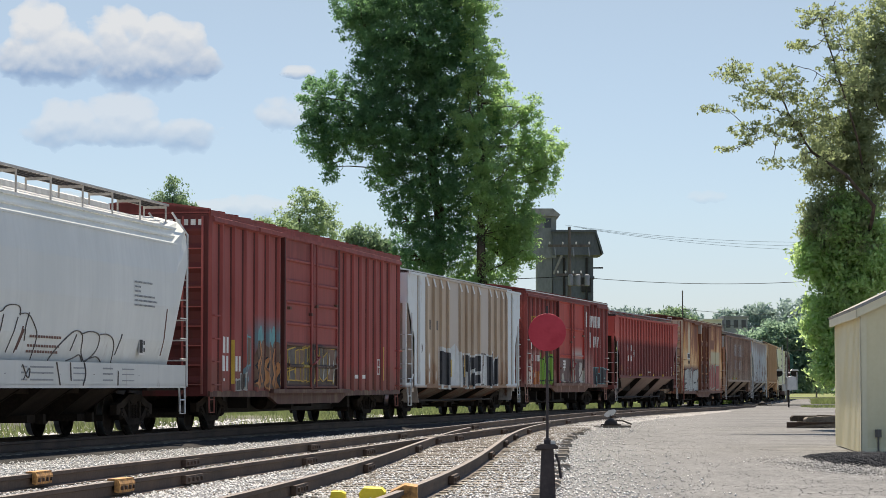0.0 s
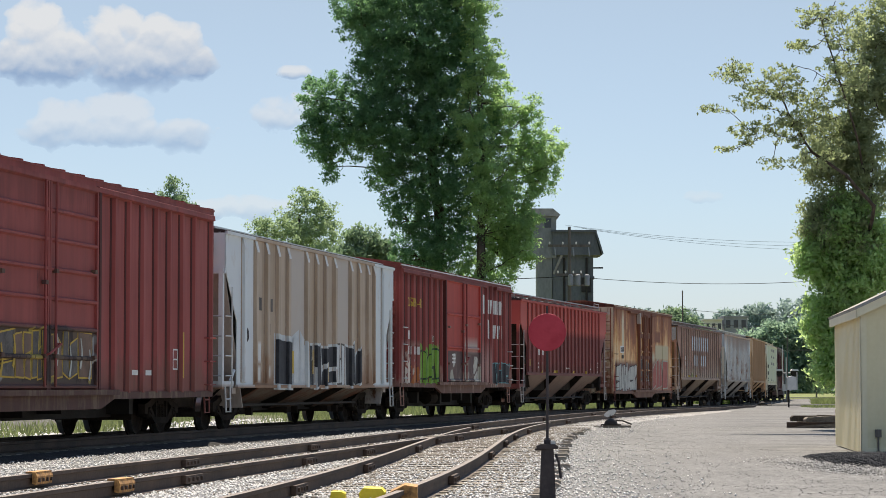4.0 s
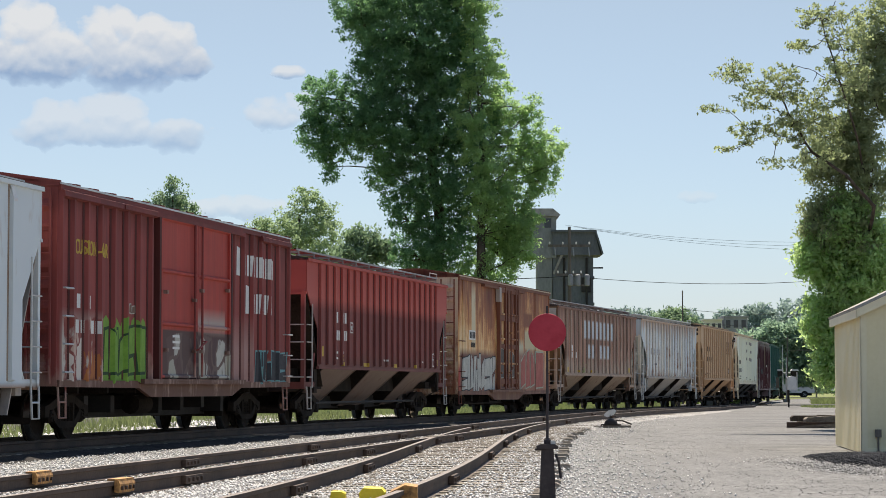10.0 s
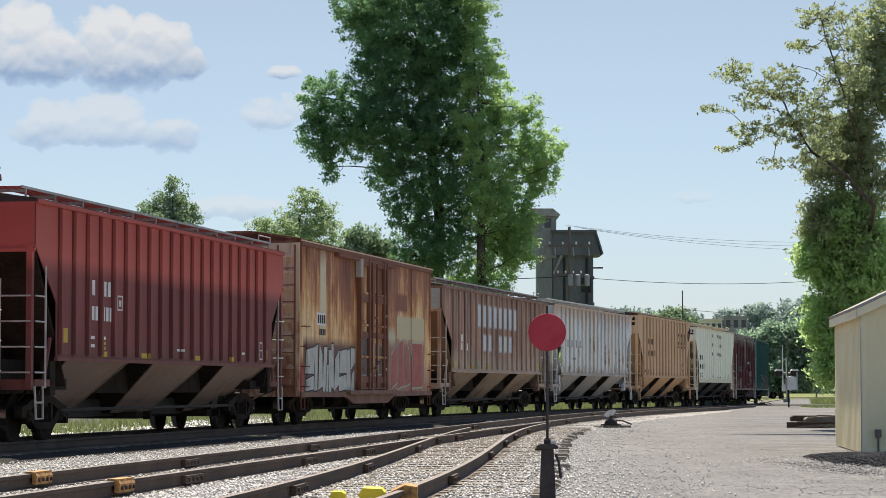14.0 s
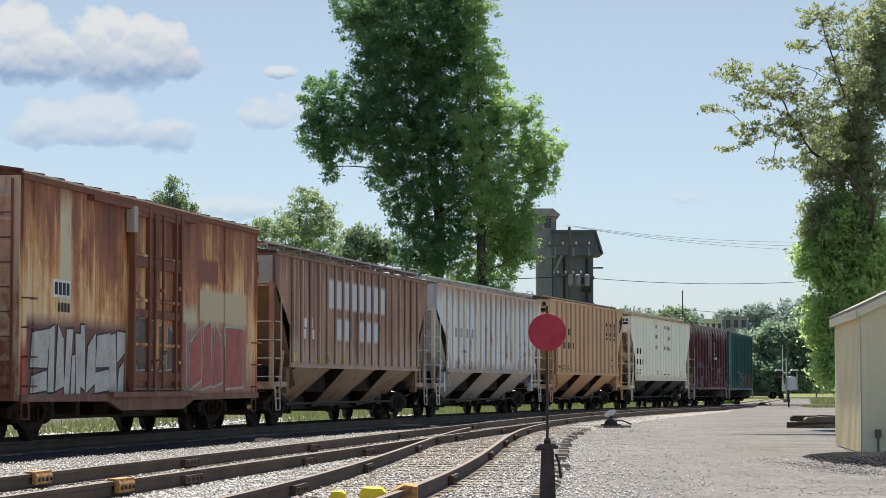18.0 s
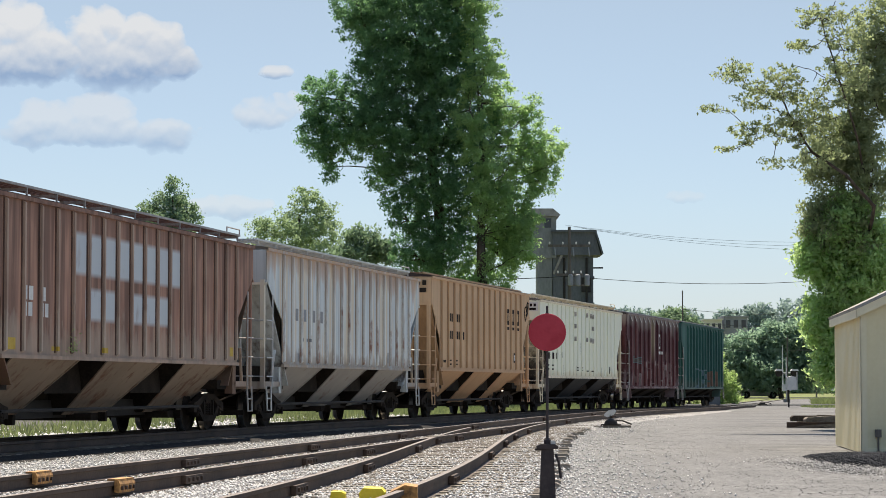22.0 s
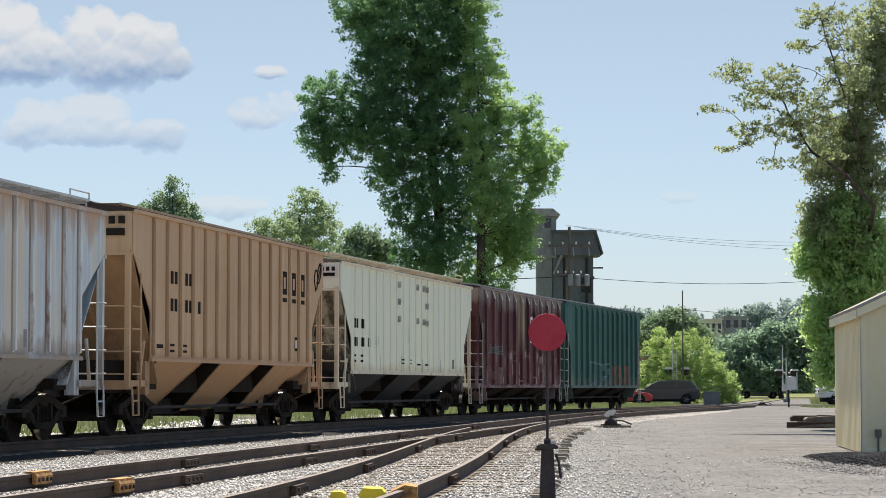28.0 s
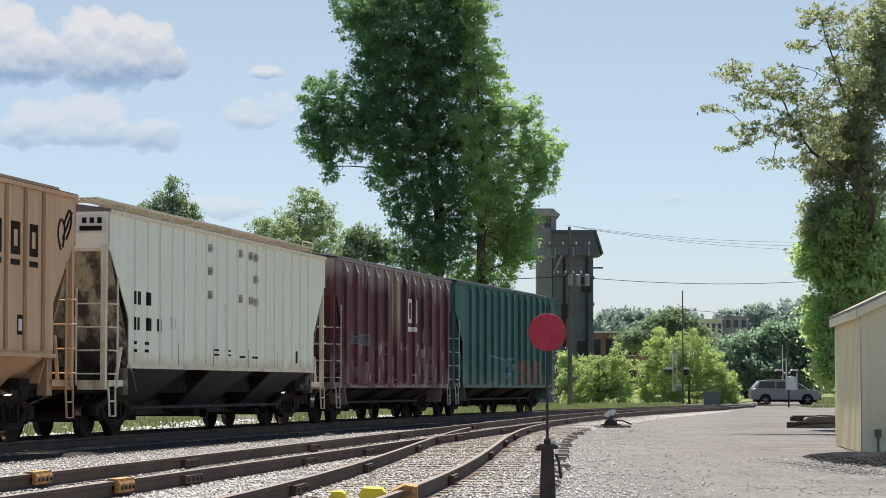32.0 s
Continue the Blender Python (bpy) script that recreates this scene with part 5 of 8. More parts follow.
P["rusty"] = car_paint("rusted_ochre_paint", (0.766, 0.497, 0.246), (0.638, 0.373, 0.185), 0.2, (0.166, 0.0559, 0.0345), streak=0.9, foot=((0.25, 0.095, 0.07), 0.8, 2.5, 0.8),
                       flake=(2.2, 4.7, (0.842, 0.621, 0.37), (0.766, 0.472, 0.222), (0.587, 0.273, 0.111), (0.307, 0.106, 0.0554), (0.166, 0.0497, 0.0345)),
                       blocks=[(3.15, 7.0, 2.35, 3.05, (0.536, 0.46, 0.296), 0.06), (2.9, 4.6, 3.18, 3.7, (0.243, 0.0932, 0.0554), 0.05), (-5.9, -5.3, 2.3, 4.3, (0.638, 0.547, 0.37), 0.3), (-7.9, -7.1, 0.9, 1.7, (0.422, 0.0808, 0.0739), 0.2),
                               (-7.6, -2.05, 0.85, 2.15, (0.192, 0.0932, 0.0739), 0.12), (1.4, 7.0, 0.95, 2.3, (0.307, 0.174, 0.136), 0.12), (1.4, 2.9, 2.25, 2.6, (0.511, 0.497, 0.357), 0.15)])
P["rusty_door"] = car_paint("rusted_door_paint", (0.661, 0.38, 0.19), (0.529, 0.253, 0.127), 0.3, (0.138, 0.046, 0.0322), streak=0.9, foot=((0.103, 0.0517, 0.0437), 0.8, 2.7, 0.85),
                            flake=(2.0, 4.9, (0.713, 0.506, 0.265), (0.552, 0.31, 0.138), (0.368, 0.149, 0.069), (0.184, 0.0633, 0.0391), (0.115, 0.0368, 0.0276)))
P["rusty_bar"] = car_paint("rusted_bar_paint", (0.172, 0.0594, 0.037), (0.251, 0.106, 0.0594), 0.4, (0.0792, 0.0264, 0.0211))
P["rusty_end"] = car_paint("rusted_end_paint", (0.552, 0.45, 0.305), (0.639, 0.537, 0.392), 0.55, (0.189, 0.0871, 0.0508), streak=1.0)
P["umber"] = car_paint("brown_hopper_paint", (0.409, 0.217, 0.152), (0.563, 0.322, 0.228), 0.24, (0.12, 0.06, 0.042), streak=2.0, panels=((0.15, 0.085, 0.065), 0.75, 0.42), top=((0.12, 0.065, 0.048), 4.5, 3.0, 0.6), foot=((0.33, 0.27, 0.21), 1.4, 2.9, 0.6),
                       blocks=[(-3.96, 3.0, 3.02, 3.76, (0.554, 0.594, 0.614)), (-3.14, -1.4, 2.2, 2.76, (0.554, 0.594, 0.614)), (-0.5, 2.2, 2.2, 2.76, (0.554, 0.594, 0.614))])
P["umber_rib"] = car_paint("worn_rib_paint", (0.374, 0.244, 0.185), (0.589, 0.431, 0.331), 0.25, (0.132, 0.0726, 0.0462), streak=1.2, foot=((0.396, 0.33, 0.264), 1.4, 3.2, 0.7))
P["umber_end"] = car_paint("grimy_brown_end_paint", (0.173, 0.102, 0.0594), (0.22, 0.141, 0.0912), 0.35, (0.119, 0.066, 0.0462), streak=1.2)
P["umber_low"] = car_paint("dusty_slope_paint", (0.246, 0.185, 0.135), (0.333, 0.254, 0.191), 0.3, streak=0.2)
P["tan"] = car_paint("tan_paint", (0.602, 0.385, 0.224), (0.707, 0.472, 0.287), 0.14, (0.301, 0.174, 0.0979), streak=0.6, panels=((0.541, 0.334, 0.189), 0.4, 0.95), foot=((0.361, 0.204, 0.112), 1.4, 2.2, 0.5))
P["tan_end"] = car_paint("grimy_tan_end_paint", (0.421, 0.25, 0.132), (0.508, 0.312, 0.172), 0.3, (0.172, 0.099, 0.0594), streak=1.0)
P["cream"] = car_paint("cream_green_paint", (0.847, 0.851, 0.667), (0.854, 0.851, 0.676), 0.1, (0.449, 0.33, 0.198), streak=0.4, panels=((0.805, 0.818, 0.7), 0.5, 0.7), foot=((0.475, 0.383, 0.238), 1.3, 2.0, 0.6), top=((0.634, 0.554, 0.396), 4.5, 4.0, 0.5))
P["cream_trim"] = car_paint("yellow_cream_paint", (0.739, 0.647, 0.475), (0.86, 0.769, 0.586), 0.25, (0.264, 0.158, 0.0924))
P["cream_end"] = car_paint("sooty_cream_paint", (0.475, 0.436, 0.33), (0.607, 0.568, 0.449), 0.62, (0.0594, 0.0502, 0.0422), streak=1.2)
# cream car's bays near-black: the shade below is put into the colour
P["cream_low"] = car_paint("shade_dark_slope_paint", (0.024, 0.0277, 0.0332), (0.0462, 0.0499, 0.0554), 0.1, streak=0.2)
P["maroon"] = car_paint("maroon_paint", (0.0893, 0.0276, 0.0327), (0.125, 0.0418, 0.0465), 0.24, (0.224, 0.152, 0.132), streak=1.6, panels=((0.198, 0.0792, 0.0766), 0.6, 0.9), top=((0.224, 0.185, 0.165), 4.6, 2.9, 0.85), foot=((0.185, 0.132, 0.132), 0.9, 2.6, 0.95),
                        blocks=[(-0.9, 0.2, 2.6, 4.4, (0.317, 0.251, 0.172), 0.5)],
                        art=[(-6.6, 6.6, 1.0, 2.2, 0.22, [(0.112, 0.037, 0.0396), (0.145, 0.0528, 0.0528), (0.343, 0.277, 0.264), (0.119, 0.0396, 0.0396), (0.198, 0.119, 0.112), (0.132, 0.0449, 0.0449)], 0.4)])
P["green"] = car_paint("deep_green_paint", (0.0317, 0.106, 0.0898), (0.0475, 0.143, 0.119), 0.14, (0.0792, 0.0792, 0.066), streak=0.9, panels=((0.0594, 0.165, 0.139), 0.5, 1.1), foot=((0.132, 0.145, 0.119), 0.9, 2.1, 0.5))

# rib strip colours: rust tones with the ribs' shade painted in
P["red_strip"] = car_paint("rusty_red_shade_strip", (0.075, 0.02, 0.017), (0.12, 0.032, 0.027), 0.3, (0.05, 0.02, 0.014))
P["hopper_strip"] = car_paint("dark_red_shade_strip", (0.10, 0.03, 0.027), (0.15, 0.045, 0.04), 0.2)
P["brown_strip"] = car_paint("dark_brown_shade_strip", (0.075, 0.038, 0.026), (0.13, 0.072, 0.052), 0.3, (0.06, 0.028, 0.018), streak=1.4)
P["rust_strip"] = car_paint("rust_stained_shade_strip", (0.36, 0.25, 0.17), (0.50, 0.42, 0.34), 0.4, (0.16, 0.08, 0.045), streak=1.4)
P["tan_strip"] = car_paint("tan_shade_strip", (0.32, 0.20, 0.115), (0.40, 0.26, 0.155), 0.2, (0.2, 0.11, 0.06))
P["plum_strip"] = car_paint("peeled_plum_shade_strip", (0.05, 0.018, 0.02), (0.30, 0.25, 0.24), 0.25, (0.30, 0.24, 0.22), streak=1.5)

SPRAY = {"lime": surface("lime_spray_paint", (0.13, 0.27, 0.03), (0.20, 0.37, 0.05), 2.5, 18, 0.8),
         "forest": surface("dark_green_spray_paint", (0.015, 0.045, 0.015), (0.03, 0.08, 0.025), 2.5, 18, 0.8),
         "teal": surface("teal_spray_paint", (0.10, 0.27, 0.28), (0.18, 0.40, 0.41), 2.5, 18, 0.8),
         "ember": surface("faded_orange_spray_paint", (0.38, 0.15, 0.055), (0.56, 0.28, 0.12), 3.5, 18, 0.8),
         "soot": surface("black_spray_paint", (0.02, 0.021, 0.025), (0.05, 0.052, 0.058), 2.5, 18, 0.8),
         "ice": surface("white_spray_paint", (0.50, 0.53, 0.53), (0.64, 0.66, 0.65), 2.5, 18, 0.8),
         "haze": surface("faded_blue_spray_paint", (0.10, 0.18, 0.20), (0.20, 0.28, 0.30), 2.5, 18, 0.8),
         "clay": surface("faded_brown_spray_paint", (0.13, 0.085, 0.06), (0.22, 0.13, 0.09), 2.5, 18, 0.8),
         "bone": surface("pale_spray_paint", (0.36, 0.36, 0.32), (0.55, 0.55, 0.50), 2.5, 18, 0.8),
         "brick": surface("worn_red_spray_paint", (0.30, 0.075, 0.06), (0.44, 0.13, 0.10), 2.5, 18, 0.8),
         "sage": surface("pale_green_spray_paint", (0.28, 0.33, 0.25), (0.45, 0.50, 0.40), 2.5, 18, 0.8),
         "slate": surface("faded_grey_spray_paint", (0.06, 0.05, 0.045), (0.17, 0.15, 0.13), 2.5, 18, 0.8)}
TRAIN = []


def join_train(car, centre):
    TRAIN.append((car, centre))
    return car


c = join_train(barrel_car(17.0, 4.25, P["silver"], P["silver_roof"], "pale grey smooth-sided hopper car with black scrawls"), -43.1)
marks(c, [(4.75, 3.0 - 0.09 * i, 0.05, 0.035, (14, 5, 5, 16, 18, 16)[i], 0.035) for i in range(6)], -1.598, M["can"])

def barrel_y(z):
    return -1.572 if z < 1.43 else float(np.interp(z, [1.43, 1.9, 2.6, 3.3], [-1.408, -1.53, -1.6, -1.59]))


scrawl(c, [[(0.2, 1.44), (0.45, 1.62), (0.9, 1.85), (1.35, 2.0), (1.7, 1.97), (1.85, 1.85), (1.9, 1.6), (2.2, 1.44)], [(1.72, 1.93), (2.2, 2.0), (2.7, 1.97), (2.85, 1.85), (2.8, 1.62), (2.3, 1.44)],
           [(2.8, 1.94), (3.2, 1.97), (3.6, 1.9), (3.85, 1.7), (3.8, 1.0)], [(1.2, 1.44), (1.6, 1.5), (1.88, 1.58), (2.1, 1.44)], [(2.2, 1.44), (2.6, 1.52), (2.95, 1.54), (3.2, 1.44)],
           [(0.25, 1.41), (0.45, 1.0)], [(1.0, 1.41), (1.05, 1.08)], [(1.78, 1.41), (1.9, 1.2), (1.72, 1.0)], [(1.45, 1.92), (1.3, 1.62)], [(4.15, 1.98), (3.95, 1.58)]], barrel_y, 0.013, SPRAY["slate"])
scrawl(c, [[(-4.4, 1.5), (-4.2, 2.15), (-3.6, 2.2), (-2.5, 2.2), (-2.35, 2.32), (-1.95, 2.36), (-1.62, 2.33), (-1.6, 2.18)], [(-1.65, 2.2), (-1.2, 2.24), (-0.85, 2.05), (-0.6, 1.85), (-0.7, 1.44)],
           [(-1.16, 2.24), (-1.3, 1.98), (-1.22, 1.76)], [(-5.4, 1.46), (-5.2, 2.1), (-4.7, 2.2), (-4.5, 1.8), (-4.7, 1.46)], [(-2.4, 2.18), (-2.6, 1.5)], [(-1.7, 2.15), (-2.0, 1.55)], [(-1.5, 1.35), (-1.2, 1.05), (-1.1, 1.35), (-1.45, 1.1)]], barrel_y, 0.011, SPRAY["slate"])
scrawl(c, [[(-1.4, 2.0), (-1.6, 1.55)], [(-1.35, 1.95), (-1.52, 1.6)], [(6.98, 2.55), (6.95, 1.6)]], barrel_y, 0.013, M["brick"])
for z in (1.82, 1.66, 1.56):
    marks(c, [(-1.0 + 0.14 * k, z, 0.1, 0.045, 1, 0) for k in range(12)], barrel_y(z) - 0.002, M["brick"])
for z in (1.3, 1.2, 1.08):
    marks(c, [(-1.55, z, 0.3, 0.03, 1, 0), (-1.1, z, 1.2, 0.03, 1, 0), (1.2, z, 0.7, 0.025, 1, 0), (2.9, z, 0.6, 0.03, 1, 0), (4.1, z, 0.75, 0.02, 1, 0), (-5.2, z, 1.1, 0.03, 1, 0)], -1.562, M["can"])
marks(c, [(5.3, 1.6, 0.42, 0.34, 1, 0)], barrel_y(1.6) - 0.06, M["white"])
marks(c, [(5.34, 1.64, 0.2, 0.26, 1, 0), (5.6, 1.66, 0.08, 0.08, 1, 0), (5.6, 1.8, 0.08, 0.08, 1, 0)], barrel_y(1.6) - 0.066, M["iron"])

c = join_train(box_car(19.76, 4.76, 0.72, P["oxide"], "oxide red boxcar with ribbed sides and sprayed lettering", (-3.7, 1.75), list(np.linspace(-8.95, -4.05, 6)) + list(np.linspace(2.95, 8.45, 7)), (0.2, 0.1, 0.07),
                       ((-9.8, -3.8), (1.8, 9.8)), P["oxide_door"], end_mat=P["oxide_end"], dark_strip=P["red_strip"], bars=7, edge=P["oxide"], sill=P["oxide_sill"]), -22.96)
bars(c, [(-8.95, 1.72, 0.16, 0.36, 3, 0.1), (-9.0, 1.32, 0.17, 0.34, 3, 0.1), (-7.95, 1.32, 0.16, 0.34, 3, 0.1), (-8.9, 1.1, 0.34, 0.06, 1, 0), (-7.9, 1.1, 0.34, 0.06, 1, 0), (7.0, 1.32, 0.34, 0.03, 1, 0), (7.0, 1.72, 0.34, 0.03, 1, 0), (7.0, 1.52, 0.34, 0.03, 1, 0), (7.0, 1.32, 0.04, 0.42, 2, 0.26),
         (4.2, 1.2, 0.4, 0.1, 2, 0.5)], M["white"])
bars(c, [(-8.14, 1.04, 0.13, 0.98, 1, 0), (7.5, 1.15, 0.12, 0.95, 1, 0)], M["amber"])
# faded orange flames with dark outlines under a teal cap
cloud_patch(c, -6.05, -5.35, 1.55, 2.42, 35, SPRAY["teal"], bumps=2)
cloud_patch(c, -5.0, -4.15, 1.55, 2.42, 36, SPRAY["teal"], bumps=2)
cloud_patch(c, -6.15, -3.95, 0.92, 2.08, 37, SPRAY["clay"], "sprayed_patch", 0.005, 4)
for k, (x, z, h, w, lean) in enumerate(((-5.95, 0.95, 0.8, 0.3, 0.14), (-5.55, 1.0, 1.05, 0.34, -0.16), (-5.15, 0.95, 0.7, 0.26, 0.12), (-4.8, 1.0, 1.12, 0.36, -0.14), (-4.4, 0.95, 0.95, 0.34, 0.16), (-4.1, 0.95, 0.6, 0.2, -0.06))):
    curve = [(x, z), (x + lean, z + 0.33 * h), (x - 0.3 * lean, z + 0.66 * h), (x + 0.7 * lean, z + h)]
    stroke(c, curve, w + 0.16, 0.1, SPRAY["soot"], 0.008 + 0.0006 * k)
    stroke(c, curve, w + 0.07, 0.05, SPRAY["ember"], 0.013 + 0.0006 * k)
    stroke(c, [(a + 0.03, b_ + 0.02) for a, b_ in curve[:3]], 0.07, 0.03, SPRAY["soot"] if k % 2 else SPRAY["clay"], 0.018 + 0.0006 * k)
for x, z, h in ((-6.75, 1.62, 0.5), (-6.6, 1.1, 0.4), (-7.0, 1.0, 0.5)):
    stroke(c, [(x, z), (x - 0.12, z + 0.4 * h), (x + 0.05, z + h)], 0.14, 0.06, SPRAY["haze"])
for x, z in ((-3.3, 1.15), (-2.7, 1.3), (-1.0, 1.2), (-0.5, 1.35), (0.2, 1.15), (0.8, 1.3), (1.3, 1.1)):
    stroke(c, [(x, z), (x + 0.1, z + 0.25), (x + 0.02, z + 0.55)], 0.1, 0.05, SPRAY["bone"] if x > -0.6 else M["amber"], 0.02)
letters(c, -7.9, -6.7, 0.9, 1.22, (3, 0), 32, SPRAY["slate"], SPRAY["bone"], 0.035)
letters(c, -6.95, -6.45, 1.45, 2.1, (5,), 33, SPRAY["clay"], SPRAY["teal"], 0.04)
letters(c, -3.4, 1.5, 1.12, 1.9, (2, 4, 1, 0, 3, 5), 34, [SPRAY["slate"], SPRAY["clay"]], M["amber"], 0.03)
b = Build()
for i in range(7):
    b.box(-9.92, -9.915, -1.45 + 0.17 * i, -1.34 + 0.17 * i, 4.45, 4.6)
part("end_number", b, M["white"], c)

# white tops on these ribs paint sunlight onto the slanted caps
c = join_train(hopper_car(17.7, 4.42, 1.0, P["taupe"], "grey-brown ribbed hopper car with black and white graffiti", (-7.42, -6.36, -5.42, -4.42, -3.42, -1.57, -0.58, 0.4, 1.42, 3.26, 4.29, 5.35, 6.19, 7.3), 0.95, 3.6, 2.45, 3, under=P["taupe_low"], dark_strip=P["rust_strip"], rib_w=0.2, rib_d=0.08,
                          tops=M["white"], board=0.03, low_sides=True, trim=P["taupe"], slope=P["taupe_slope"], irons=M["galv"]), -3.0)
bars(c, [(-6.3, 2.75, 0.2, 0.3, 2, 0.12), (-5.3, 2.75, 0.2, 0.3, 2, 0.12), (-5.2, 2.2, 0.2, 0.26, 1, 0)], SPRAY["slate"])
letters(c, -4.6, -2.9, 1.02, 2.12, (5,), 41, [SPRAY["soot"]], SPRAY["ice"], 0.14)
letters(c, -2.85, -1.55, 1.02, 2.2, (0,), 46, [SPRAY["ice"]], SPRAY["ice"], 0.1)
letters(c, -1.4, 1.5, 1.02, 2.05, (1, 4, 2), 42, [SPRAY["soot"]], SPRAY["ice"], 0.07)
letters(c, 1.65, 2.6, 1.02, 2.1, (1,), 43, [SPRAY["ice"]], SPRAY["slate"], 0.05)
letters(c, 2.75, 4.4, 1.02, 2.05, (5, 3), 44, [SPRAY["soot"]], SPRAY["ice"], 0.07)
bars(c, [(-2.95, 1.3, 0.16, 0.55, 1, 0), (-0.9, 1.3, 0.1, 0.6, 1, 0), (0.75, 1.1, 0.1, 0.5, 1, 0)], M["amber"], "sprayed_stroke", 0.013)
part("emblem", Build().lathe([(0.0, -1.568), (0.16, -1.568), (0.16, -1.56)], 16, "y", (-7.05, 0, 2.16)), M["iron"], c)
part("end_number", Build().box(-8.9, -8.895, -1.3, -1.18, 4.1, 4.25).box(-8.9, -8.895, -1.12, -1.0, 4.1, 4.25).box(-8.9, -8.895, -0.94, -0.82, 4.1, 4.25).box(-8.9, -8.895, -1.3, -1.18, 3.9, 4.04).box(-8.9, -8.895, -1.12, -1.0, 3.9, 4.04), M["iron"], c)

c = join_train(box_car(16.9, 4.56, 0.93, P["sp"], "dark red boxcar with bright red doors and white painted lettering shapes", (-2.55, 2.72), (-7.72, -6.92, -6.13, -5.34, -4.55, -3.76, -2.97, 3.25, 4.1, 4.9, 5.7, 6.5, 7.3), (0.2, 0.09, 0.075),
                       ((-8.4, -2.7), (5.6, 8.4)), P["sp_door"], dark_strip=P["red_strip"], bars=3, edge=M["galv"], sill=P["sp_sill"]), 15.17)
for x, z, w, h, n in ((3.62, 3.48, 0.42, 0.66, 1), (4.12, 3.5, 2.9, 0.48, 7), (4.42, 2.64, 0.42, 0.66, 1), (4.95, 2.66, 1.95, 0.46, 5)):
    for k in range(n):
        paint_on(c, [[(x + w * k / n, z), (x + w * (k + 0.72) / n, z), (x + w * (k + 0.78) / n, z + h * (0.94 + 0.06 * (k % 2))), (x + w * (k + 0.06) / n, z + h)]], M["white"], "emblem")
words(c, "CUSHION-CAR", -7.5, 3.38, 0.27, 1.85, M["amber"])
bars(c, [(-7.4, 2.4, 0.2, 0.26, 1, 0), (-6.8, 2.4, 0.18, 0.24, 1, 0), (-7.45, 1.95, 0.17, 0.24, 2, 0.1), (-6.6, 1.95, 0.17, 0.24, 2, 0.1), (-1.6, 1.86, 0.5, 0.05, 1, 0), (-1.6, 1.74, 0.5, 0.05, 1, 0), (-1.6, 1.98, 0.5, 0.05, 1, 0)], M["white"])
cloud_patch(c, -6.0, -3.1, 1.02, 2.32, 3, SPRAY["lime"])
letters(c, -5.85, -3.25, 1.22, 2.08, (0, 3, 2, 5), 51, SPRAY["lime"], SPRAY["forest"], 0.06)
letters(c, 5.25, 8.25, 1.1, 1.78, (4, 1, 5, 2), 52, SPRAY["soot"], SPRAY["teal"], 0.035, 0.05)
letters(c, -4.3, -3.9, 2.36, 2.52, (3,), 53, SPRAY["clay"], SPRAY["bone"], 0.02)

c = join_train(hopper_car(17.6, 4.2, 1.48, P["tfx"], "two-tone red ribbed hopper car with small white markings", np.linspace(-7.53, 6.97, 20), 1.12, 3.42, 2.45, 3, rib_d=0.065, board=0.16, walk_mat=P["tfx"], under=P["tfx_low"], dark_strip=P["hopper_strip"], slope=M["grime_shade"]), 34.4)
bars(c, [(-5.94, 2.66, 0.13, 0.28, 1, 0), (-5.72, 2.66, 0.17, 0.28, 1, 0), (-5.05, 2.66, 0.17, 0.28, 2, 0.08), (-5.94, 2.2, 0.15, 0.26, 3, 0.06), (-5.1, 2.2, 0.15, 0.26, 3, 0.06), (-5.95, 1.85, 0.4, 0.06, 1, 0), (-5.95, 1.7, 0.4, 0.06, 1, 0), (-5.2, 1.85, 0.3, 0.06, 1, 0),
         (-4.2, 2.44, 0.04, 0.26, 2, 0.24), (-4.2, 2.42, 0.32, 0.03, 1, 0), (-4.2, 2.68, 0.32, 0.03, 1, 0), (-4.1, 2.5, 0.14, 0.12, 1, 0), (6.55, 1.6, 0.03, 0.4, 2, 0.2), (6.55, 1.6, 0.24, 0.03, 1, 0), (6.55, 1.8, 0.24, 0.03, 1, 0), (6.55, 1.98, 0.24, 0.03, 1, 0), (-0.2, 1.7, 0.35, 0.05, 1, 0), (4.9, 1.7, 0.3, 0.05, 1, 0)], M["white"])
bars(c, [(-7.44, 1.76, 0.36, 0.26, 1, 0), (-5.2, 1.53, 0.4, 0.1, 1, 0), (-2.65, 1.53, 0.42, 0.1, 1, 0), (1.15, 1.53, 0.42, 0.1, 1, 0), (3.85, 1.53, 0.42, 0.1, 1, 0), (6.95, 1.62, 0.3, 0.2, 1, 0), (-5.2, 1.66, 0.3, 0.06, 1, 0), (-5.2, 1.76, 0.3, 0.05, 1, 0)], M["amber"])

c = join_train(box_car(15.9, 4.6, 0.68, P["rusty"], "heavily rusted ochre boxcar with pale graffiti", (-2.0, 1.35), (-7.3, 5.1), (0.06, 0.05, 0.03), (), P["rusty_door"], roof_mat=P["rusty_door"], bars=4, end_mat=P["rusty_end"], trim=P["rusty_bar"], edge=P["rusty_end"], sill=P["rusty_door"]), 52.85)
for x in (-1.95, -0.95, 0.9, 1.28):
    part("door_post", Build().box(x - 0.06, x + 0.06, -1.72, -1.6, 0.9, 4.5), P["rusty_bar"], c)
for z, h in ((3.3, 0.2), (2.32, 0.16), (1.08, 0.18), (4.3, 0.16)):
    part("door_bar", Build().box(-1.9, 1.22, -1.69, -1.6, z, z + h), P["rusty_bar"], c)
part("end_shield", Build().box(-2.1, -1.85, -1.74, -1.58, 3.95, 4.45), P["taupe_slope"], c)
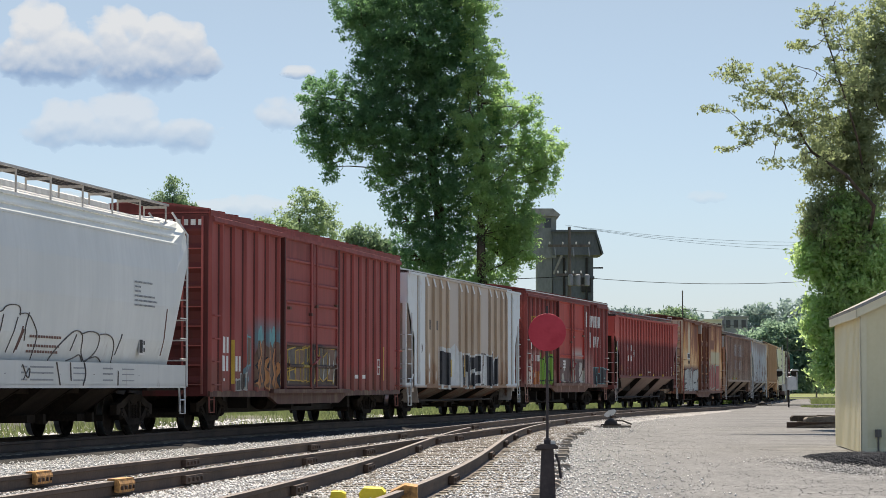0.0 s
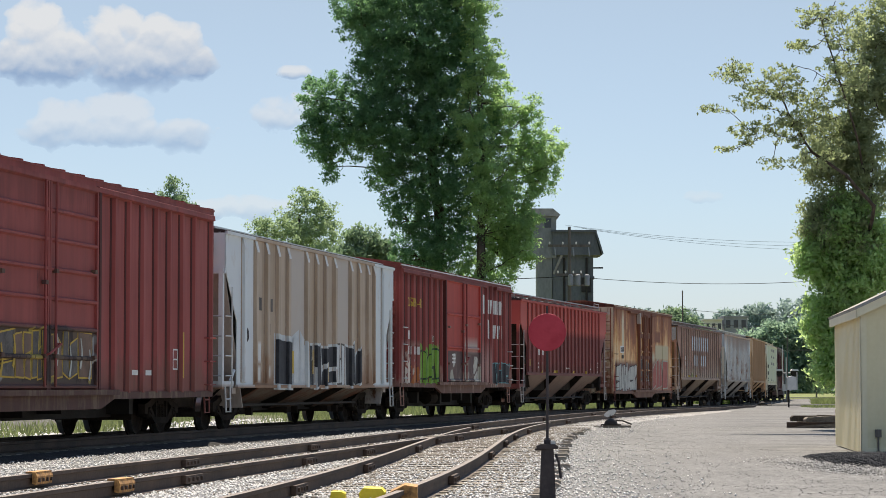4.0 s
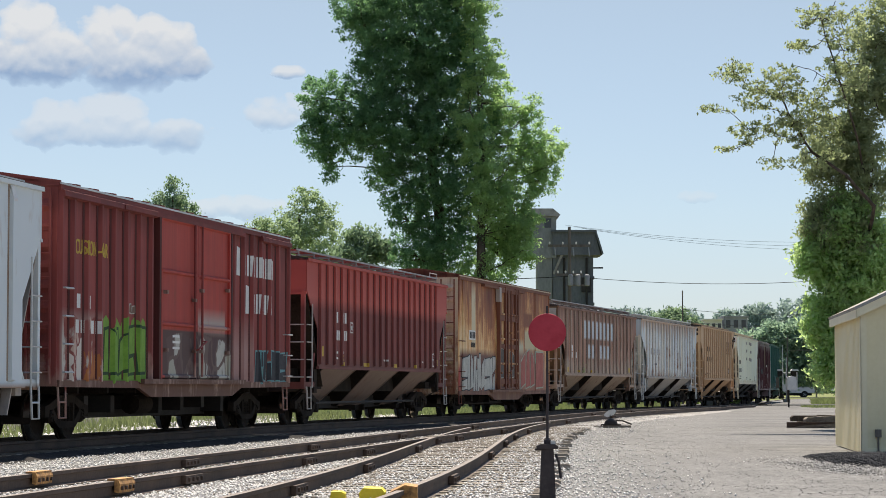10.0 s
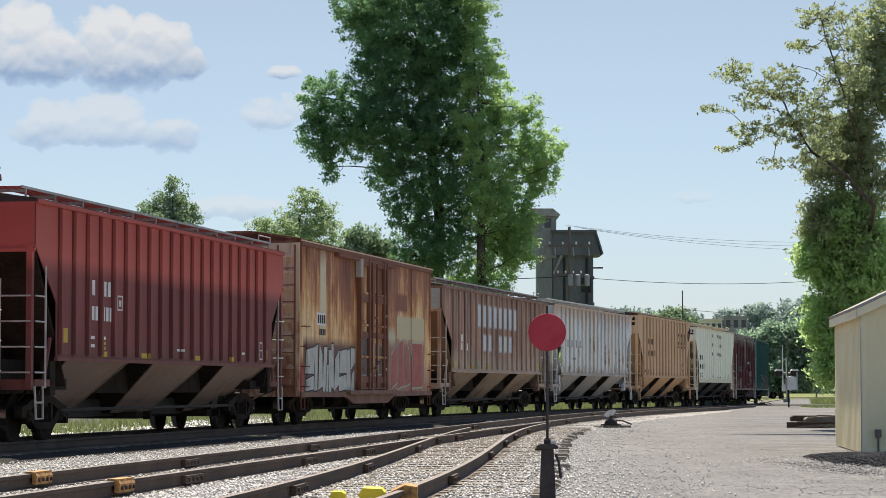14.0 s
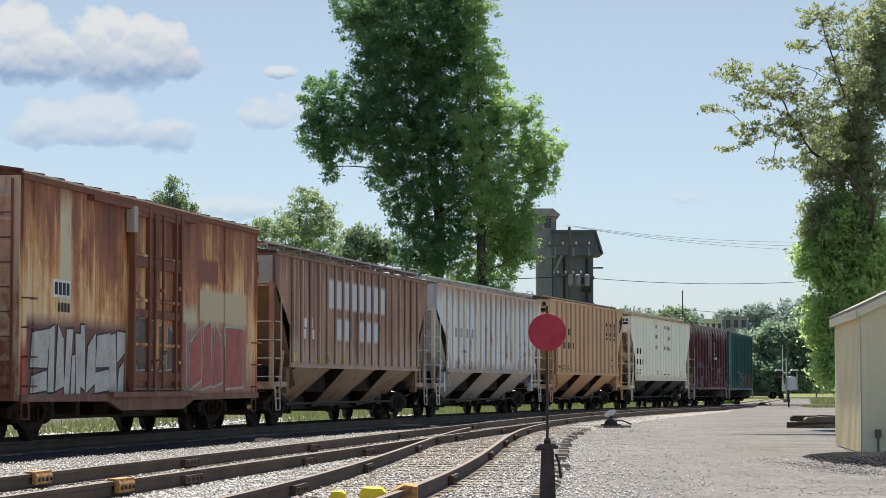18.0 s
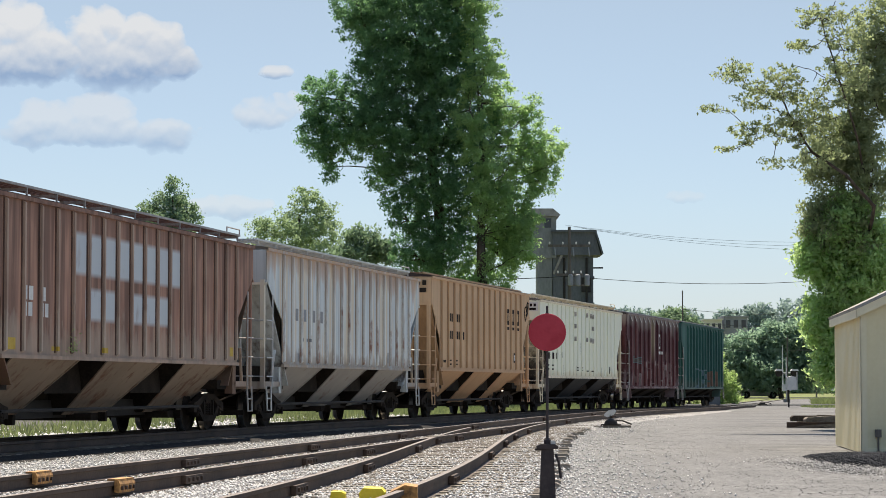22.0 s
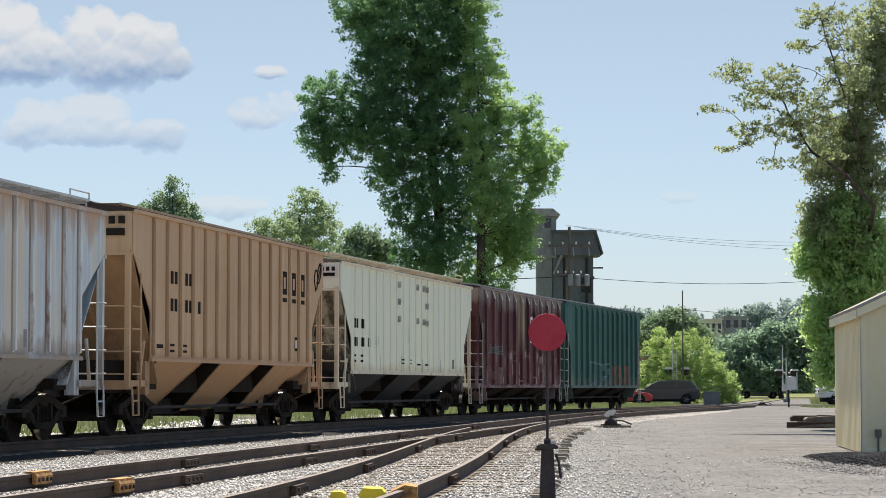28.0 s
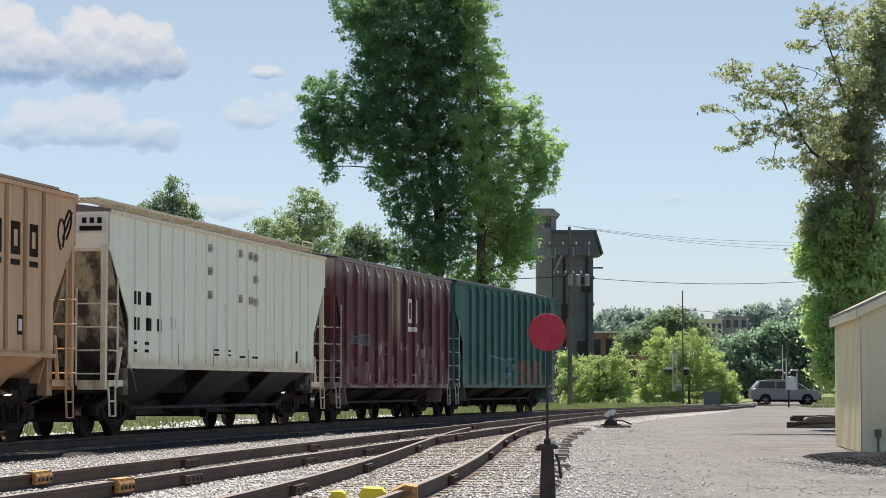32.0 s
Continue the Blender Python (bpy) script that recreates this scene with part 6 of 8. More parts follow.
bars(c, [(-6.27, 2.55, 0.95, 0.32, 1, 0)], M["white"])
bars(c, [(-6.18, 2.6, 0.16, 0.22, 4, 0.05), (-6.0, 2.3, 0.12, 0.16, 4, 0.05)], M["iron"], lift=0.007)
letters(c, -7.4, -2.2, 0.84, 2.02, (2, 0, 1, 3, 2, 4), 21, SPRAY["bone"], SPRAY["soot"], 0.035, 0.06, -0.04)
letters(c, 1.5, 6.8, 0.95, 2.28, (3, 0, 5), 22, SPRAY["brick"], SPRAY["sage"], 0.05, 0.0, 0.03)
letters(c, -1.75, 1.1, 1.3, 2.25, (5, 0), 23, SPRAY["slate"], SPRAY["bone"], 0.03)

c = join_train(hopper_car(17.9, 4.2, 1.5, P["umber"], "brown ribbed hopper car with pale grey painted squares", np.linspace(-7.36, 7.4, 18), 1.42, 3.5, 2.45, 3, under=P["umber_low"], dark_strip=P["brown_strip"], rib_d=0.055, rib_w=0.075, board=0.18, walk_mat=P["umber"], rib_mat=P["umber_rib"], slope=P["umber_end"], end_panel=P["umber_end"]), 71.55)
bars(c, [(-6.48, 2.46, 0.22, 0.24, 2, 0.08), (-5.6, 2.46, 0.28, 0.24, 1, 0), (-6.48, 2.18, 0.2, 0.24, 2, 0.08), (-5.6, 2.18, 0.18, 0.24, 2, 0.06)], M["white"])
bars(c, [(-7.28, 1.6, 0.46, 0.2, 1, 0), (-5.0, 1.6, 0.3, 0.08, 1, 0), (-2.2, 1.6, 0.4, 0.1, 1, 0), (6.9, 1.65, 0.3, 0.2, 1, 0)], M["amber"])
part("end_placard", Build().box(-8.985, -8.98, -1.5, -0.2, 3.45, 4.12), M["can"], c)
part("number_plate", Build().box(-8.995, -8.988, -1.15, -0.55, 3.6, 3.95), M["iron"], c)
part("end_number", Build().box(-9.0, -8.996, -1.05, -0.95, 3.8, 3.92).box(-9.0, -8.996, -0.9, -0.78, 3.8, 3.92).box(-9.0, -8.996, -1.05, -0.65, 3.64, 3.76), M["white"], c)

r_ = random.Random(9)
tuft = Build()
for k in range(70):
    p = Vector((-4.0 + r_.gauss(0, 0.16), -SIDE - 0.05 - 0.06 * r_.random(), 1.58 + abs(r_.gauss(0, 0.16))))
    d = Vector((r_.uniform(-1, 1), r_.uniform(-0.6, 0.6), r_.uniform(0.1, 1))).normalized() * 0.05
    w_ = Vector((0.014, 0.0, 0.008))
    tuft.add([p - w_, p + w_, p + d + w_ * 0.4, p + d - w_ * 0.4], [(0, 1, 2, 3)])
part("weed_tuft", tuft.mesh("weed_tuft", M["maple"], fix=False), None, c, "small weed rooted on the sill")
c = join_train(hopper_car(17.6, 4.24, 1.5, P["frost"], "pale blue-grey ribbed hopper car streaked with rust", np.linspace(-7.3, 7.2, 18), 1.5, 3.5, 2.55, 3, under=P["frost_low"], dark_strip=P["rust_strip"], trim=P["frost"], rib_d=0.06, board=0.15, roof_mat=P["pale_roof"], rib_mat=P["frost_rib"], slope=P["frost_end"], end_panel=P["frost_end"], irons=M["galv"]), 90.6)
bars(c, [(-6.1, 2.6, 0.26, 0.3, 1, 0), (-5.3, 2.6, 0.26, 0.3, 1, 0), (-4.4, 2.6, 0.26, 0.3, 1, 0), (-3.6, 2.6, 0.26, 0.3, 1, 0), (-5.6, 2.1, 0.3, 0.08, 2, 0.3), (4.3, 1.65, 0.16, 0.3, 1, 0), (-5.9, 1.6, 0.18, 0.2, 1, 0)], M["can"])
c = join_train(hopper_car(16.1, 4.42, 1.53, P["tan"], "tan ribbed hopper car with dark painted letters", np.linspace(-6.68, 6.3, 15), 1.2, 3.65, 2.45, 3, rib_d=0.06, board=0.05, walk_mat=P["tan_low"], under=P["tan"], dark_strip=P["tan_strip"], slope=P["tan_end"], irons=P["tan"]), 109.15)
for x in (3.72, 4.62, 5.52):
    bars(c, [(x, 3.2, 0.5, 0.56, 1, 0), (x, 3.02, 0.5, 0.1, 1, 0)], M["grime_shade"], "emblem")
    bars(c, [(x + 0.17, 3.34, 0.18, 0.28, 1, 0)], P["tan"], "emblem_gap", 0.008)
bars(c, [(-5.5, 3.08, 0.2, 0.26, 2, 0.08), (-4.45, 3.08, 0.2, 0.26, 2, 0.08), (-5.5, 2.52, 0.2, 0.26, 2, 0.08), (-4.45, 2.52, 0.2, 0.26, 2, 0.08), (-3.5, 2.52, 0.2, 0.26, 1, 0), (5.0, 1.85, 0.3, 0.34, 1, 0), (-6.5, 1.75, 0.5, 0.08, 1, 0), (-5.6, 1.8, 0.4, 0.05, 2, 0.5), (-5.6, 1.68, 0.4, 0.05, 2, 0.5)], M["grime_shade"])
bars(c, [(5.06, 1.92, 0.18, 0.2, 1, 0)], M["white"], lift=0.008)
part("end_number", Build().box(-8.1, -8.06, -1.4, -1.28, 4.15, 4.3).box(-8.1, -8.06, -1.2, -1.08, 4.15, 4.3).box(-8.1, -8.06, -1.0, -0.88, 4.15, 4.3).box(-8.1, -8.06, -1.4, -0.8, 3.92, 4.06), M["grime_shade"], c)
scrawl(c, [[(7.2, 3.4), (7.0, 3.7), (7.2, 4.0), (7.45, 3.8), (7.3, 3.45)], [(7.4, 3.9), (7.7, 4.2), (7.8, 3.9), (7.5, 3.6)], [(7.3, 3.6), (7.8, 4.1)]], lambda z: -SIDE - 0.006, 0.022, M["grime_shade"])

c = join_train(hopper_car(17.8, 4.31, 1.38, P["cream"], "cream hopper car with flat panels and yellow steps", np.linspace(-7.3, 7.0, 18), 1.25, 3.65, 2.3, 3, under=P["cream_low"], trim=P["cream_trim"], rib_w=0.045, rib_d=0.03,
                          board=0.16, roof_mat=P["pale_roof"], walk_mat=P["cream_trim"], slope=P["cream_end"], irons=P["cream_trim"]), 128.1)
bars(c, [(-7.33, 2.58, 0.14, 0.26, 1, 0), (-7.1, 2.58, 0.2, 0.26, 1, 0), (-6.55, 2.58, 0.14, 0.26, 2, 0.06), (-7.33, 2.08, 0.14, 0.25, 2, 0.08), (-6.55, 2.08, 0.14, 0.25, 2, 0.08), (-5.8, 2.08, 0.12, 0.25, 2, 0.07), (-7.33, 1.8, 0.2, 0.06, 2, 0.5), (-7.33, 1.65, 0.2, 0.06, 2, 0.5), (-1.6, 1.75, 0.4, 0.04, 1, 0), (-1.6, 1.65, 0.4, 0.04, 1, 0),
         (-0.5, 1.75, 0.26, 0.04, 1, 0), (-0.5, 1.65, 0.26, 0.04, 1, 0), (0.5, 1.62, 0.5, 0.05, 1, 0), (1.6, 1.62, 0.5, 0.05, 1, 0), (5.75, 1.55, 0.2, 0.3, 1, 0), (-4.85, 2.15, 0.03, 0.24, 2, 0.24)], M["grime_shade"])
bars(c, [(-4.32, 1.41, 0.03, 0.46, 1, 0), (-1.65, 1.41, 0.03, 0.46, 1, 0), (1.25, 1.41, 0.03, 0.4, 1, 0), (3.9, 1.41, 0.03, 0.4, 1, 0), (-0.75, 2.3, 0.03, 0.5, 1, 0)], M["iron"], "rust_run")
for x, z in ((-2.13, 3.95), (-2.13, 3.45), (-2.13, 2.94), (0.32, 3.96), (1.26, 3.95), (1.7, 3.93), (1.7, 3.43), (1.28, 2.93), (1.7, 2.9), (0.34, 2.94)):
    part("bracket", Build().box(x, x + 0.16, -1.64, -1.56, z - 0.03, z + 0.03).box(x, x + 0.04, -1.66, -1.56, z - 0.08, z + 0.1), M["iron_rail"], c)
part("end_placard", Build().box(-8.92, -8.915, -1.5, -0.9, 3.88, 4.22), M["white"], c)
part("end_number", Build().box(-8.93, -8.922, -1.42, -1.33, 4.06, 4.17).box(-8.93, -8.922, -1.27, -1.18, 4.06, 4.17).box(-8.93, -8.922, -1.12, -1.03, 4.06, 4.17).box(-8.93, -8.922, -1.42, -0.98, 3.92, 4.01), M["grime_shade"], c)

# maroon car: bays near-black, shade under its low sides painted in
c = join_train(hopper_car(15.0, 4.38, 1.0, P["maroon"], "maroon ribbed hopper car with peeling paint and white streaks", np.linspace(-6.6, 6.7, 12), 0.75, 3.5, 2.45, 3, under=M["grime_shade"], dark_strip=P["plum_strip"], rib_w=0.16, rib_d=0.1, tops=SPRAY["bone"],
                          board=0.03, low_sides=True), 145.7)
bars(c, [(1.25, 2.88, 0.5, 0.72, 1, 0), (1.95, 2.88, 0.56, 0.72, 1, 0), (1.2, 2.62, 1.3, 0.14, 1, 0)], M["white"], "emblem")
bars(c, [(1.37, 3.0, 0.26, 0.48, 1, 0), (2.1, 2.88, 0.1, 0.5, 1, 0), (2.28, 3.1, 0.1, 0.5, 1, 0)], P["maroon"], "emblem_gap", 0.008)
letters(c, -5.9, -3.6, 2.15, 2.42, (1, 3, 2), 61, SPRAY["slate"], SPRAY["haze"], 0.03)
# green car: bay colour likewise holds the shade below the sides
c = join_train(hopper_car(17.5, 4.42, 1.0, P["green"], "deep green ribbed hopper car with faded graffiti", np.linspace(-6.6, 7.4, 13), 1.1, 3.5, 2.45, 3, under=M["grime_shade"], rib_w=0.15, rib_d=0.1, tops=P["green"],
                          board=0.03, low_sides=True), 162.8)
letters(c, -3.6, 0.4, 1.08, 1.95, (1, 5, 2), 62, P["green"], SPRAY["haze"], 0.07)
letters(c, 1.2, 5.2, 1.08, 1.95, (2, 0, 5), 63, SPRAY["clay"], P["green"], 0.05)


# ---- plants ----
def leaves(blobs, clusters, radius, per, size, seed, material, name="crown", squash=0.75, spray=0.0, up=0.0):
    """Leaf quads in clumps inside blobs (x, y, z, rx, ry, rz)."""
    r = np.random.RandomState(seed)
    bl = np.array(blobs, float)
    vol = bl[:, 3] * bl[:, 4] * bl[:, 5]
    pick = r.choice(len(bl), clusters, p=vol ** 0.75 / (vol ** 0.75).sum())
    d = r.randn(clusters, 3)
    d /= np.linalg.norm(d, axis=1)[:, None]
    d *= (0.2 + 0.95 * r.rand(clusters) ** 0.6)[:, None]
    cen = bl[pick, :3] + d * bl[pick, 3:6]
    n = clusters * per
    scale = radius * (0.6 + 0.8 * r.rand(clusters))
    off = r.randn(n, 3) * 0.5 * np.repeat(scale, per)[:, None]
    off[:, 2] *= squash
    off[:, 2] -= spray * (off[:, 0] ** 2 + off[:, 1] ** 2)
    p = np.repeat(cen, per, 0) + off
    s = size * (0.6 + 0.8 * r.rand(n))
    a = r.randn(n, 3) + np.array([0, 0, up])
    a /= np.linalg.norm(a, axis=1)[:, None]
    u = np.cross(a, r.randn(n, 3))
    u /= np.linalg.norm(u, axis=1)[:, None]
    w = np.cross(a, u)
    q = np.stack([p - u * s[:, None], p + w * s[:, None] * 0.45, p + u * s[:, None], p - w * s[:, None] * 0.45], 1).reshape(-1, 3)
    return fast_mesh(name, q, np.arange(4 * n).reshape(-1, 4), material), cen


def limb(b, p, q, r0, r1, bend, rnd, steps=5):
    """A tapered, slightly crooked limb."""
    p, q = Vector(p), Vector(q)
    pts = [p + (q - p) * (i / steps) + Vector((rnd.uniform(-1, 1), rnd.uniform(-1, 1), rnd.uniform(-0.6, 0.6))) * (bend if 0 < i < steps else 0) for i in range(steps + 1)]
    for i in range(steps):
        b.rod(pts[i], pts[i + 1], r0 + (r1 - r0) * i / steps, 7, r0 + (r1 - r0) * (i + 1) / steps)
    return pts


def tree(name, label, base, trunk_to, trunk_r, blobs, clusters, radius, per, size, seed, material, squash=0.75, group="", twigs=40, airy=None):
    t = thing(name, label, "tree", group)
    rnd = random.Random(seed)
    b = Build()
    pts = limb(b, base, trunk_to, trunk_r, trunk_r * 0.45, trunk_r * 0.5, rnd, 7)
    me, cen = leaves(blobs, clusters, radius, per, size, seed, material, squash=squash)
    for bl in (blobs if not airy else blobs[::3]):
        start = min(pts, key=lambda p: abs(p.z - (bl[2] - 0.5 * bl[5])) + 0.001 * p.z)
        limb(b, start, bl[:3], trunk_r * 0.13, trunk_r * 0.05, 0.25, rnd, 5)
    for k in range(twigs):
        cpt = cen[rnd.randrange(len(cen))]
        bl = min(blobs, key=lambda q: (q[0] - cpt[0]) ** 2 + (q[1] - cpt[1]) ** 2 + (q[2] - cpt[2]) ** 2)
        limb(b, bl[:3], cpt, trunk_r * 0.12, trunk_r * 0.03, 0.2, rnd, 3)
    if airy:
        thin, n, rad, each, leaf = airy
        me2, cen2 = leaves(thin, n, rad, each, leaf, seed + 50, material, squash=0.6)
        main = [Vector(p) for p in ((12.35, 72.5, 5.2), (12.17, 70, 6.07), (11.23, 69, 6.86), (10.29, 69, 7.5), (9.8, 69, 8.35), (9.4, 69, 9.1))]
        side = [Vector(p) for p in ((12.3, 72, 7.0), (11.6, 70, 8.4), (11.1, 69, 9.4), (10.8, 69, 10.4), (10.5, 69, 11.4))]
        grown = []
        for line, r0 in ((main, 0.06), (side, 0.035)):
            for i in range(len(line) - 1):
                rr = [r0 * (1 - 0.75 * (i + k) / len(line)) for k in (0, 1)]
                grown += [(p, rr[1]) for p in limb(b, line[i], line[i + 1], rr[0], rr[1], 0.04, rnd, 3)]
        tips = [Vector(bl[:3]) for bl in thin] + [Vector(cen2[rnd.randrange(len(cen2))]) for _ in range(230)]
        tips += [Vector((rnd.uniform(9.9, 11.3), rnd.uniform(68.5, 70), rnd.uniform(9.3, 11.7))) for _ in range(34)]
        tips.sort(key=lambda p: min((p - q).length for q in main + side))
        for tip in tips:
            start, r0 = min(grown, key=lambda g: (g[0] - tip).length * (1.0 if g[0].z < tip.z + 0.3 else 1.5))
            r0 = max(0.011, min(r0 * 0.7, 0.03))
            grown += [(p, r0 * 0.9) for p in limb(b, start, tip, r0, max(0.008, r0 * 0.6), 0.05 * (tip - start).length, rnd, 4)[2:]]
        part("crown", me2, None, t)
    part("trunk", b.mesh("trunk", M["bark"], smooth=True, fix=False), None, t)
    part("crown", me, None, t)
    return t


def crown_blobs(depth, spec):
    """Crown blobs: across, height above ground and radii in metres, all at about one distance."""
    return [(x, depth + dy, z, rx, 0.9 * rx, rz) for x, z, rx, rz, dy in spec]


COTTON = []
COTTON += crown_blobs(150, [(-2.9, 25.0, 3.7, 2.0, 0), (0.5, 24.7, 2.4, 1.7, 0), (-4.9, 23.0, 1.7, 1.5, 0), (-1.5, 22.0, 3.6, 1.9, 0), (1.4, 22.3, 1.4, 1.5, 0), (-3.2, 19.6, 2.4, 2.0, 0), (0.4, 19.6, 2.5, 1.7, 0), (-7.2, 18.5, 1.4, 1.4, 0), (-7.6, 16.2, 1.2, 1.5, 0), (-5.5, 16.8, 2.0, 1.9, 0), (-6.7, 14.3, 0.8, 1.1, 0), (-2.9, 16.5, 2.6, 2.2, 0), (0.5, 16.5, 2.6, 2.2, 0), (3.3, 17.5, 1.5, 1.2, 0), (5.0, 17.2, 1.0, 1.1, 0), (6.0, 15.4, 1.4, 1.2, 0)])
COTTON += crown_blobs(150, [(4.4, 10.9, 1.1, 1.6, -1), (5.3, 11.4, 0.8, 1.0, -1), (4.8, 9.2, 0.9, 1.3, -1), (6.6, 15.9, 0.7, 0.7, 0), (6.3, 14.2, 0.6, 0.6, 0), (5.4, 17.9, 0.6, 0.7, 0), (3.6, 18.6, 0.7, 0.8, 0)])
COTTON += crown_blobs(150, [(4.0, 14.5, 2.1, 1.9, 0), (5.9, 13.5, 1.0, 1.0, 0), (-2.7, 13.8, 1.8, 1.9, 0), (0.2, 13.1, 2.6, 1.9, 0), (3.6, 11.7, 2.1, 1.7, 0), (-2.1, 11.0, 1.4, 1.5, 0), (0.5, 10.0, 2.1, 1.5, 0), (3.3, 9.0, 1.8, 1.4, 0), (-1.3, 8.7, 1.7, 1.2, 0), (1.6, 7.1, 2.6, 1.2, 0), (4.1, 9.7, 1.2, 1.5, 0)])
LOCUST = []
LOCUST += crown_blobs(72, [(12.7, 11.2, 0.7, 1.1, 0), (12.4, 9.6, 1.0, 1.0, 0), (11.7, 8.1, 1.0, 0.8, 0), (11.2, 7.3, 0.7, 0.6, 0), (12.4, 6.9, 0.8, 1.0, 0), (10.9, 5.8, 0.5, 0.7, 0), (11.7, 5.6, 1.0, 0.9, 0), (10.7, 4.7, 0.5, 0.6, 0), (11.6, 4.2, 0.9, 0.8, 0), (12.5, 4.5, 0.7, 1.1, 0), (11.0, 3.0, 0.5, 0.8, 0), (11.7, 2.7, 0.7, 1.0, 0), (11.2, 1.7, 0.5, 0.7, 0)])
BRANCH = []
BRANCH += crown_blobs(69, [(8.1, 9.8, 0.5, 0.3, 0), (8.8, 9.1, 0.7, 0.4, 0), (7.6, 8.7, 0.5, 0.1, 0), (9.5, 9.4, 0.6, 0.5, 0), (9.7, 8.2, 0.8, 0.5, 0), (8.6, 8.1, 0.6, 0.3, 0), (7.9, 7.6, 0.4, 0.1, 0), (10.4, 8.7, 0.8, 0.6, 0), (10.4, 7.4, 0.7, 0.4, 0), (9.2, 7.2, 0.4, 0.2, 0), (8.5, 7.8, 0.3, 0.1, 0), (10.0, 10.5, 0.4, 0.2, 0), (10.5, 11.3, 0.7, 0.3, 0), (11.2, 10.9, 0.7, 0.7, 0), (11.2, 9.7, 0.7, 0.6, 0)])
PINE = []
PINE += crown_blobs(210, [(-22.8, 18.2, 0.6, 0.8, 0), (-23.1, 16.7, 1.4, 0.9, 0), (-24.5, 16.0, 1.1, 0.7, 0), (-21.7, 15.9, 1.0, 0.7, 0), (-23.1, 15.1, 2.5, 0.7, 0), (-23.1, 13.6, 2.9, 1.4, 0)])
ASH = []
ASH += crown_blobs(190, [(-10.5, 15.2, 1.2, 0.9, 0), (-11.8, 14.4, 1.0, 0.9, 0), (-9.2, 14.2, 1.0, 0.9, 0), (-13.6, 13.1, 1.3, 0.7, 0), (-10.5, 13.1, 2.6, 0.9, 0), (-11.4, 11.6, 3.5, 1.3, 0)])
PLUM = []
PLUM += crown_blobs(165, [(-6.0, 11.1, 0.8, 0.5, 0), (-5.0, 10.4, 1.3, 0.8, 0), (-4.1, 9.8, 0.8, 0.7, 0), (-5.8, 9.4, 1.5, 1.1, 0)])
BUSH1 = []
_r = random.Random(77)
BUSH1 += crown_blobs(176, [(8.4 + 4.8 * k / 15 + _r.uniform(-0.3, 0.3), z, _r.uniform(0.3, 0.6), _r.uniform(0.4, 0.75), _r.uniform(-1, 1)) for k in range(16) for z in (0.2, 0.9, 1.6 + 1.2 * abs(math.sin(k * 0.9)), 1.2 + 2.4 * abs(math.sin(k * 0.9)) * _r.random())])
BUSH2 = []
BUSH2 += crown_blobs(182, [(14.4 + 7.0 * k / 19 + _r.uniform(-0.3, 0.3), h * z, _r.uniform(0.3, 0.6), _r.uniform(0.45, 0.9), _r.uniform(-1, 1)) for k in range(20) for h in (max(0.9, 4.9 - 0.9 * abs(k - 3) if k < 7 else 5.0 - 0.42 * abs(k - 10)),) for z in (0.06, 0.3, 0.55, 0.8, 1.0)])
WOOD1 = []
WOOD1 += crown_blobs(265, [(33.5, 5.4, 2.4, 1.3, 0), (31.1, 3.7, 2.3, 2.2, 0), (35.9, 5.8, 3.0, 1.8, 0), (34.1, 2.8, 4.2, 1.8, 0), (38.9, 5.8, 3.0, 2.4, 0), (40.7, 3.7, 3.0, 2.4, 0), (30.2, 1.8, 1.8, 1.1, 0)])
WOOD2 = []
WOOD2 += crown_blobs(350, [(32.3, 9.4, 2.9, 2.1, 0), (30.3, 8.6, 2.4, 1.6, 0), (34.7, 8.6, 2.1, 1.8, 0), (28.3, 7.8, 3.2, 1.4, 0)])
# one list of crown blobs parted at x = 1: darker leaves left, lighter right
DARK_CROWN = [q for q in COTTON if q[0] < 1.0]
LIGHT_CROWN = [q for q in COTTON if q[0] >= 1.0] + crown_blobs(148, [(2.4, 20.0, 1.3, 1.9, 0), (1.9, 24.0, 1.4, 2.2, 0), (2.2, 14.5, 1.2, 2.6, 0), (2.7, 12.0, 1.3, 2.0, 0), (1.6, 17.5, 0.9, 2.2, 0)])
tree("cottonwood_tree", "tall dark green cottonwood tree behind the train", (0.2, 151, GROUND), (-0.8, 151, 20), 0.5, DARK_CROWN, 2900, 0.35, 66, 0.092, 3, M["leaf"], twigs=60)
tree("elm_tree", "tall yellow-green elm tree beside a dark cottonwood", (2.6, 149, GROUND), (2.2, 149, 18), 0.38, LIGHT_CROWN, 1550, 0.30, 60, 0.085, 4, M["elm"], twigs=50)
tree("locust_tree", "leafy locust tree with thin bare branches behind the shed", (12.6, 73, GROUND), (12.3, 73, 10), 0.3, [q for q in LOCUST if q[2] > 5.3], 640, 0.24, 60, 0.06, 5, M["locust"], twigs=60, airy=(BRANCH, 720, 0.13, 18, 0.05))
tree("elder_bush", "fresh green bushy growth under the locust tree", (12.0, 74.5, GROUND), (12.0, 74.5, 3.5), 0.1, [q for q in LOCUST if q[2] <= 5.6], 640, 0.30, 60, 0.075, 6, M["fresh"], twigs=20)
tree("pine_tree", "small pointed green tree far behind the train", (-22.7, 210, GROUND), (-22.9, 210, 17), 0.16, PINE, 240, 0.55, 40, 0.16, 7, M["far_leaf"], twigs=14)
tree("ash_tree", "light green young ash tree far behind the train", (-11, 190, GROUND), (-11, 190, 14), 0.2, ASH, 300, 0.45, 50, 0.12, 8, M["ash"], twigs=30)
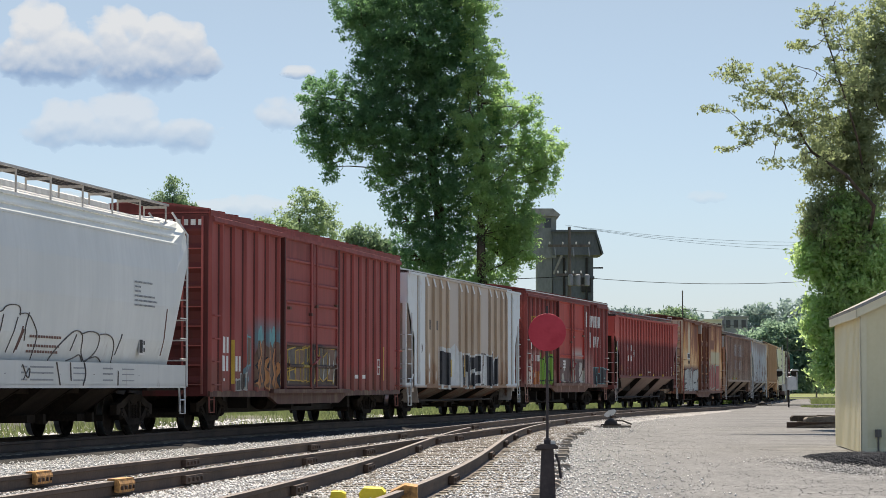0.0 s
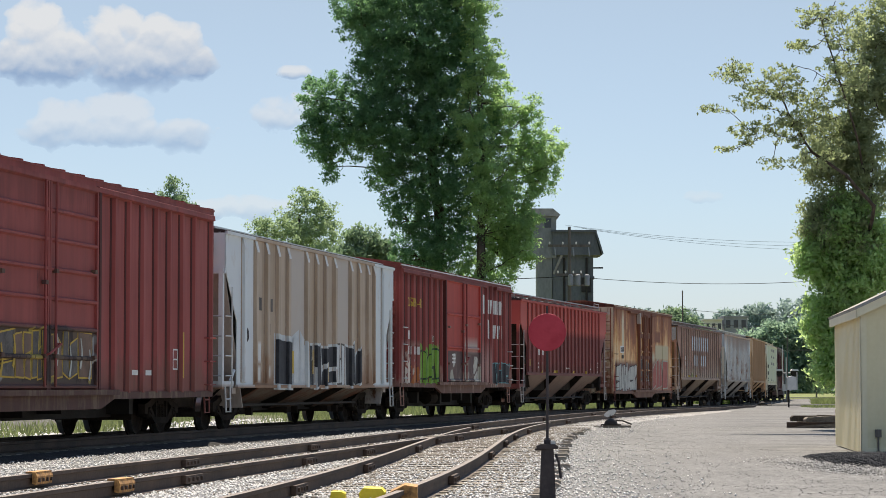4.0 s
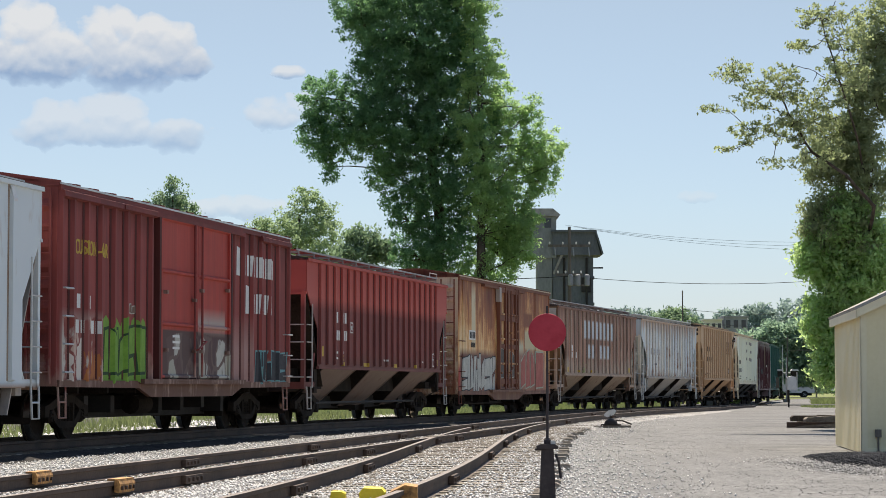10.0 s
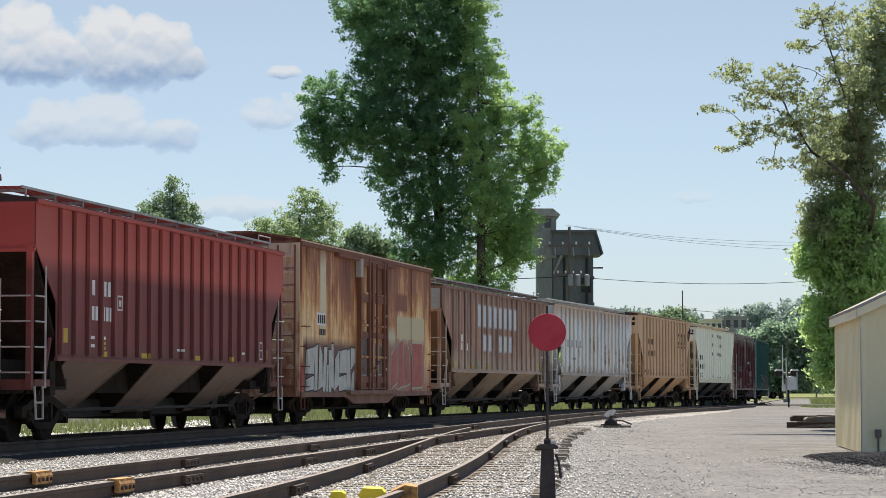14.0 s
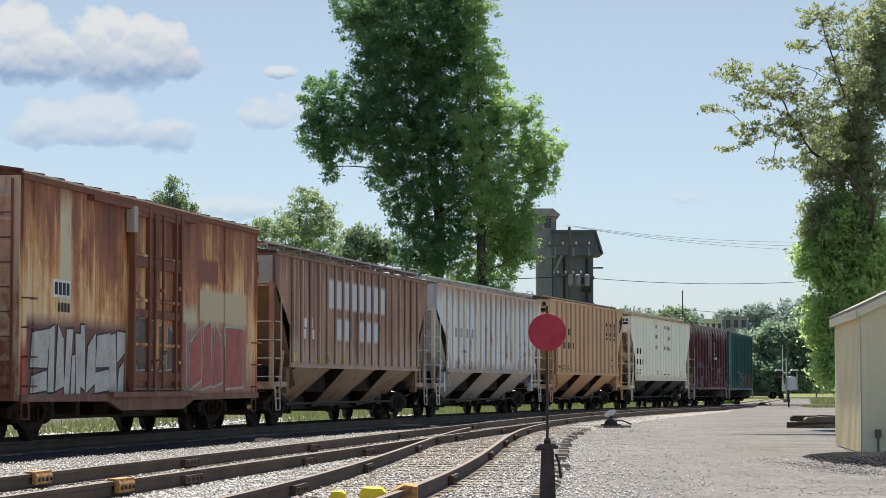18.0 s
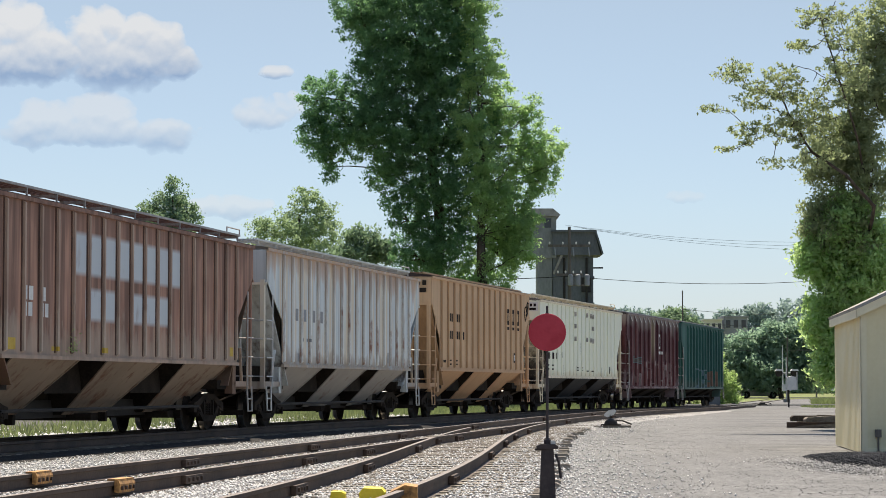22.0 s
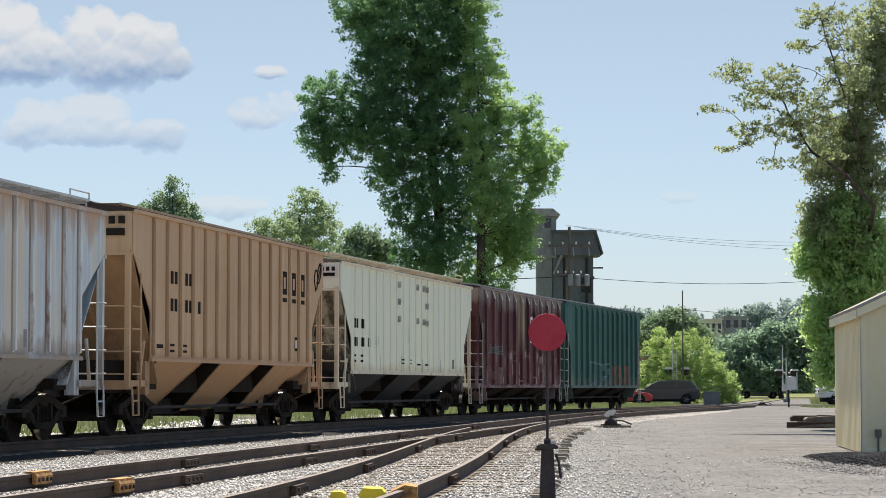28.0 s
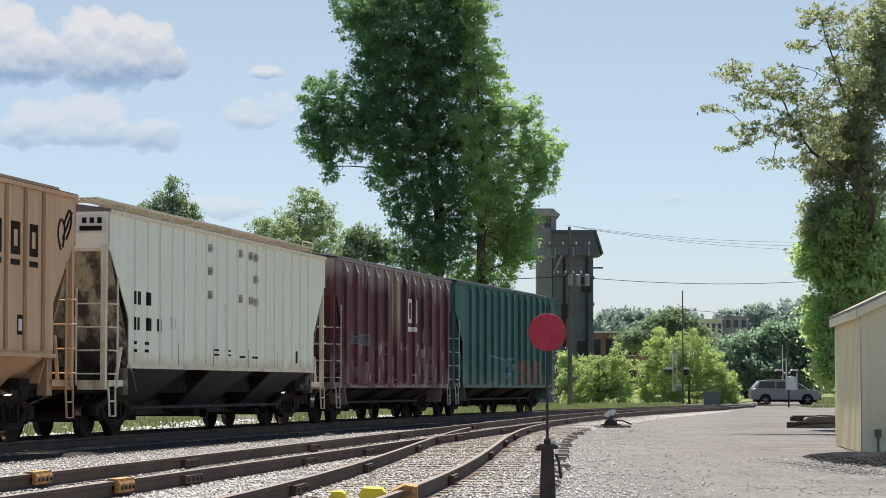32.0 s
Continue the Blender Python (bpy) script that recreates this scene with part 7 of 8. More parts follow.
tree("plum_tree", "dark-leaved tree far behind the train", (-5.2, 165, GROUND), (-5.2, 165, 10), 0.18, PLUM, 130, 0.5, 40, 0.15, 9, M["far_leaf"], twigs=20)
tree("willow_bush", "bright green bush beside the crossing", (11, 176, GROUND), (11, 176, 2.6), 0.1, BUSH1, 420, 0.28, 60, 0.075, 10, M["maple"], group="bushes by the crossing", twigs=10)
tree("willow_bush", "bright green bush beside the crossing", (18, 182, GROUND), (18, 182, 3), 0.1, BUSH2, 700, 0.28, 60, 0.075, 11, M["maple"], group="bushes by the crossing", twigs=10)
tree("maple_tree", "dark green trees beyond the crossing", (36, 265, GROUND), (36, 265, 6), 0.3, WOOD1, 900, 0.8, 70, 0.22, 12, M["wood_leaf"], twigs=10)
tree("maple_tree", "dark green tree beyond the brick building", (31, 350, GROUND), (31, 350, 9), 0.3, WOOD2, 420, 0.9, 70, 0.26, 13, M["far_leaf"], twigs=10)


# ---- shed ----
def build_shed():
    t = thing("shed", "cream wooden shed with a gabled roof on gravel", "shed", at=pose(7.6, 45.2, 0, 0, 0, -5))
    W, L, z0, ze, rise = 3.6, 6.9, -0.235, 2.28, 0.85
    part("front_wall", Build().prism([(0, z0), (W, z0), (W, ze), (W / 2, ze + rise), (0, ze)], 0, 0.1), M["shed"], t)
    part("back_wall", Build().prism([(0, z0), (W, z0), (W, ze), (W / 2, ze + rise), (0, ze)], L - 0.1, L), M["shed"], t)
    part("side_wall", Build().box(0, 0.1, 0.1, L - 0.1, z0, ze), M["shed"], t)
    part("side_wall", Build().box(W - 0.1, W, 0.1, L - 0.1, z0, ze), M["shed"], t)
    for i in range(11):
        x = 0.3 + i * 0.3
        top = ze + rise * (1 - abs(x - W / 2) / (W / 2)) - 0.05
        part("batten", Build().box(x - 0.012, x + 0.012, -0.006, 0.002, z0 + 0.1, top), M["shed"], t)
    for i in range(22):
        y = 0.3 + i * 0.3
        part("batten", Build().box(-0.006, 0.002, y - 0.012, y + 0.012, z0 + 0.02, ze - 0.02), M["shed"], t)
    part("corner_board", Build().box(-0.02, 0.1, -0.02, 0.0, z0, ze), M["shed_trim"], t)
    part("corner_board", Build().box(-0.022, 0.0, -0.02, 0.1, z0, ze), M["shed_trim"], t)
    part("skirt_board", Build().box(0.1, W, -0.022, 0.0, z0, z0 + 0.09), M["shed_trim"], t)
    k = rise / (W / 2)
    part("roof_slope", Build().prism([(-0.1, ze + 0.14 - 0.1 * k), (W / 2, ze + rise + 0.14), (W / 2, ze + rise + 0.2), (-0.13, ze + 0.2 - 0.13 * k)], -0.13, L + 0.13), M["shingle"], t)
    part("roof_slope", Build().prism([(W / 2, ze + rise + 0.14), (W + 0.1, ze + 0.14 - 0.1 * k), (W + 0.13, ze + 0.2 - 0.13 * k), (W / 2, ze + rise + 0.2)], -0.13, L + 0.13), M["shingle"], t)
    part("fascia", Build().box(-0.1, -0.07, -0.12, L + 0.1, ze - 0.06, ze + 0.1), M["shed_trim"], t)
    part("rake_board", Build().prism([(-0.1, ze - 0.06), (W / 2, ze + rise - 0.02), (W / 2, ze + rise + 0.138), (-0.1, ze + 0.098)], -0.12, -0.095), M["shed_trim"], t)
    part("rake_board", Build().prism([(W / 2, ze + rise - 0.02), (W + 0.1, ze - 0.06), (W + 0.1, ze + 0.098), (W / 2, ze + rise + 0.138)], -0.12, -0.095), M["shed_trim"], t)
    part("soffit", Build().box(-0.07, 0.0, -0.09, L + 0.09, ze + 0.0, ze + 0.03), M["shed_trim"], t)
    for y in (0.3, 2.4, 4.5, 6.5):
        part("footing_block", Build().box(0.15, 0.55, y - 0.2, y + 0.2, GROUND - 0.1, z0 + 0.002), M["concrete"], t)
        part("footing_block", Build().box(W - 0.55, W - 0.15, y - 0.2, y + 0.2, GROUND - 0.1, z0 + 0.002), M["concrete"], t)
    part("conduit", Build().rod((0.29, -0.03, z0 - 0.05), (0.29, -0.03, 0.2), 0.018, 6), M["wood"], t, "rusty grey conduit")
    part("outlet_box", Build().box(0.235, 0.345, -0.06, 0.0, 0.06, 0.2), M["wood"], t)


build_shed()


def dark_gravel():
    """A low spread of crushed stone round the foot of the shed, coloured dark to take in shade."""
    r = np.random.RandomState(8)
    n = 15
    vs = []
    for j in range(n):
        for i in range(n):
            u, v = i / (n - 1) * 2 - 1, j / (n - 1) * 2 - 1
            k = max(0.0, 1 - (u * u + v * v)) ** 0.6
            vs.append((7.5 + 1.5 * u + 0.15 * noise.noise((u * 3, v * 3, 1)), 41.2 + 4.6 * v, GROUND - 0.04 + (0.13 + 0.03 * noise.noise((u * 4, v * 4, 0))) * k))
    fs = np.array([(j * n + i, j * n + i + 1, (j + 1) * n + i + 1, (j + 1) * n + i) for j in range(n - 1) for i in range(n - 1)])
    tagged(new("gravel_patch", fast_mesh("gravel_patch", np.array(vs), fs, SHALE, True)), "blue-grey crushed stone at the foot of the shed, shade in its colour", "gravel", kind="structure")
    for name, m, cx, cy, rx, ry, mat, label in (("dark_stones", 5000, 7.5, 41.0, 1.5, 4.8, SHALE, "blue-grey crushed stones by the shed, shade in their colour"),
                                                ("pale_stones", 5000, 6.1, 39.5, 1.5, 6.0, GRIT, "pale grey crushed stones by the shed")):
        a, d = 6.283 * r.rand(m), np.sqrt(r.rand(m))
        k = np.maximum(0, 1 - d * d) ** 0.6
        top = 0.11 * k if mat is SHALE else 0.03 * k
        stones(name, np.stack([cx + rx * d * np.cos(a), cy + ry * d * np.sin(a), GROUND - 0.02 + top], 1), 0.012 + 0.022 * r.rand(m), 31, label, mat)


# stone colour taken near-black, so shade before the shed is in it
SHALE = surface("shade_dark_crushed_stone", (0.02, 0.021, 0.025), (0.055, 0.057, 0.064), 5, 26, 0.95, 0, 1.0, 0.05)
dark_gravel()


# ---- switch stands and small track gear ----
def tall_stand():
    t = thing("switch_stand", "dark iron switch stand with a round red target", "switch stand", at=pose(1.005, 24.0, -0.2))
    b = Build().lathe([(0.115, 0.0), (0.11, 0.06), (0.085, 0.5), (0.08, 0.56)], 4, "z")
    part("body", b, M["rail_stand"], t, at=pose(0, 0, 0.02, 0, 0, 45))
    part("base", Build().box(-0.2, 0.2, -0.15, 0.15, -0.03, 0.03), M["rail_stand"], t)
    part("cap", Build().prism([(-0.1, 0.575), (0.1, 0.575), (0.1, 0.6), (0.07, 0.62), (-0.07, 0.62), (-0.11, 0.6)], -0.08, 0.08), M["rail_stand"], t)
    part("collar", Build().lathe([(0.035, 0.615), (0.035, 0.66), (0.022, 0.68)], 12), M["rail_stand"], t)
    part("mast", Build().rod((0, 0, 0.64), (0, 0, 1.1), 0.0135, 8).rod((0, 0, 1.1), (0, 0, 1.95), 0.0135, 8, 0.011), M["rail_stand"], t)
    b = Build().lathe([(0.0, -0.028), (0.178, -0.026), (0.182, -0.022), (0.178, -0.018), (0.0, -0.016)], 40, "y", (0, 0, 1.695))
    d = part("target", b, M["red"], t, "round faded red target disc")
    part("target_clamp", Build().box(-0.02, 0.02, -0.014, 0.014, 1.52, 1.88), M["rail_stand"], d)
    b = Build().pipe([(0.08, 0.0, 0.52), (0.105, -0.03, 0.46), (0.13, -0.04, 0.29)], 0.014, 7)
    part("lever", b, M["rail_stand"], t)
    part("padlock", Build().box(0.03, 0.075, -0.06, -0.03, 0.6, 0.65), M["galv"], t)
    part("latch", Build().box(-0.12, -0.04, -0.03, 0.03, 0.56, 0.578), M["rail_stand"], t)


tall_stand()


def low_stand(x, y, turn, label, flag=True, scale=1.0):
    t = thing("low_switch_stand", label, "switch stand", at=pose(x, y, GROUND + 0.06, 0, 0, turn))
    part("head_tie", Build().box(-1.6, 0.6, -0.13, 0.13, -0.1, 0.02), M["tie"], t)
    part("base", Build().box(-0.3, 0.3, -0.16, 0.16, 0.02, 0.06), M["iron"], t)
    part("housing", Build().lathe([(0.2, 0.06), (0.18, 0.14), (0.1, 0.2), (0.04, 0.22)], 14), M["iron"], t)
    part("lever", Build().pipe([(0.05, 0, 0.17), (0.35, -0.05, 0.16), (0.62, -0.05, 0.05)], 0.025, 6), M["iron"], t)
    part("spindle", Build().rod((-0.02, 0, 0.2), (-0.02, 0, 0.34), 0.02, 6), M["iron"], t)
    if flag:
        part("target", Build().prism([(-0.2, 0.3), (-0.1, 0.26), (0.08, 0.33), (0.16, 0.44), (0.1, 0.5), (-0.06, 0.47), (-0.18, 0.38)], -0.012, 0.012), M["galv"], t, "pale worn target plate")
    return t


low_stand(5.0, 74.2, -4, "low iron switch stand with a pale target plate")
low_stand(20.9, 163, -10, "small dark iron switch stand near the crossing", False)


def derail():
    t = thing("derail", "yellow painted derail between the rails", "derail")
    part("block", Build().prism([(-0.84, -0.16), (-0.58, -0.16), (-0.58, -0.09), (-0.62, -0.05), (-0.8, -0.045), (-0.84, -0.09)], 25.0, 25.5), M["yellow"], t)
    part("block", Build().prism([(-1.14, -0.17), (-0.98, -0.17), (-0.98, -0.1), (-1.02, -0.08), (-1.12, -0.08)], 25.0, 25.3), M["yellow"], t)
    part("shoe", Build().prism([(-0.5, -0.13), (-0.24, -0.13), (-0.24, 0.03), (-0.36, 0.05), (-0.5, -0.02)], 23.4, 24.0), M["orange"], t)


derail()


def rail_clamp(line, off, y, length):
    t = thing("rail_clamp", "orange painted steel clamp on a rail", "rail clamp", "clamps on the siding rails", at=joint(line, off, y))
    l = length / 2
    part("jaw", Build().prism([(0.04, -0.11), (0.085, -0.12), (0.1, -0.03), (0.08, 0.015), (0.04, 0.02)], -l, l), M["orange"], t)
    part("top_plate", Build().box(-0.045, 0.085, -l * 0.9, l * 0.97, 0.003, 0.024), M["orange"], t)
    for i in range(4):
        part("bolt", Build().box(0.085, 0.115, -l * 0.8 + i * l * 0.5, -l * 0.8 + i * l * 0.5 + 0.045, -0.09, -0.05), M["rail"], t)


rail_clamp(LINE_A, -G, 28.45, 0.6)
rail_clamp(LINE_A, G, 26.35, 0.6)


def tie_pile():
    r = random.Random(4)
    rows = [(11.75, 75.3, 0.0, 3, 0), (11.9, 75.75, 0.0, -2, 0), (12.3, 76.3, 0.0, 7, 0), (11.6, 75.6, 0.18, 6, 0), (12.4, 76.0, 0.18, -9, 1), (12.0, 75.2, 0.19, 14, -3), (12.7, 74.6, 0.0, -16, 0), (13.1, 75.7, 0.36, 21, 3)]
    for i, (x, y, z, a, tip) in enumerate(rows):
        t = thing("old_tie", "dark weathered wooden tie lying in a pile", "railway tie", "pile of old ties", at=pose(x, y, GROUND + z, 0, tip, a))
        l = r.uniform(1.0, 1.35)
        b = Build().prism([(-l, 0.0), (l, 0.0), (l + 0.03, 0.1), (l - 0.02, 0.17), (-l + 0.05, 0.18), (-l - 0.02, 0.12)], -0.115, 0.115)
        part("timber", b, (M["bark"], M["wood"], M["tie"])[i % 3], t)
    t = thing("old_rail", "rusty length of rail lying by the tie pile", "rail", at=pose(11.9, 74.6, GROUND + 0.17, 0, 0, 86))
    part("bar", sweep_rail([(0, -1.6), (0, 1.6)], 0), [M["rail"], M["rail"]], t)

    for i in range(9):
        x, y = 12.3 + r.uniform(-1.6, 1.8), 74.2 + r.uniform(-1.2, 2.6)
        t = thing("broken_plank", "splintered grey plank lying by the tie pile", "plank", "scrap by the tie pile", at=pose(x, y, GROUND + r.uniform(0.0, 0.05), 0, r.uniform(-4, 4), r.uniform(-35, 35)))
        l = r.uniform(0.4, 0.9)
        part("board", Build().prism([(-l, 0.0), (l, 0.01), (l + 0.1, 0.04), (l - 0.06, 0.07), (-l + 0.04, 0.06), (-l - 0.08, 0.03)], -0.07, 0.07), M["tie"] if i % 2 else M["wood"], t)


tie_pile()

# ---- crossing road ----
tagged(new("road", Build().box(-400, 400, 164.5, 175.5, GROUND - 0.06, GROUND + 0.03).mesh("road", M["asphalt"])), "grey asphalt road over the level crossing", "road", kind="structure")
tagged(new("far_road", Build().box(-400, 400, 285, 295, GROUND - 0.06, GROUND + 0.03).mesh("far_road", M["asphalt"])), "grey asphalt street beyond the crossing", "road", kind="structure")


def crossing_signal(x, y, label, gate=True, tall=3.9, pole=False):
    t = thing("crossing_signal", label, "crossing signal", "level crossing signals", at=pose(x, y, GROUND))
    part("mast", Build().rod((0, 0, 0), (0, 0, tall), 0.06, 8), M["galv"], t)
    part("foundation", Build().box(-0.25, 0.25, -0.25, 0.25, 0, 0.25), M["concrete"], t)
    part("light_bar", Build().rod((-0.75, 0, 2.35), (0.75, 0, 2.35), 0.03, 6), M["galv"], t)
    for s in (-1, 1):
        h = part("light_unit", Build().lathe([(0.02, -0.12), (0.3, -0.1), (0.3, -0.06), (0.12, 0.12)], 18, "y", (s * 0.62, 0, 2.35)), M["iron"], t)
        part("hood", Build().prism([(s * 0.62 - 0.34, 2.5), (s * 0.62 - 0.22, 2.66), (s * 0.62 + 0.22, 2.66), (s * 0.62 + 0.34, 2.5)], -0.46, 0.0), M["white"], h)
        b = Build().add([(-0.62 * s, -0.07, 3.0), (-0.52 * s, -0.07, 2.9), (0.62 * s, -0.07, 3.62), (0.52 * s, -0.07, 3.72), (-0.62 * s, -0.05, 3.0), (-0.52 * s, -0.05, 2.9), (0.62 * s, -0.05, 3.62), (0.52 * s, -0.05, 3.72)],
                        [(0, 1, 2, 3), (7, 6, 5, 4), (0, 4, 5, 1), (1, 5, 6, 2), (2, 6, 7, 3), (3, 7, 4, 0)])
        if not pole:
            part("crossbuck_blade", b, M["white"], t)
    part("gate_box", Build().box(-0.35, 0.35, -0.25, 0.25, 0.9, 1.45), M["galv"], t)
    if gate:
        part("gate_arm", Build().rod((-0.28, 0.1, 1.2), (-0.3, 0.1, 4.6), 0.05, 6, 0.03), M["white"], t, "raised white crossing gate arm")
    return t


def utility_pole(x, y, h, label, arms=(), group="utility poles", r=0.15):
    t = thing("utility_pole", label, "utility pole", group, at=pose(x, y, GROUND))
    part("post", Build().rod((0, 0, 0), (0, 0, h), r, 8, r * 0.6), M["wood"], t)
    for z, w in arms:
        a = part("cross_arm", Build().box(-w / 2, w / 2, -0.06, 0.06, z - 0.07, z + 0.07), M["wood"], t)
        for i in range(4):
            xx = -w / 2 + 0.1 + (w - 0.2) * i / 3
            part("insulator", Build().lathe([(0.02, z + 0.07), (0.05, z + 0.12), (0.05, z + 0.2), (0.02, z + 0.24)], 8, "z", (xx, 0, 0)), M["white"], a)
    return t


crossing_signal(17.0, 181, "level crossing signal with a raised white gate", True, 3.9, True)
utility_pole(17.35, 180, 8.2, "tall thin grey pole by the level crossing", r=0.07)
crossing_signal(27.6, 200, "level crossing signal beside the road", True, 3.6, True)
utility_pole(27.4, 198, 5.4, "thin grey pole beyond the crossing", r=0.06)
crossing_signal(35.5, 225, "level crossing signal beyond the road", False, 4.4, True)
utility_pole(34.8, 232, 6.2, "grey pole with crossing lights beyond the road", ((5.2, 1.6),), r=0.08)


def signal_case(x, y, w, h, z, label):
    t = thing("signal_cabinet", label, "cabinet", at=pose(x, y, GROUND))
    part("case", Build().box(-w / 2, w / 2, -0.2, 0.2, z, z + h), M["galv"], t)
    part("door", Build().box(-w / 2 + 0.05, w / 2 - 0.05, -0.225, -0.203, z + 0.06, z + h - 0.06), M["galv"], t)
    part("hood", Build().prism([(-w / 2 - 0.05, z + h), (w / 2 + 0.05, z + h), (0, z + h + 0.08)], -0.25, 0.25), M["galv"], t)
    part("post", Build().rod((-w / 2 + 0.1, 0, 0), (-w / 2 + 0.1, 0, z + 0.1), 0.05, 8), M["iron"], t)
    for s in (-1, 1):
        part("side_pipe", Build().rod((s * (w / 2 + 0.06), 0, z), (s * (w / 2 + 0.06), 0, z + h + 0.3), 0.025, 6), M["galv"], t)


signal_case(21.0, 150, 0.55, 0.75, 1.05, "grey steel signal cabinet on a post")
t = thing("equipment_box", "dark green metal box in the grass by the crossing", "cabinet", at=pose(17.9, 166, GROUND))
part("case", Build().box(-0.5, 0.55, -0.3, 0.3, 0, 0.85), M["slate"], t)
part("lid", Build().box(-0.54, 0.59, -0.34, 0.34, 0.85, 0.92), M["slate"], t)


# ---- old tower behind the tree ----
def tower():
    t = thing("concrete_tower", "old grey concrete coaling tower with dark siding", "tower", at=pose(0, 190, GROUND))
    part("shaft", Build().box(8.35, 11.4, -1.6, 1.6, 0, 11.4), M["slate"], t, "dark weathered siding")
    part("head", Build().prism([(8.3, 11.2), (11.95, 11.2), (11.5, 12.95), (8.3, 12.95)], -2.0, 2.0), M["slate"], t)
    part("roof", Build().prism([(8.2, 12.95), (11.5, 12.95), (12.05, 11.25), (12.15, 11.3), (11.6, 13.1), (8.2, 13.1)], -2.2, 2.2), M["slate"], t)
    part("column", Build().box(7.15, 8.3, -1.5, 1.5, 0, 11.2), M["tower"], t, "stained grey concrete")
    part("cabin", Build().box(6.5, 8.6, -1.7, 1.7, 11.0, 14.2), M["tower"], t)
    part("cabin_roof", Build().prism([(6.2, 14.2), (8.8, 14.15), (8.9, 14.28), (8.35, 14.75), (6.2, 14.75)], -1.9, 1.9), M["shingle"], t)
    part("cabin_window", Build().box(7.7, 8.2, -1.73, -1.68, 13.3, 14.0), M["glass"], t)
    for z in (3.0, 5.2, 7.4, 9.4):
        part("belt_course", Build().box(8.3, 11.48, -1.68, 1.68, z, z + 0.22), M["slate"], t)
    for x in (9.2, 10.9):
        part("down_pipe", Build().rod((x, -1.66, 0.5), (x, -1.66, 11), 0.09, 8), M["iron"], t)
    for x, z in ((10.2, 3.6), (9.0, 6.4), (10.5, 8.4)):
        part("shutter", Build().box(x, x + 0.7, -1.7, -1.6, z, z + 1.1), M["iron"], t)
    part("brace", Build().rod((8.4, -1.62, 9.8), (9.0, -1.9, 11.2), 0.1, 6), M["concrete"], t)
    part("lamp_arm", Build().rod((11.4, -0.5, 10.3), (12.2, -0.6, 10.3), 0.06, 6), M["iron"], t)


tower()


def transformer_pole():
    t = utility_pole(7.64, 150, 10.9, "wooden utility pole with grey transformers", ((9.75, 2.6), (8.0, 1.6)))
    for i, x in enumerate((0.05, 0.5, 1.05)):
        b = Build().lathe([(0.04, 7.3), (0.15, 7.34), (0.15, 7.95), (0.08, 8.02)], 12, "z", (x, -0.25, 0))
        part("transformer", b, M["can"], t)
    for x in (-0.9, 0.2, 1.15):
        part("cutout", Build().rod((x, -0.1, 9.65), (x + 0.06, -0.15, 9.1), 0.04, 6), M["can"], t)
    part("bracket", Build().box(-0.2, 1.2, -0.1, -0.02, 7.3, 7.4), M["wood"], t)


transformer_pole()


def wire(label, p, q, sag, r=0.018):
    pts = [Vector(p).lerp(Vector(q), i / 16) - Vector((0, 0, sag * 4 * (i / 16) * (1 - i / 16))) for i in range(17)]
    t = thing("overhead_wire", label, "cable", "overhead wires")
    part("strand", Build().pipe(pts, r, 4), M["iron"], t)


for k in range(3):
    wire("thin dark overhead power wire", (7.4 + 0.5 * k, 150, 10.75 - 0.1 * k), (27.5 + 0.4 * k, 175, 11.2 - 0.3 * k), 0.35, 0.011)
wire("black overhead cable between poles", (7.64, 150, 7.65), (27.5, 172, 8.45), 0.4, 0.022)
wire("black overhead cable between poles", (-14, 155, 8.2), (7.64, 150, 7.65), 0.4, 0.03)
for k in range(4):
    wire("thin far overhead wire", (17.3, 180, 3.9 + 0.9 * k), (37, 232, 4.6 + 1.1 * k), 0.3, 0.02)


# ---- far buildings and woods ----
def far_building(name, x0, x1, y, top, mat, label, rows, cols, roof_line=True, trim=None):
    t = thing(name, label, "building", at=pose(0, y, GROUND))
    part("wall", Build().box(x0, x1, 0, 14, 0, top), mat, t)
    part("roof", Build().box(x0 - 0.3, x1 + 0.3, -0.4, 14.4, top, top + 0.35), trim or M["pale_wall"], t)
    for i in range(rows):
        for k in range(cols):
            x = x0 + (x1 - x0) * (k + 0.5) / cols
            z = top * (i + 0.55) / rows
            w, h = (x1 - x0) / cols * 0.28, top / rows * 0.26
            wd = part("window", Build().box(x - w, x + w, -0.06, 0.02, z - h, z + h), M["glass"], t)
            part("sill", Build().box(x - w - 0.1, x + w + 0.1, -0.14, 0.0, z - h - 0.15, z - h), M["pale_wall"], wd)
    return t


far_building("brick_warehouse", 22.0, 37.0, 400, 9.9, M["brick"], "long low brown brick warehouse far off", 2, 8)
far_building("cream_building", 72.8, 77.5, 690, 19.8, M["pale_wall"], "cream flat-roofed building on the far hill", 4, 3)
far_building("school_building", 70.0, 92.0, 700, 15.8, M["grey_wall"], "long grey building on the far hill", 4, 9, trim=M["pale_wall"])
far_building("grey_tower_block", 79.0, 85.5, 698, 20.8, M["grey_wall"], "grey tower block on the far hill", 5, 3, trim=M["grey_wall"])


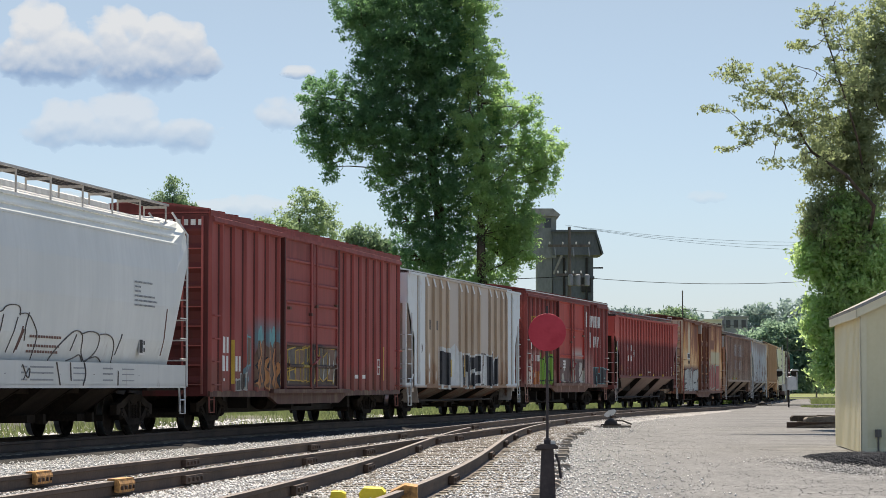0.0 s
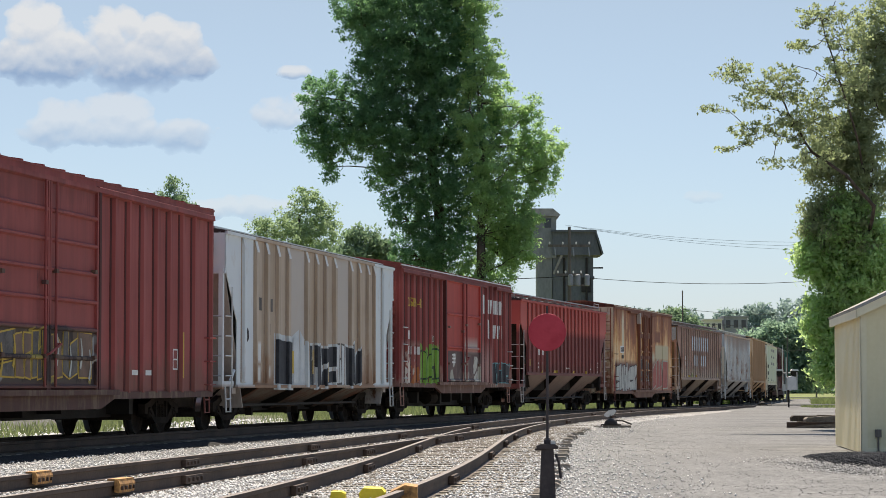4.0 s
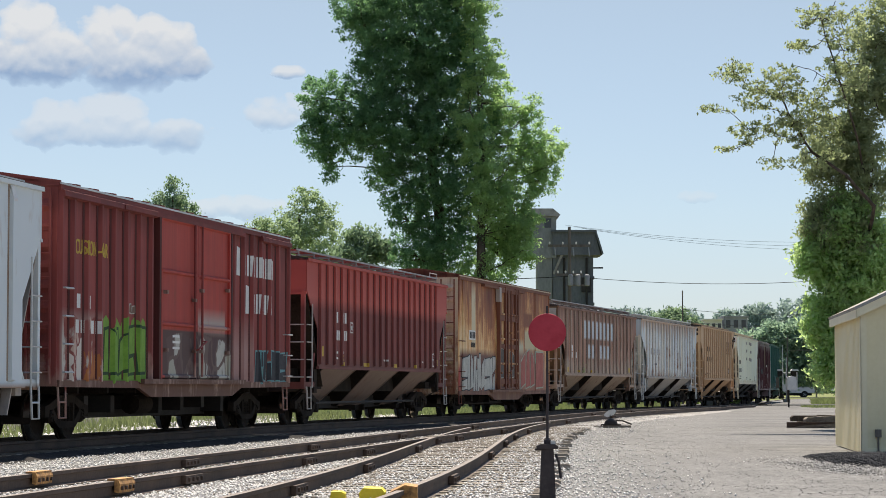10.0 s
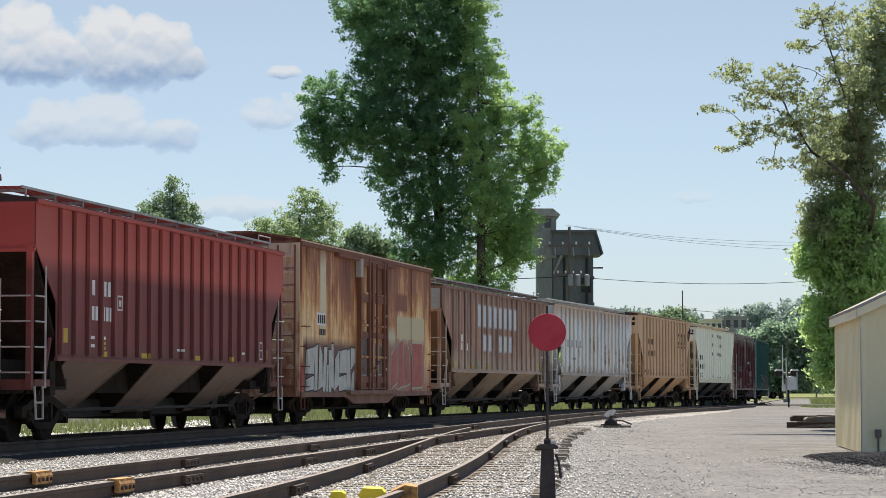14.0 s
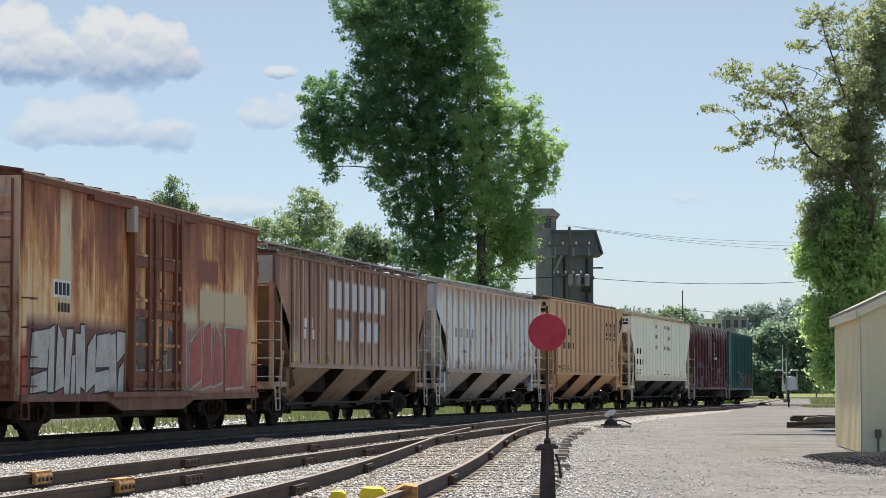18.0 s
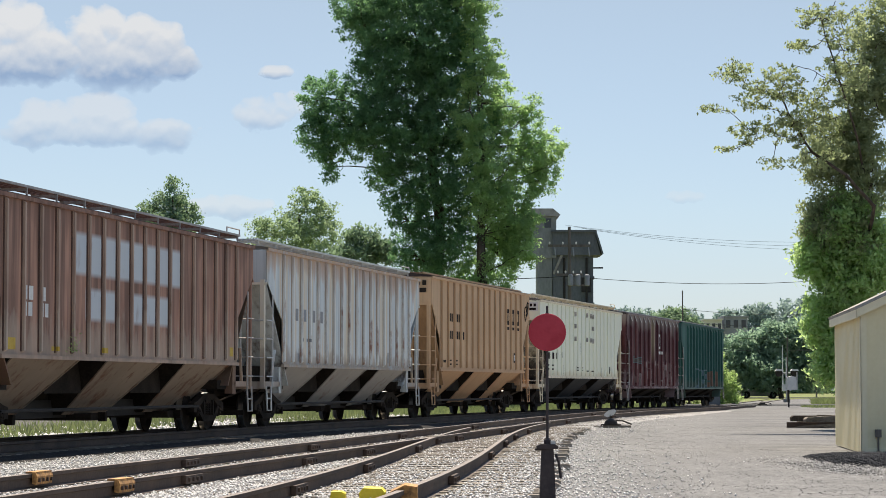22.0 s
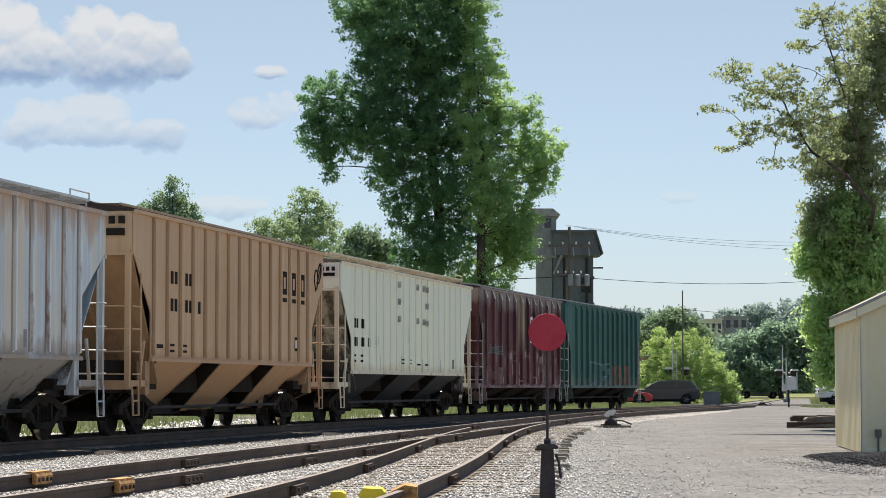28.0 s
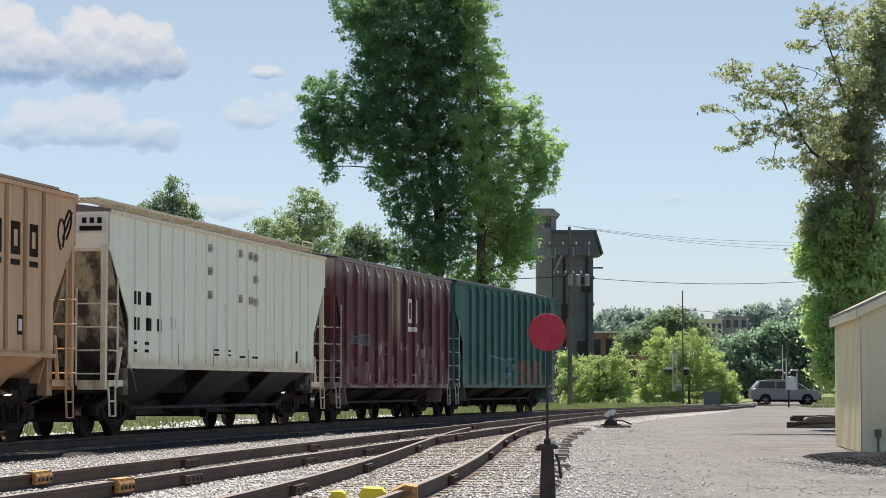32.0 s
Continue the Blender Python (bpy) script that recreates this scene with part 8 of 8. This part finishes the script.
def far_woods():
    r = np.random.RandomState(2)
    blobs = []
    for i in range(130):
        x = -120 + 330 * i / 129 + r.uniform(-3, 3)
        top = 24.5 + 1.6 * math.sin(x * 0.11 + 1.2) + 3.0 * max(0.0, min(1.0, (x - 75) / 40)) + 1.6 * r.rand()
        blobs.append((x, 820 + 20 * r.rand(), top - 3.2, 4.2, 6, 3.6))
        blobs.append((x, 815 + 20 * r.rand(), top - 9.5, 4.5, 6, 5.0))
        blobs.append((x, 810 + 20 * r.rand(), top - 17, 4.5, 6, 6.0))
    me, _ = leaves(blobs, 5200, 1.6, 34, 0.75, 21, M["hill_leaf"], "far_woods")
    tagged(new("far_woods", me), "green wooded hill on the horizon, haze in its leaf colour", "trees", kind="stuff")
    blobs = []
    for i in range(60):
        x = -70 + 190 * i / 59 + r.uniform(-2, 2)
        top = 8.0 + 1.6 * math.sin(x * 0.13 + 1) + 1.2 * r.rand()
        blobs.append((x, 470 + 16 * r.rand(), top - 2.4, 3.0, 4, 2.8))
        blobs.append((x, 465 + 16 * r.rand(), top - 6.0, 3.2, 4, 3.4))
    me, _ = leaves(blobs, 2600, 1.2, 40, 0.42, 22, M["far_leaf"], "middle_woods")
    tagged(new("middle_woods", me), "dark green tree belt beyond the buildings", "trees", kind="stuff")
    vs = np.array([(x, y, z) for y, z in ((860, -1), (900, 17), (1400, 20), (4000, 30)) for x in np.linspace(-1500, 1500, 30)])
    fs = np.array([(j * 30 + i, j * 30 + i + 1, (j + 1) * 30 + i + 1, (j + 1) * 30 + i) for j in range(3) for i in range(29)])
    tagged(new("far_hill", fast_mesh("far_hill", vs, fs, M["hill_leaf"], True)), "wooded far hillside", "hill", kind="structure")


far_woods()


def grass(name, spots, seed, label, high=(0.12, 0.42), width=0.02):
    """Upright blades; spots: (x, y) arrays."""
    r = np.random.RandomState(seed)
    x, y = spots
    n = len(x)
    a = r.rand(n) * 6.283
    h = high[0] + (high[1] - high[0]) * r.rand(n) ** 1.6
    dx, dy = np.cos(a) * width, np.sin(a) * width
    lean = 0.35 * h
    lx, ly = r.randn(n) * lean, r.randn(n) * lean
    z = np.full(n, GROUND - 0.01)
    q = np.stack([np.stack([x - dx, y - dy, z], 1), np.stack([x + dx, y + dy, z], 1), np.stack([x + dx * 0.3 + lx, y + dy * 0.3 + ly, z + h], 1), np.stack([x - dx * 0.3 + lx, y - dy * 0.3 + ly, z + h], 1)], 1)
    ob = new(name, fast_mesh(name, q.reshape(-1, 3), np.arange(4 * n).reshape(-1, 4), M["grass"]))
    return tagged(ob, label, "grass", kind="stuff")


def verge():
    r = np.random.RandomState(12)
    mx, my = np.array([p[0] for p in MAIN]), np.array([p[1] for p in MAIN])
    n = 50000
    y = 105 + 58 * r.rand(n)
    x = np.interp(y, my, mx) - 2.9 - 14 * r.rand(n) ** 1.4
    grass("verge_grass", (x, y), 13, "yellow-green grass along the main track", (0.06, 0.28), 0.018)
    n = 24000
    y = 176.5 + 22 * r.rand(n)
    x = 0.148 * y + 9 * r.rand(n)
    grass("roadside_grass", (x, y), 18, "wild grass along the road", (0.12, 0.45), 0.022)
    n = 16000
    y = 178 + 40 * r.rand(n)
    x = 0.15 * y + 14 * r.rand(n)
    grass("crossing_grass", (x, y), 14, "yellow-green grass beyond the crossing", (0.1, 0.4), 0.022)
    n = 1800
    y = 148 + 6 * r.rand(n)
    x = 22.0 + 4.5 * r.rand(n)
    grass("yard_grass", (x, y), 15, "short grass round the signal cabinet", (0.04, 0.18), 0.03)
    n = 42000
    y = 36 + 70 * r.rand(n)
    x = np.interp(y, my, mx) - 3.4 - 9 * r.rand(n)
    keep = np.sin(x * 1.1) + np.sin(y * 0.6) + 0.6 * r.randn(n) > 0.85
    grass("track_weeds", (x[keep], y[keep]), 16, "weeds on the far side of the main track", (0.06, 0.38), 0.018)
    n = 500
    y = 30 + 9 * r.rand(n)
    x = np.interp(y, [p[1] for p in LINE_A], [p[0] for p in LINE_A]) + 0.25 * r.randn(n)
    keep = np.sin(y * 2.3) > 0.6
    grass("siding_weeds", (x[keep], y[keep]), 17, "few green weeds between the siding rails", (0.05, 0.16), 0.012)


verge()


# ---- clouds ----
def cloud(x, z, w, h, seed, label, heaps, dense=1.0, cut_off=0.0, base=-0.4, ragged=1.0):
    """Glowing vapour in heaps (x, z, rx, rz, as shares of w and h), flat at its base; sun and grey-blue shade are in
    its colour.
    """
    n = Nodes("cloud_vapour")
    ax = n.axes()

    def thick(dz):
        """How thick the cloud is dz metres higher up."""
        zz = n.math("ADD", ax[2], dz)
        body = None
        for hx, hz, rx, rz in heaps:
            u, v = n.math("DIVIDE", n.math("SUBTRACT", ax[0], hx * w), rx * w), n.math("DIVIDE", n.math("SUBTRACT", zz, hz * h), rz * h)
            one = n.math("SUBTRACT", 1.0, n.math("ADD", n.math("MULTIPLY", u, u), n.math("MULTIPLY", v, v)))
            body = one if body is None else n.math("MAXIMUM", body, one)
        body = n.math("MAXIMUM", body, -1.5)
        off = (seed * 3.7, seed, dz / 48)
        puff = n.noise(n.scaled(1 / 62, 0, 1 / 48, off), 1.0, 3, 0.45, 0.3)
        cells = n.add("ShaderNodeTexVoronoi", Vector=n.scaled(1 / 26, 0, 1 / 23, (seed, 0, dz / 23 + seed)), Scale=1.0, Detail=1.0, Roughness=0.4)
        cells.feature = "SMOOTH_F1"
        lump = n.math("SUBTRACT", 0.5, cells.outputs["Distance"])
        fray = n.noise(n.scaled(1 / 11, 0, 1 / 9, (seed, 0, dz / 9)), 1.0, 4, 0.6)
        rough = n.math("ADD", n.math("MULTIPLY", n.math("SUBTRACT", puff, 0.5), 1.9 * ragged), n.math("ADD", n.math("MULTIPLY", lump, 0.75 * ragged), n.math("MULTIPLY", n.math("SUBTRACT", fray, 0.5), 0.34)))
        return n.math("SUBTRACT", n.math("ADD", body, rough), cut_off)

    d = thick(0.0)
    v = n.math("DIVIDE", ax[2], h)
    # the base is soft and nearly level
    foot = n.add("ShaderNodeMapRange", Value=n.math("ADD", v, n.math("MULTIPLY", n.noise(n.scaled(1 / 50, 0, 1 / 50, (seed, 2, 0)), 1.0, 3), 0.16)),
                 From_Min=base - 0.06, From_Max=base + 0.22).outputs[0]
    alpha = n.math("MULTIPLY", n.math("MULTIPLY", n.ramp(d, (0.0, 0.0), (0.18, 0.55), (0.5, 1.0)), foot), dense)
    # painted sunlight: brighter where the vapour thins upwards
    rise = n.math("SUBTRACT", d, thick(11.0))
    lit = n.math("ADD", n.math("MULTIPLY", rise, 0.3), n.math("ADD", n.math("MULTIPLY", n.math("SUBTRACT", v, base), 0.9), 0.07))
    col = n.ramp(lit, (0.12, (0.36, 0.54, 0.86)), (0.36, (0.62, 0.76, 0.99)), (0.66, (0.89, 0.97, 1.10)))
    em = n.add("ShaderNodeEmission", Color=col, Strength=CLOUD_LIGHT)
    tr = n.tree.nodes.new("ShaderNodeBsdfTransparent")
    mx = n.tree.nodes.new("ShaderNodeMixShader")
    n.put(alpha, mx.inputs[0])
    n.tree.links.new(tr.outputs[0], mx.inputs[1])
    n.tree.links.new(em.outputs[0], mx.inputs[2])
    n.tree.links.new(mx.outputs[0], n.tree.nodes["Material Output"].inputs[0])
    b = Build()
    for i in range(9):
        for j in range(5):
            fx, fz = (i / 8 - 0.5) * 1.5 * w, (j / 4 - 0.5) * 1.5 * h
            b.v.append((fx, 40 * (1 - (fx / w) ** 2), fz))
    b.f = [(i * 5 + j, i * 5 + j + 1, i * 5 + j + 6, i * 5 + j + 5) for i in range(8) for j in range(4)]
    b.k = [0] * len(b.f)
    ob = tagged(new("cloud", b.mesh("cloud", n.mat, smooth=True, fix=False)), label, "cloud", "drifting clouds", kind="structure")
    ob.matrix_basis = pose(x, 4000, z)
    CLOUDS.append(ob)
    return ob


CLOUDS, CLOUD_LIGHT = [], 0.485
cloud(-618, 555, 500, 165, 1, "large white cumulus cloud with a blue-grey underside",
      [(-0.09, 0.25, 0.10, 0.29), (0.00, 0.02, 0.11, 0.29), (0.07, -0.09, 0.11, 0.24), (0.15, 0.14, 0.10, 0.27), (0.22, 0.24, 0.07, 0.21), (0.31, 0.14, 0.09, 0.23), (0.38, 0.01, 0.10, 0.28), (0.45, -0.15, 0.07, 0.19), (0.25, -0.16, 0.25, 0.33), (-0.05, -0.12, 0.20, 0.29)], 1.0, 0.0, -0.44, 0.85)
cloud(-535, 430, 330, 95, 2, "low ragged white cumulus cloud", [(-0.22, -0.02, 0.26, 0.46), (0.02, 0.16, 0.2, 0.46), (0.06, -0.14, 0.3, 0.32), (0.33, -0.2, 0.22, 0.34)], 0.58, 0.06, -0.52, 0.9)
cloud(-255, 445, 150, 90, 3, "faint white cloud beside the cottonwood", [(0.0, 0.0, 0.45, 0.42), (0.25, 0.2, 0.25, 0.3)], 0.55, 0.3, -0.5)
cloud(-232, 517, 80, 34, 5, "small white cloud puff", [(0.0, -0.05, 0.42, 0.4)], 0.8, 0.0, -0.5)
cloud(-330, 296, 190, 60, 6, "low hazy white cloud", [(0.1, 0.0, 0.4, 0.4), (-0.25, -0.1, 0.25, 0.3)], 0.5, 0.1, -0.55)
cloud(-630, 306, 150, 36, 7, "low hazy white cloud", [(0.0, 0.0, 0.45, 0.4)], 0.4, 0.1, -0.55)
cloud(430, 312, 100, 36, 8, "thin hazy white cloud", [(0.0, 0.0, 0.4, 0.4)], 0.3, 0.1, -0.55)


# ---- road vehicles: x forwards, z from the road ----
def profile_body(pts, half, tuck=0.06):
    """A car's lower or upper body: a side outline with rounded-in flanks."""
    b = Build()
    n = len(pts)
    cz = sum(p[1] for p in pts) / n
    cx = sum(p[0] for p in pts) / n
    for y, k in ((-half, 0.965), (-half + tuck, 1.0), (half - tuck, 1.0), (half, 0.965)):
        b.v += [(cx + (x - cx) * k, y, cz + (z - cz) * k) for x, z in pts]
    for j in range(3):
        b.f += [(j * n + i, j * n + (i + 1) % n, (j + 1) * n + (i + 1) % n, (j + 1) * n + i) for i in range(n)]
    b.f += [tuple(range(n)), tuple(range(3 * n, 4 * n))]
    b.k = [0] * len(b.f)
    return b


WHEELS = []
SHAPES = {
    "sedan": (4.75, [(-2.3, 0.27), (2.28, 0.25), (2.38, 0.45), (2.34, 0.64), (2.05, 0.78), (1.1, 0.93), (-1.5, 1.0), (-2.2, 1.0), (-2.38, 0.92), (-2.4, 0.55)], [(1.3, 0.88), (0.75, 1.22), (0.3, 1.4), (-0.4, 1.47), (-1.0, 1.42), (-1.5, 1.25), (-2.05, 0.97)]),
    "suv": (4.7, [(-2.25, 0.36), (2.2, 0.33), (2.34, 0.5), (2.36, 0.76), (2.15, 0.95), (1.15, 1.07), (-2.0, 1.13), (-2.3, 1.05), (-2.38, 0.6)], [(1.6, 0.98), (1.0, 1.38), (0.55, 1.58), (-0.3, 1.69), (-1.2, 1.68), (-1.8, 1.6), (-2.25, 1.1)]),
    "van": (5.0, [(-2.5, 0.35), (2.4, 0.33), (2.5, 0.7), (2.2, 0.95), (1.5, 1.08), (-2.4, 1.1), (-2.5, 0.8)], [(1.75, 1.05), (0.8, 1.66), (-0.2, 1.76), (-2.2, 1.74), (-2.45, 1.1)]),
    "cargo": (5.6, [(-2.8, 0.4), (2.7, 0.38), (2.8, 0.8), (2.5, 1.1), (1.9, 1.3), (-2.75, 1.5), (-2.8, 0.8)], [(2.0, 1.25), (1.2, 1.95), (0.4, 2.05), (-2.7, 2.05), (-2.78, 1.4)]),
    "pickup": (5.8, [(-2.9, 0.5), (2.8, 0.48), (2.88, 0.85), (2.7, 1.12), (1.4, 1.2), (-2.85, 1.15), (-2.92, 0.8)], [(1.5, 1.15), (0.7, 1.8), (-0.1, 1.86), (-0.75, 1.82), (-0.95, 1.15)]),
}


def vehicle(kind, colour, label, category, path, lane_y, heading):
    length, low, high = SHAPES[kind]
    t = thing({"sedan": "sedan", "suv": "suv", "van": "minivan", "cargo": "cargo_van", "pickup": "pickup_truck"}[kind], label, category, "road vehicles")
    n = Nodes(kind + "_paint")
    n.done(n.mix(n.noise(n.coord, 3.0, 3), colour, tuple(0.85 * c for c in colour)), 0.3)
    n.bsdf.inputs["Coat Weight"].default_value = 0.6
    body = part("body", profile_body(low, 0.9), n.mat, t, smooth=False)
    part("cabin", profile_body(high, 0.8, 0.1), n.mat, t)
    xs = [p[0] for p in high]
    zt, zb = max(p[1] for p in high), high[0][1] + 0.06
    f1, f0, r1 = high[0], high[-len(high) + (2 if len(high) > 5 else 1)], high[-1]
    back = r1[0] + 0.3 if kind != "cargo" else 1.2
    for s in (-1, 1):
        mid = (f0[0] + back) / 2
        for a, b_ in ((back, mid - 0.04), (mid + 0.04, f1[0] - 0.22)):
            top = zt - 0.13
            ta = a + (0.22 if a == back else 0)
            tb = b_ - ((f1[0] - f0[0]) * 0.75 if b_ != mid - 0.04 else 0)
            w = Build().prism([(a, zb), (b_, zb), (max(tb, a + 0.1), top), (ta, top)], s * 0.79, s * 0.806)
            part("side_window", w, M["glass"], t)
        part("mirror", Build().box(f1[0] - 0.3, f1[0] - 0.18, min(s * 0.85, s * 1.02), max(s * 0.85, s * 1.02), zb, zb + 0.14), n.mat, t)
        part("headlight", Build().box(low[2][0] - 0.12, low[2][0] - 0.02, s * 0.62 - 0.18, s * 0.62 + 0.18, low[2][1] - 0.02, low[2][1] + 0.12), M["white"], t)
        part("tail_light", Build().box(-length / 2 - 0.02, -length / 2 + 0.08, s * 0.7 - 0.12, s * 0.7 + 0.12, low[-1][1], low[-1][1] + 0.2), M["red"], t)
    dx, dz = f0[0] - f1[0], f0[1] - f1[1]
    w = Build().add([(f1[0] + 0.02 + dx * k, y * (0.72 if k < 0.5 else 0.66), f1[1] + 0.03 + dz * k) for k in (0.1, 0.92) for y in (-1, 1)] + [(f1[0] - 0.03 + dx * k, y * (0.72 if k < 0.5 else 0.66), f1[1] + dz * k) for k in (0.1, 0.92) for y in (-1, 1)],
                    [(0, 1, 3, 2), (4, 6, 7, 5), (0, 2, 6, 4), (1, 5, 7, 3), (0, 4, 5, 1), (2, 3, 7, 6)])
    part("windscreen", w, M["glass"], t)
    if kind == "pickup":
        part("bed_rail", Build().box(-2.85, -0.95, -0.9, -0.8, 1.12, 1.22), n.mat, t)
        part("bed_rail", Build().box(-2.85, -0.95, 0.8, 0.9, 1.12, 1.22), n.mat, t)
    part("bumper", Build().box(low[1][0] - 0.05, low[1][0] + 0.1, -0.85, 0.85, low[1][1], low[1][1] + 0.18), M["tyre"], t)
    part("underbody", Build().box(-length / 2 + 0.3, length / 2 - 0.3, -0.75, 0.75, 0.2, 0.45), M["tyre"], t)
    axle = length * 0.3
    for x in (-axle, axle):
        for s in (-1, 1):
            part("wheel_arch", Build().lathe([(0.30, s * 0.885), (0.395, s * 0.885), (0.395, s * 0.912), (0.30, s * 0.912)], 18, "y", (x, 0, 0.36)), M["tyre"], t)
    for x in (-axle, axle):
        for s in (-1, 1):
            w = part("wheel", Build().lathe([(0.2, -0.11), (0.31, -0.11), (0.335, -0.07), (0.335, 0.07), (0.31, 0.11), (0.2, 0.11)], 20, "y"), M["tyre"], t, at=pose(x, s * 0.815, 0.335))
            rim = Build()
            rim.lathe([(0.02, -0.118), (0.06, -0.118), (0.06, 0.118), (0.02, 0.118)], 10, "y")
            for k in range(5):
                a = k * 1.2566
                rim.add([(0.2 * math.cos(a - 0.2), y, 0.2 * math.sin(a - 0.2)) for y in (-0.112, 0.112)] + [(0.2 * math.cos(a + 0.2), y, 0.2 * math.sin(a + 0.2)) for y in (-0.112, 0.112)]
                        + [(0.03 * math.cos(a), y, 0.03 * math.sin(a)) for y in (-0.112, 0.112)], [(0, 2, 4), (1, 5, 3), (0, 1, 3, 2), (2, 3, 5, 4), (4, 5, 1, 0)])
            part("rim", rim, M["can"], w)
            WHEELS.append((w, path, heading))
    ROAD.append((t, path, lane_y, heading))
    return t


ROAD = []
NEAR, FAR, BEYOND = 167.6, 172.4, 290.0
vehicle("sedan", (0.68, 0.69, 0.7), "white sedan driving along the far street", "car", [(0.5, 47.2), (1.0, 44.2), (2.0, 38.3)], BEYOND + 2.4, 180)
vehicle("cargo", (0.7, 0.7, 0.71), "white cargo van driving along the far street", "van", [(2.2, 41.9), (2.5, 43.7), (2.8, 45.6), (3.1, 47.7)], BEYOND - 2.4, 0)
vehicle("pickup", (0.5, 0.52, 0.54), "silver pickup truck driving along the far street", "truck", [(9.2, 46.9), (9.7, 43.2), (10.0, 40.6)], BEYOND + 2.4, 180)
vehicle("sedan", (0.7, 0.7, 0.71), "white sedan driving along the far street", "car", [(10.3, 39.1), (10.6, 42.4), (11.0, 45.6)], BEYOND - 2.4, 0)
vehicle("suv", (0.012, 0.013, 0.016), "black sport utility vehicle at the crossing", "car", [(23.0, 16.4), (23.5, 19.4), (24.0, 21.7), (24.5, 24.7), (25.0, 27.8)], NEAR, 0)
vehicle("van", (0.5, 0.53, 0.56), "silver minivan at the crossing", "car", [(23.5, 26.7), (24.0, 24.5), (24.5, 22.0), (25.0, 19.2), (25.5, 16.9)], FAR, 180)
vehicle("suv", (0.014, 0.014, 0.017), "black sport utility vehicle at the crossing", "car", [(27.5, 18.7), (27.8, 16.7), (28.1, 14.7)], FAR, 180)
vehicle("pickup", (0.7, 0.7, 0.7), "white pickup truck at the crossing", "truck", [(27.5, 24.4), (27.8, 26.6)], NEAR, 0)
vehicle("sedan", (0.5, 0.012, 0.018), "bright red sedan at the crossing", "car", [(28.1, 12.4), (28.4, 14.5), (28.7, 16.7), (29.0, 18.8), (29.3, 20.85), (29.6, 23.1), (29.8, 24.55), (30.2, 27.3)], NEAR, 0)
vehicle("suv", (0.15, 0.155, 0.16), "dark grey sport utility vehicle at the crossing", "car",
        [(28.4, 27.75), (28.7, 26.2), (29.0, 24.4), (29.3, 22.4), (29.6, 20.2), (29.8, 19.2), (30.0, 17.9), (30.2, 16.5), (30.6, 14.15), (31.0, 11.2), (31.4, 8.3)], FAR, 180)
vehicle("suv", (0.20, 0.205, 0.21), "grey sport utility vehicle at the crossing", "car",
        [(30.2, 9.6), (30.6, 12.45), (30.8, 13.7), (31.0, 15.0), (31.2, 16.7), (31.4, 18.4), (31.6, 19.8), (31.8, 21.35), (32.0, 23.0)], NEAR, 0)
parked = vehicle("sedan", (0.34, 0.35, 0.36), "silver parked car in the grass beyond the crossing", "car", [(0.0, 34.0), (32.0, 34.0)], 268, 180)


# ---- moving things ----
def on_line(s):
    x, y, h = line_at(s)
    return x, y, level(y), h


def motions():
    for car, centre in TRAIN:
        rows = []
        for i in range(33):
            s = centre - rolled(i)
            x0, y0, z0, _ = on_line(s - 6.5)
            x1, y1, z1, _ = on_line(s + 6.5)
            rows.append((float(i), pose((x0 + x1) / 2, (y0 + y1) / 2, (z0 + z1) / 2, 0, 0, math.degrees(math.atan2(y1 - y0, x1 - x0)))))
        walk(car, rows)
    for w in WHEELSETS:
        at = w.matrix_basis.translation.copy()
        walk(w, [(i / 10, pose(at.x, at.y, at.z, 0, -math.degrees(rolled(i / 10) / 0.425) % 360, 0)) for i in range(321)])
    for ob, path, y, heading in ROAD:
        walk(ob, [(t, pose(x, y, GROUND + 0.03, 0, 0, heading)) for t, x in whole(path)])
    for w, path, heading in WHEELS:
        at = w.matrix_basis.translation.copy()
        sign = -1 if heading else 1
        rows, full = [], whole(path)
        a, b = path[0][0] - 0.2, path[-1][0] + 0.2
        first, last = max(1, frame(a)), min(frame(32), frame(b))
        if path[0][1] == path[-1][1]:
            continue
        for f in range(first, last + 1):
            t = (f - 1) / FPS
            x = float(np.interp(t, [p[0] for p in full], [p[1] for p in full]))
            rows.append((t, pose(at.x, at.y, at.z, 0, math.degrees(sign * x / 0.335) % 360, 0)))
        walk(w, [(0.0, rows[0][1])] * (first > 1) + rows + [(32.0, rows[-1][1])] * (last < frame(32)))
    for ob in CLOUDS:
        p = ob.matrix_basis.translation.copy()
        walk(ob, [(0.0, pose(p.x, p.y, p.z)), (16.0, pose(p.x - 26, p.y, p.z + 0)), (32.0, pose(p.x - 52, p.y, p.z))])


def whole(path):
    """A vehicle's path stretched to the clip's whole length at its first and last speed."""
    (t0, x0), (t1, x1) = path[0], path[1]
    (t2, x2), (t3, x3) = path[-2], path[-1]
    out = list(path)
    if t0 > 0:
        out.insert(0, (0.0, x0 - (x1 - x0) / (t1 - t0) * t0))
    if t3 < 32:
        out.append((32.0, x3 + (x3 - x2) / (t3 - t2) * (32 - t3)))
    return out


motions()
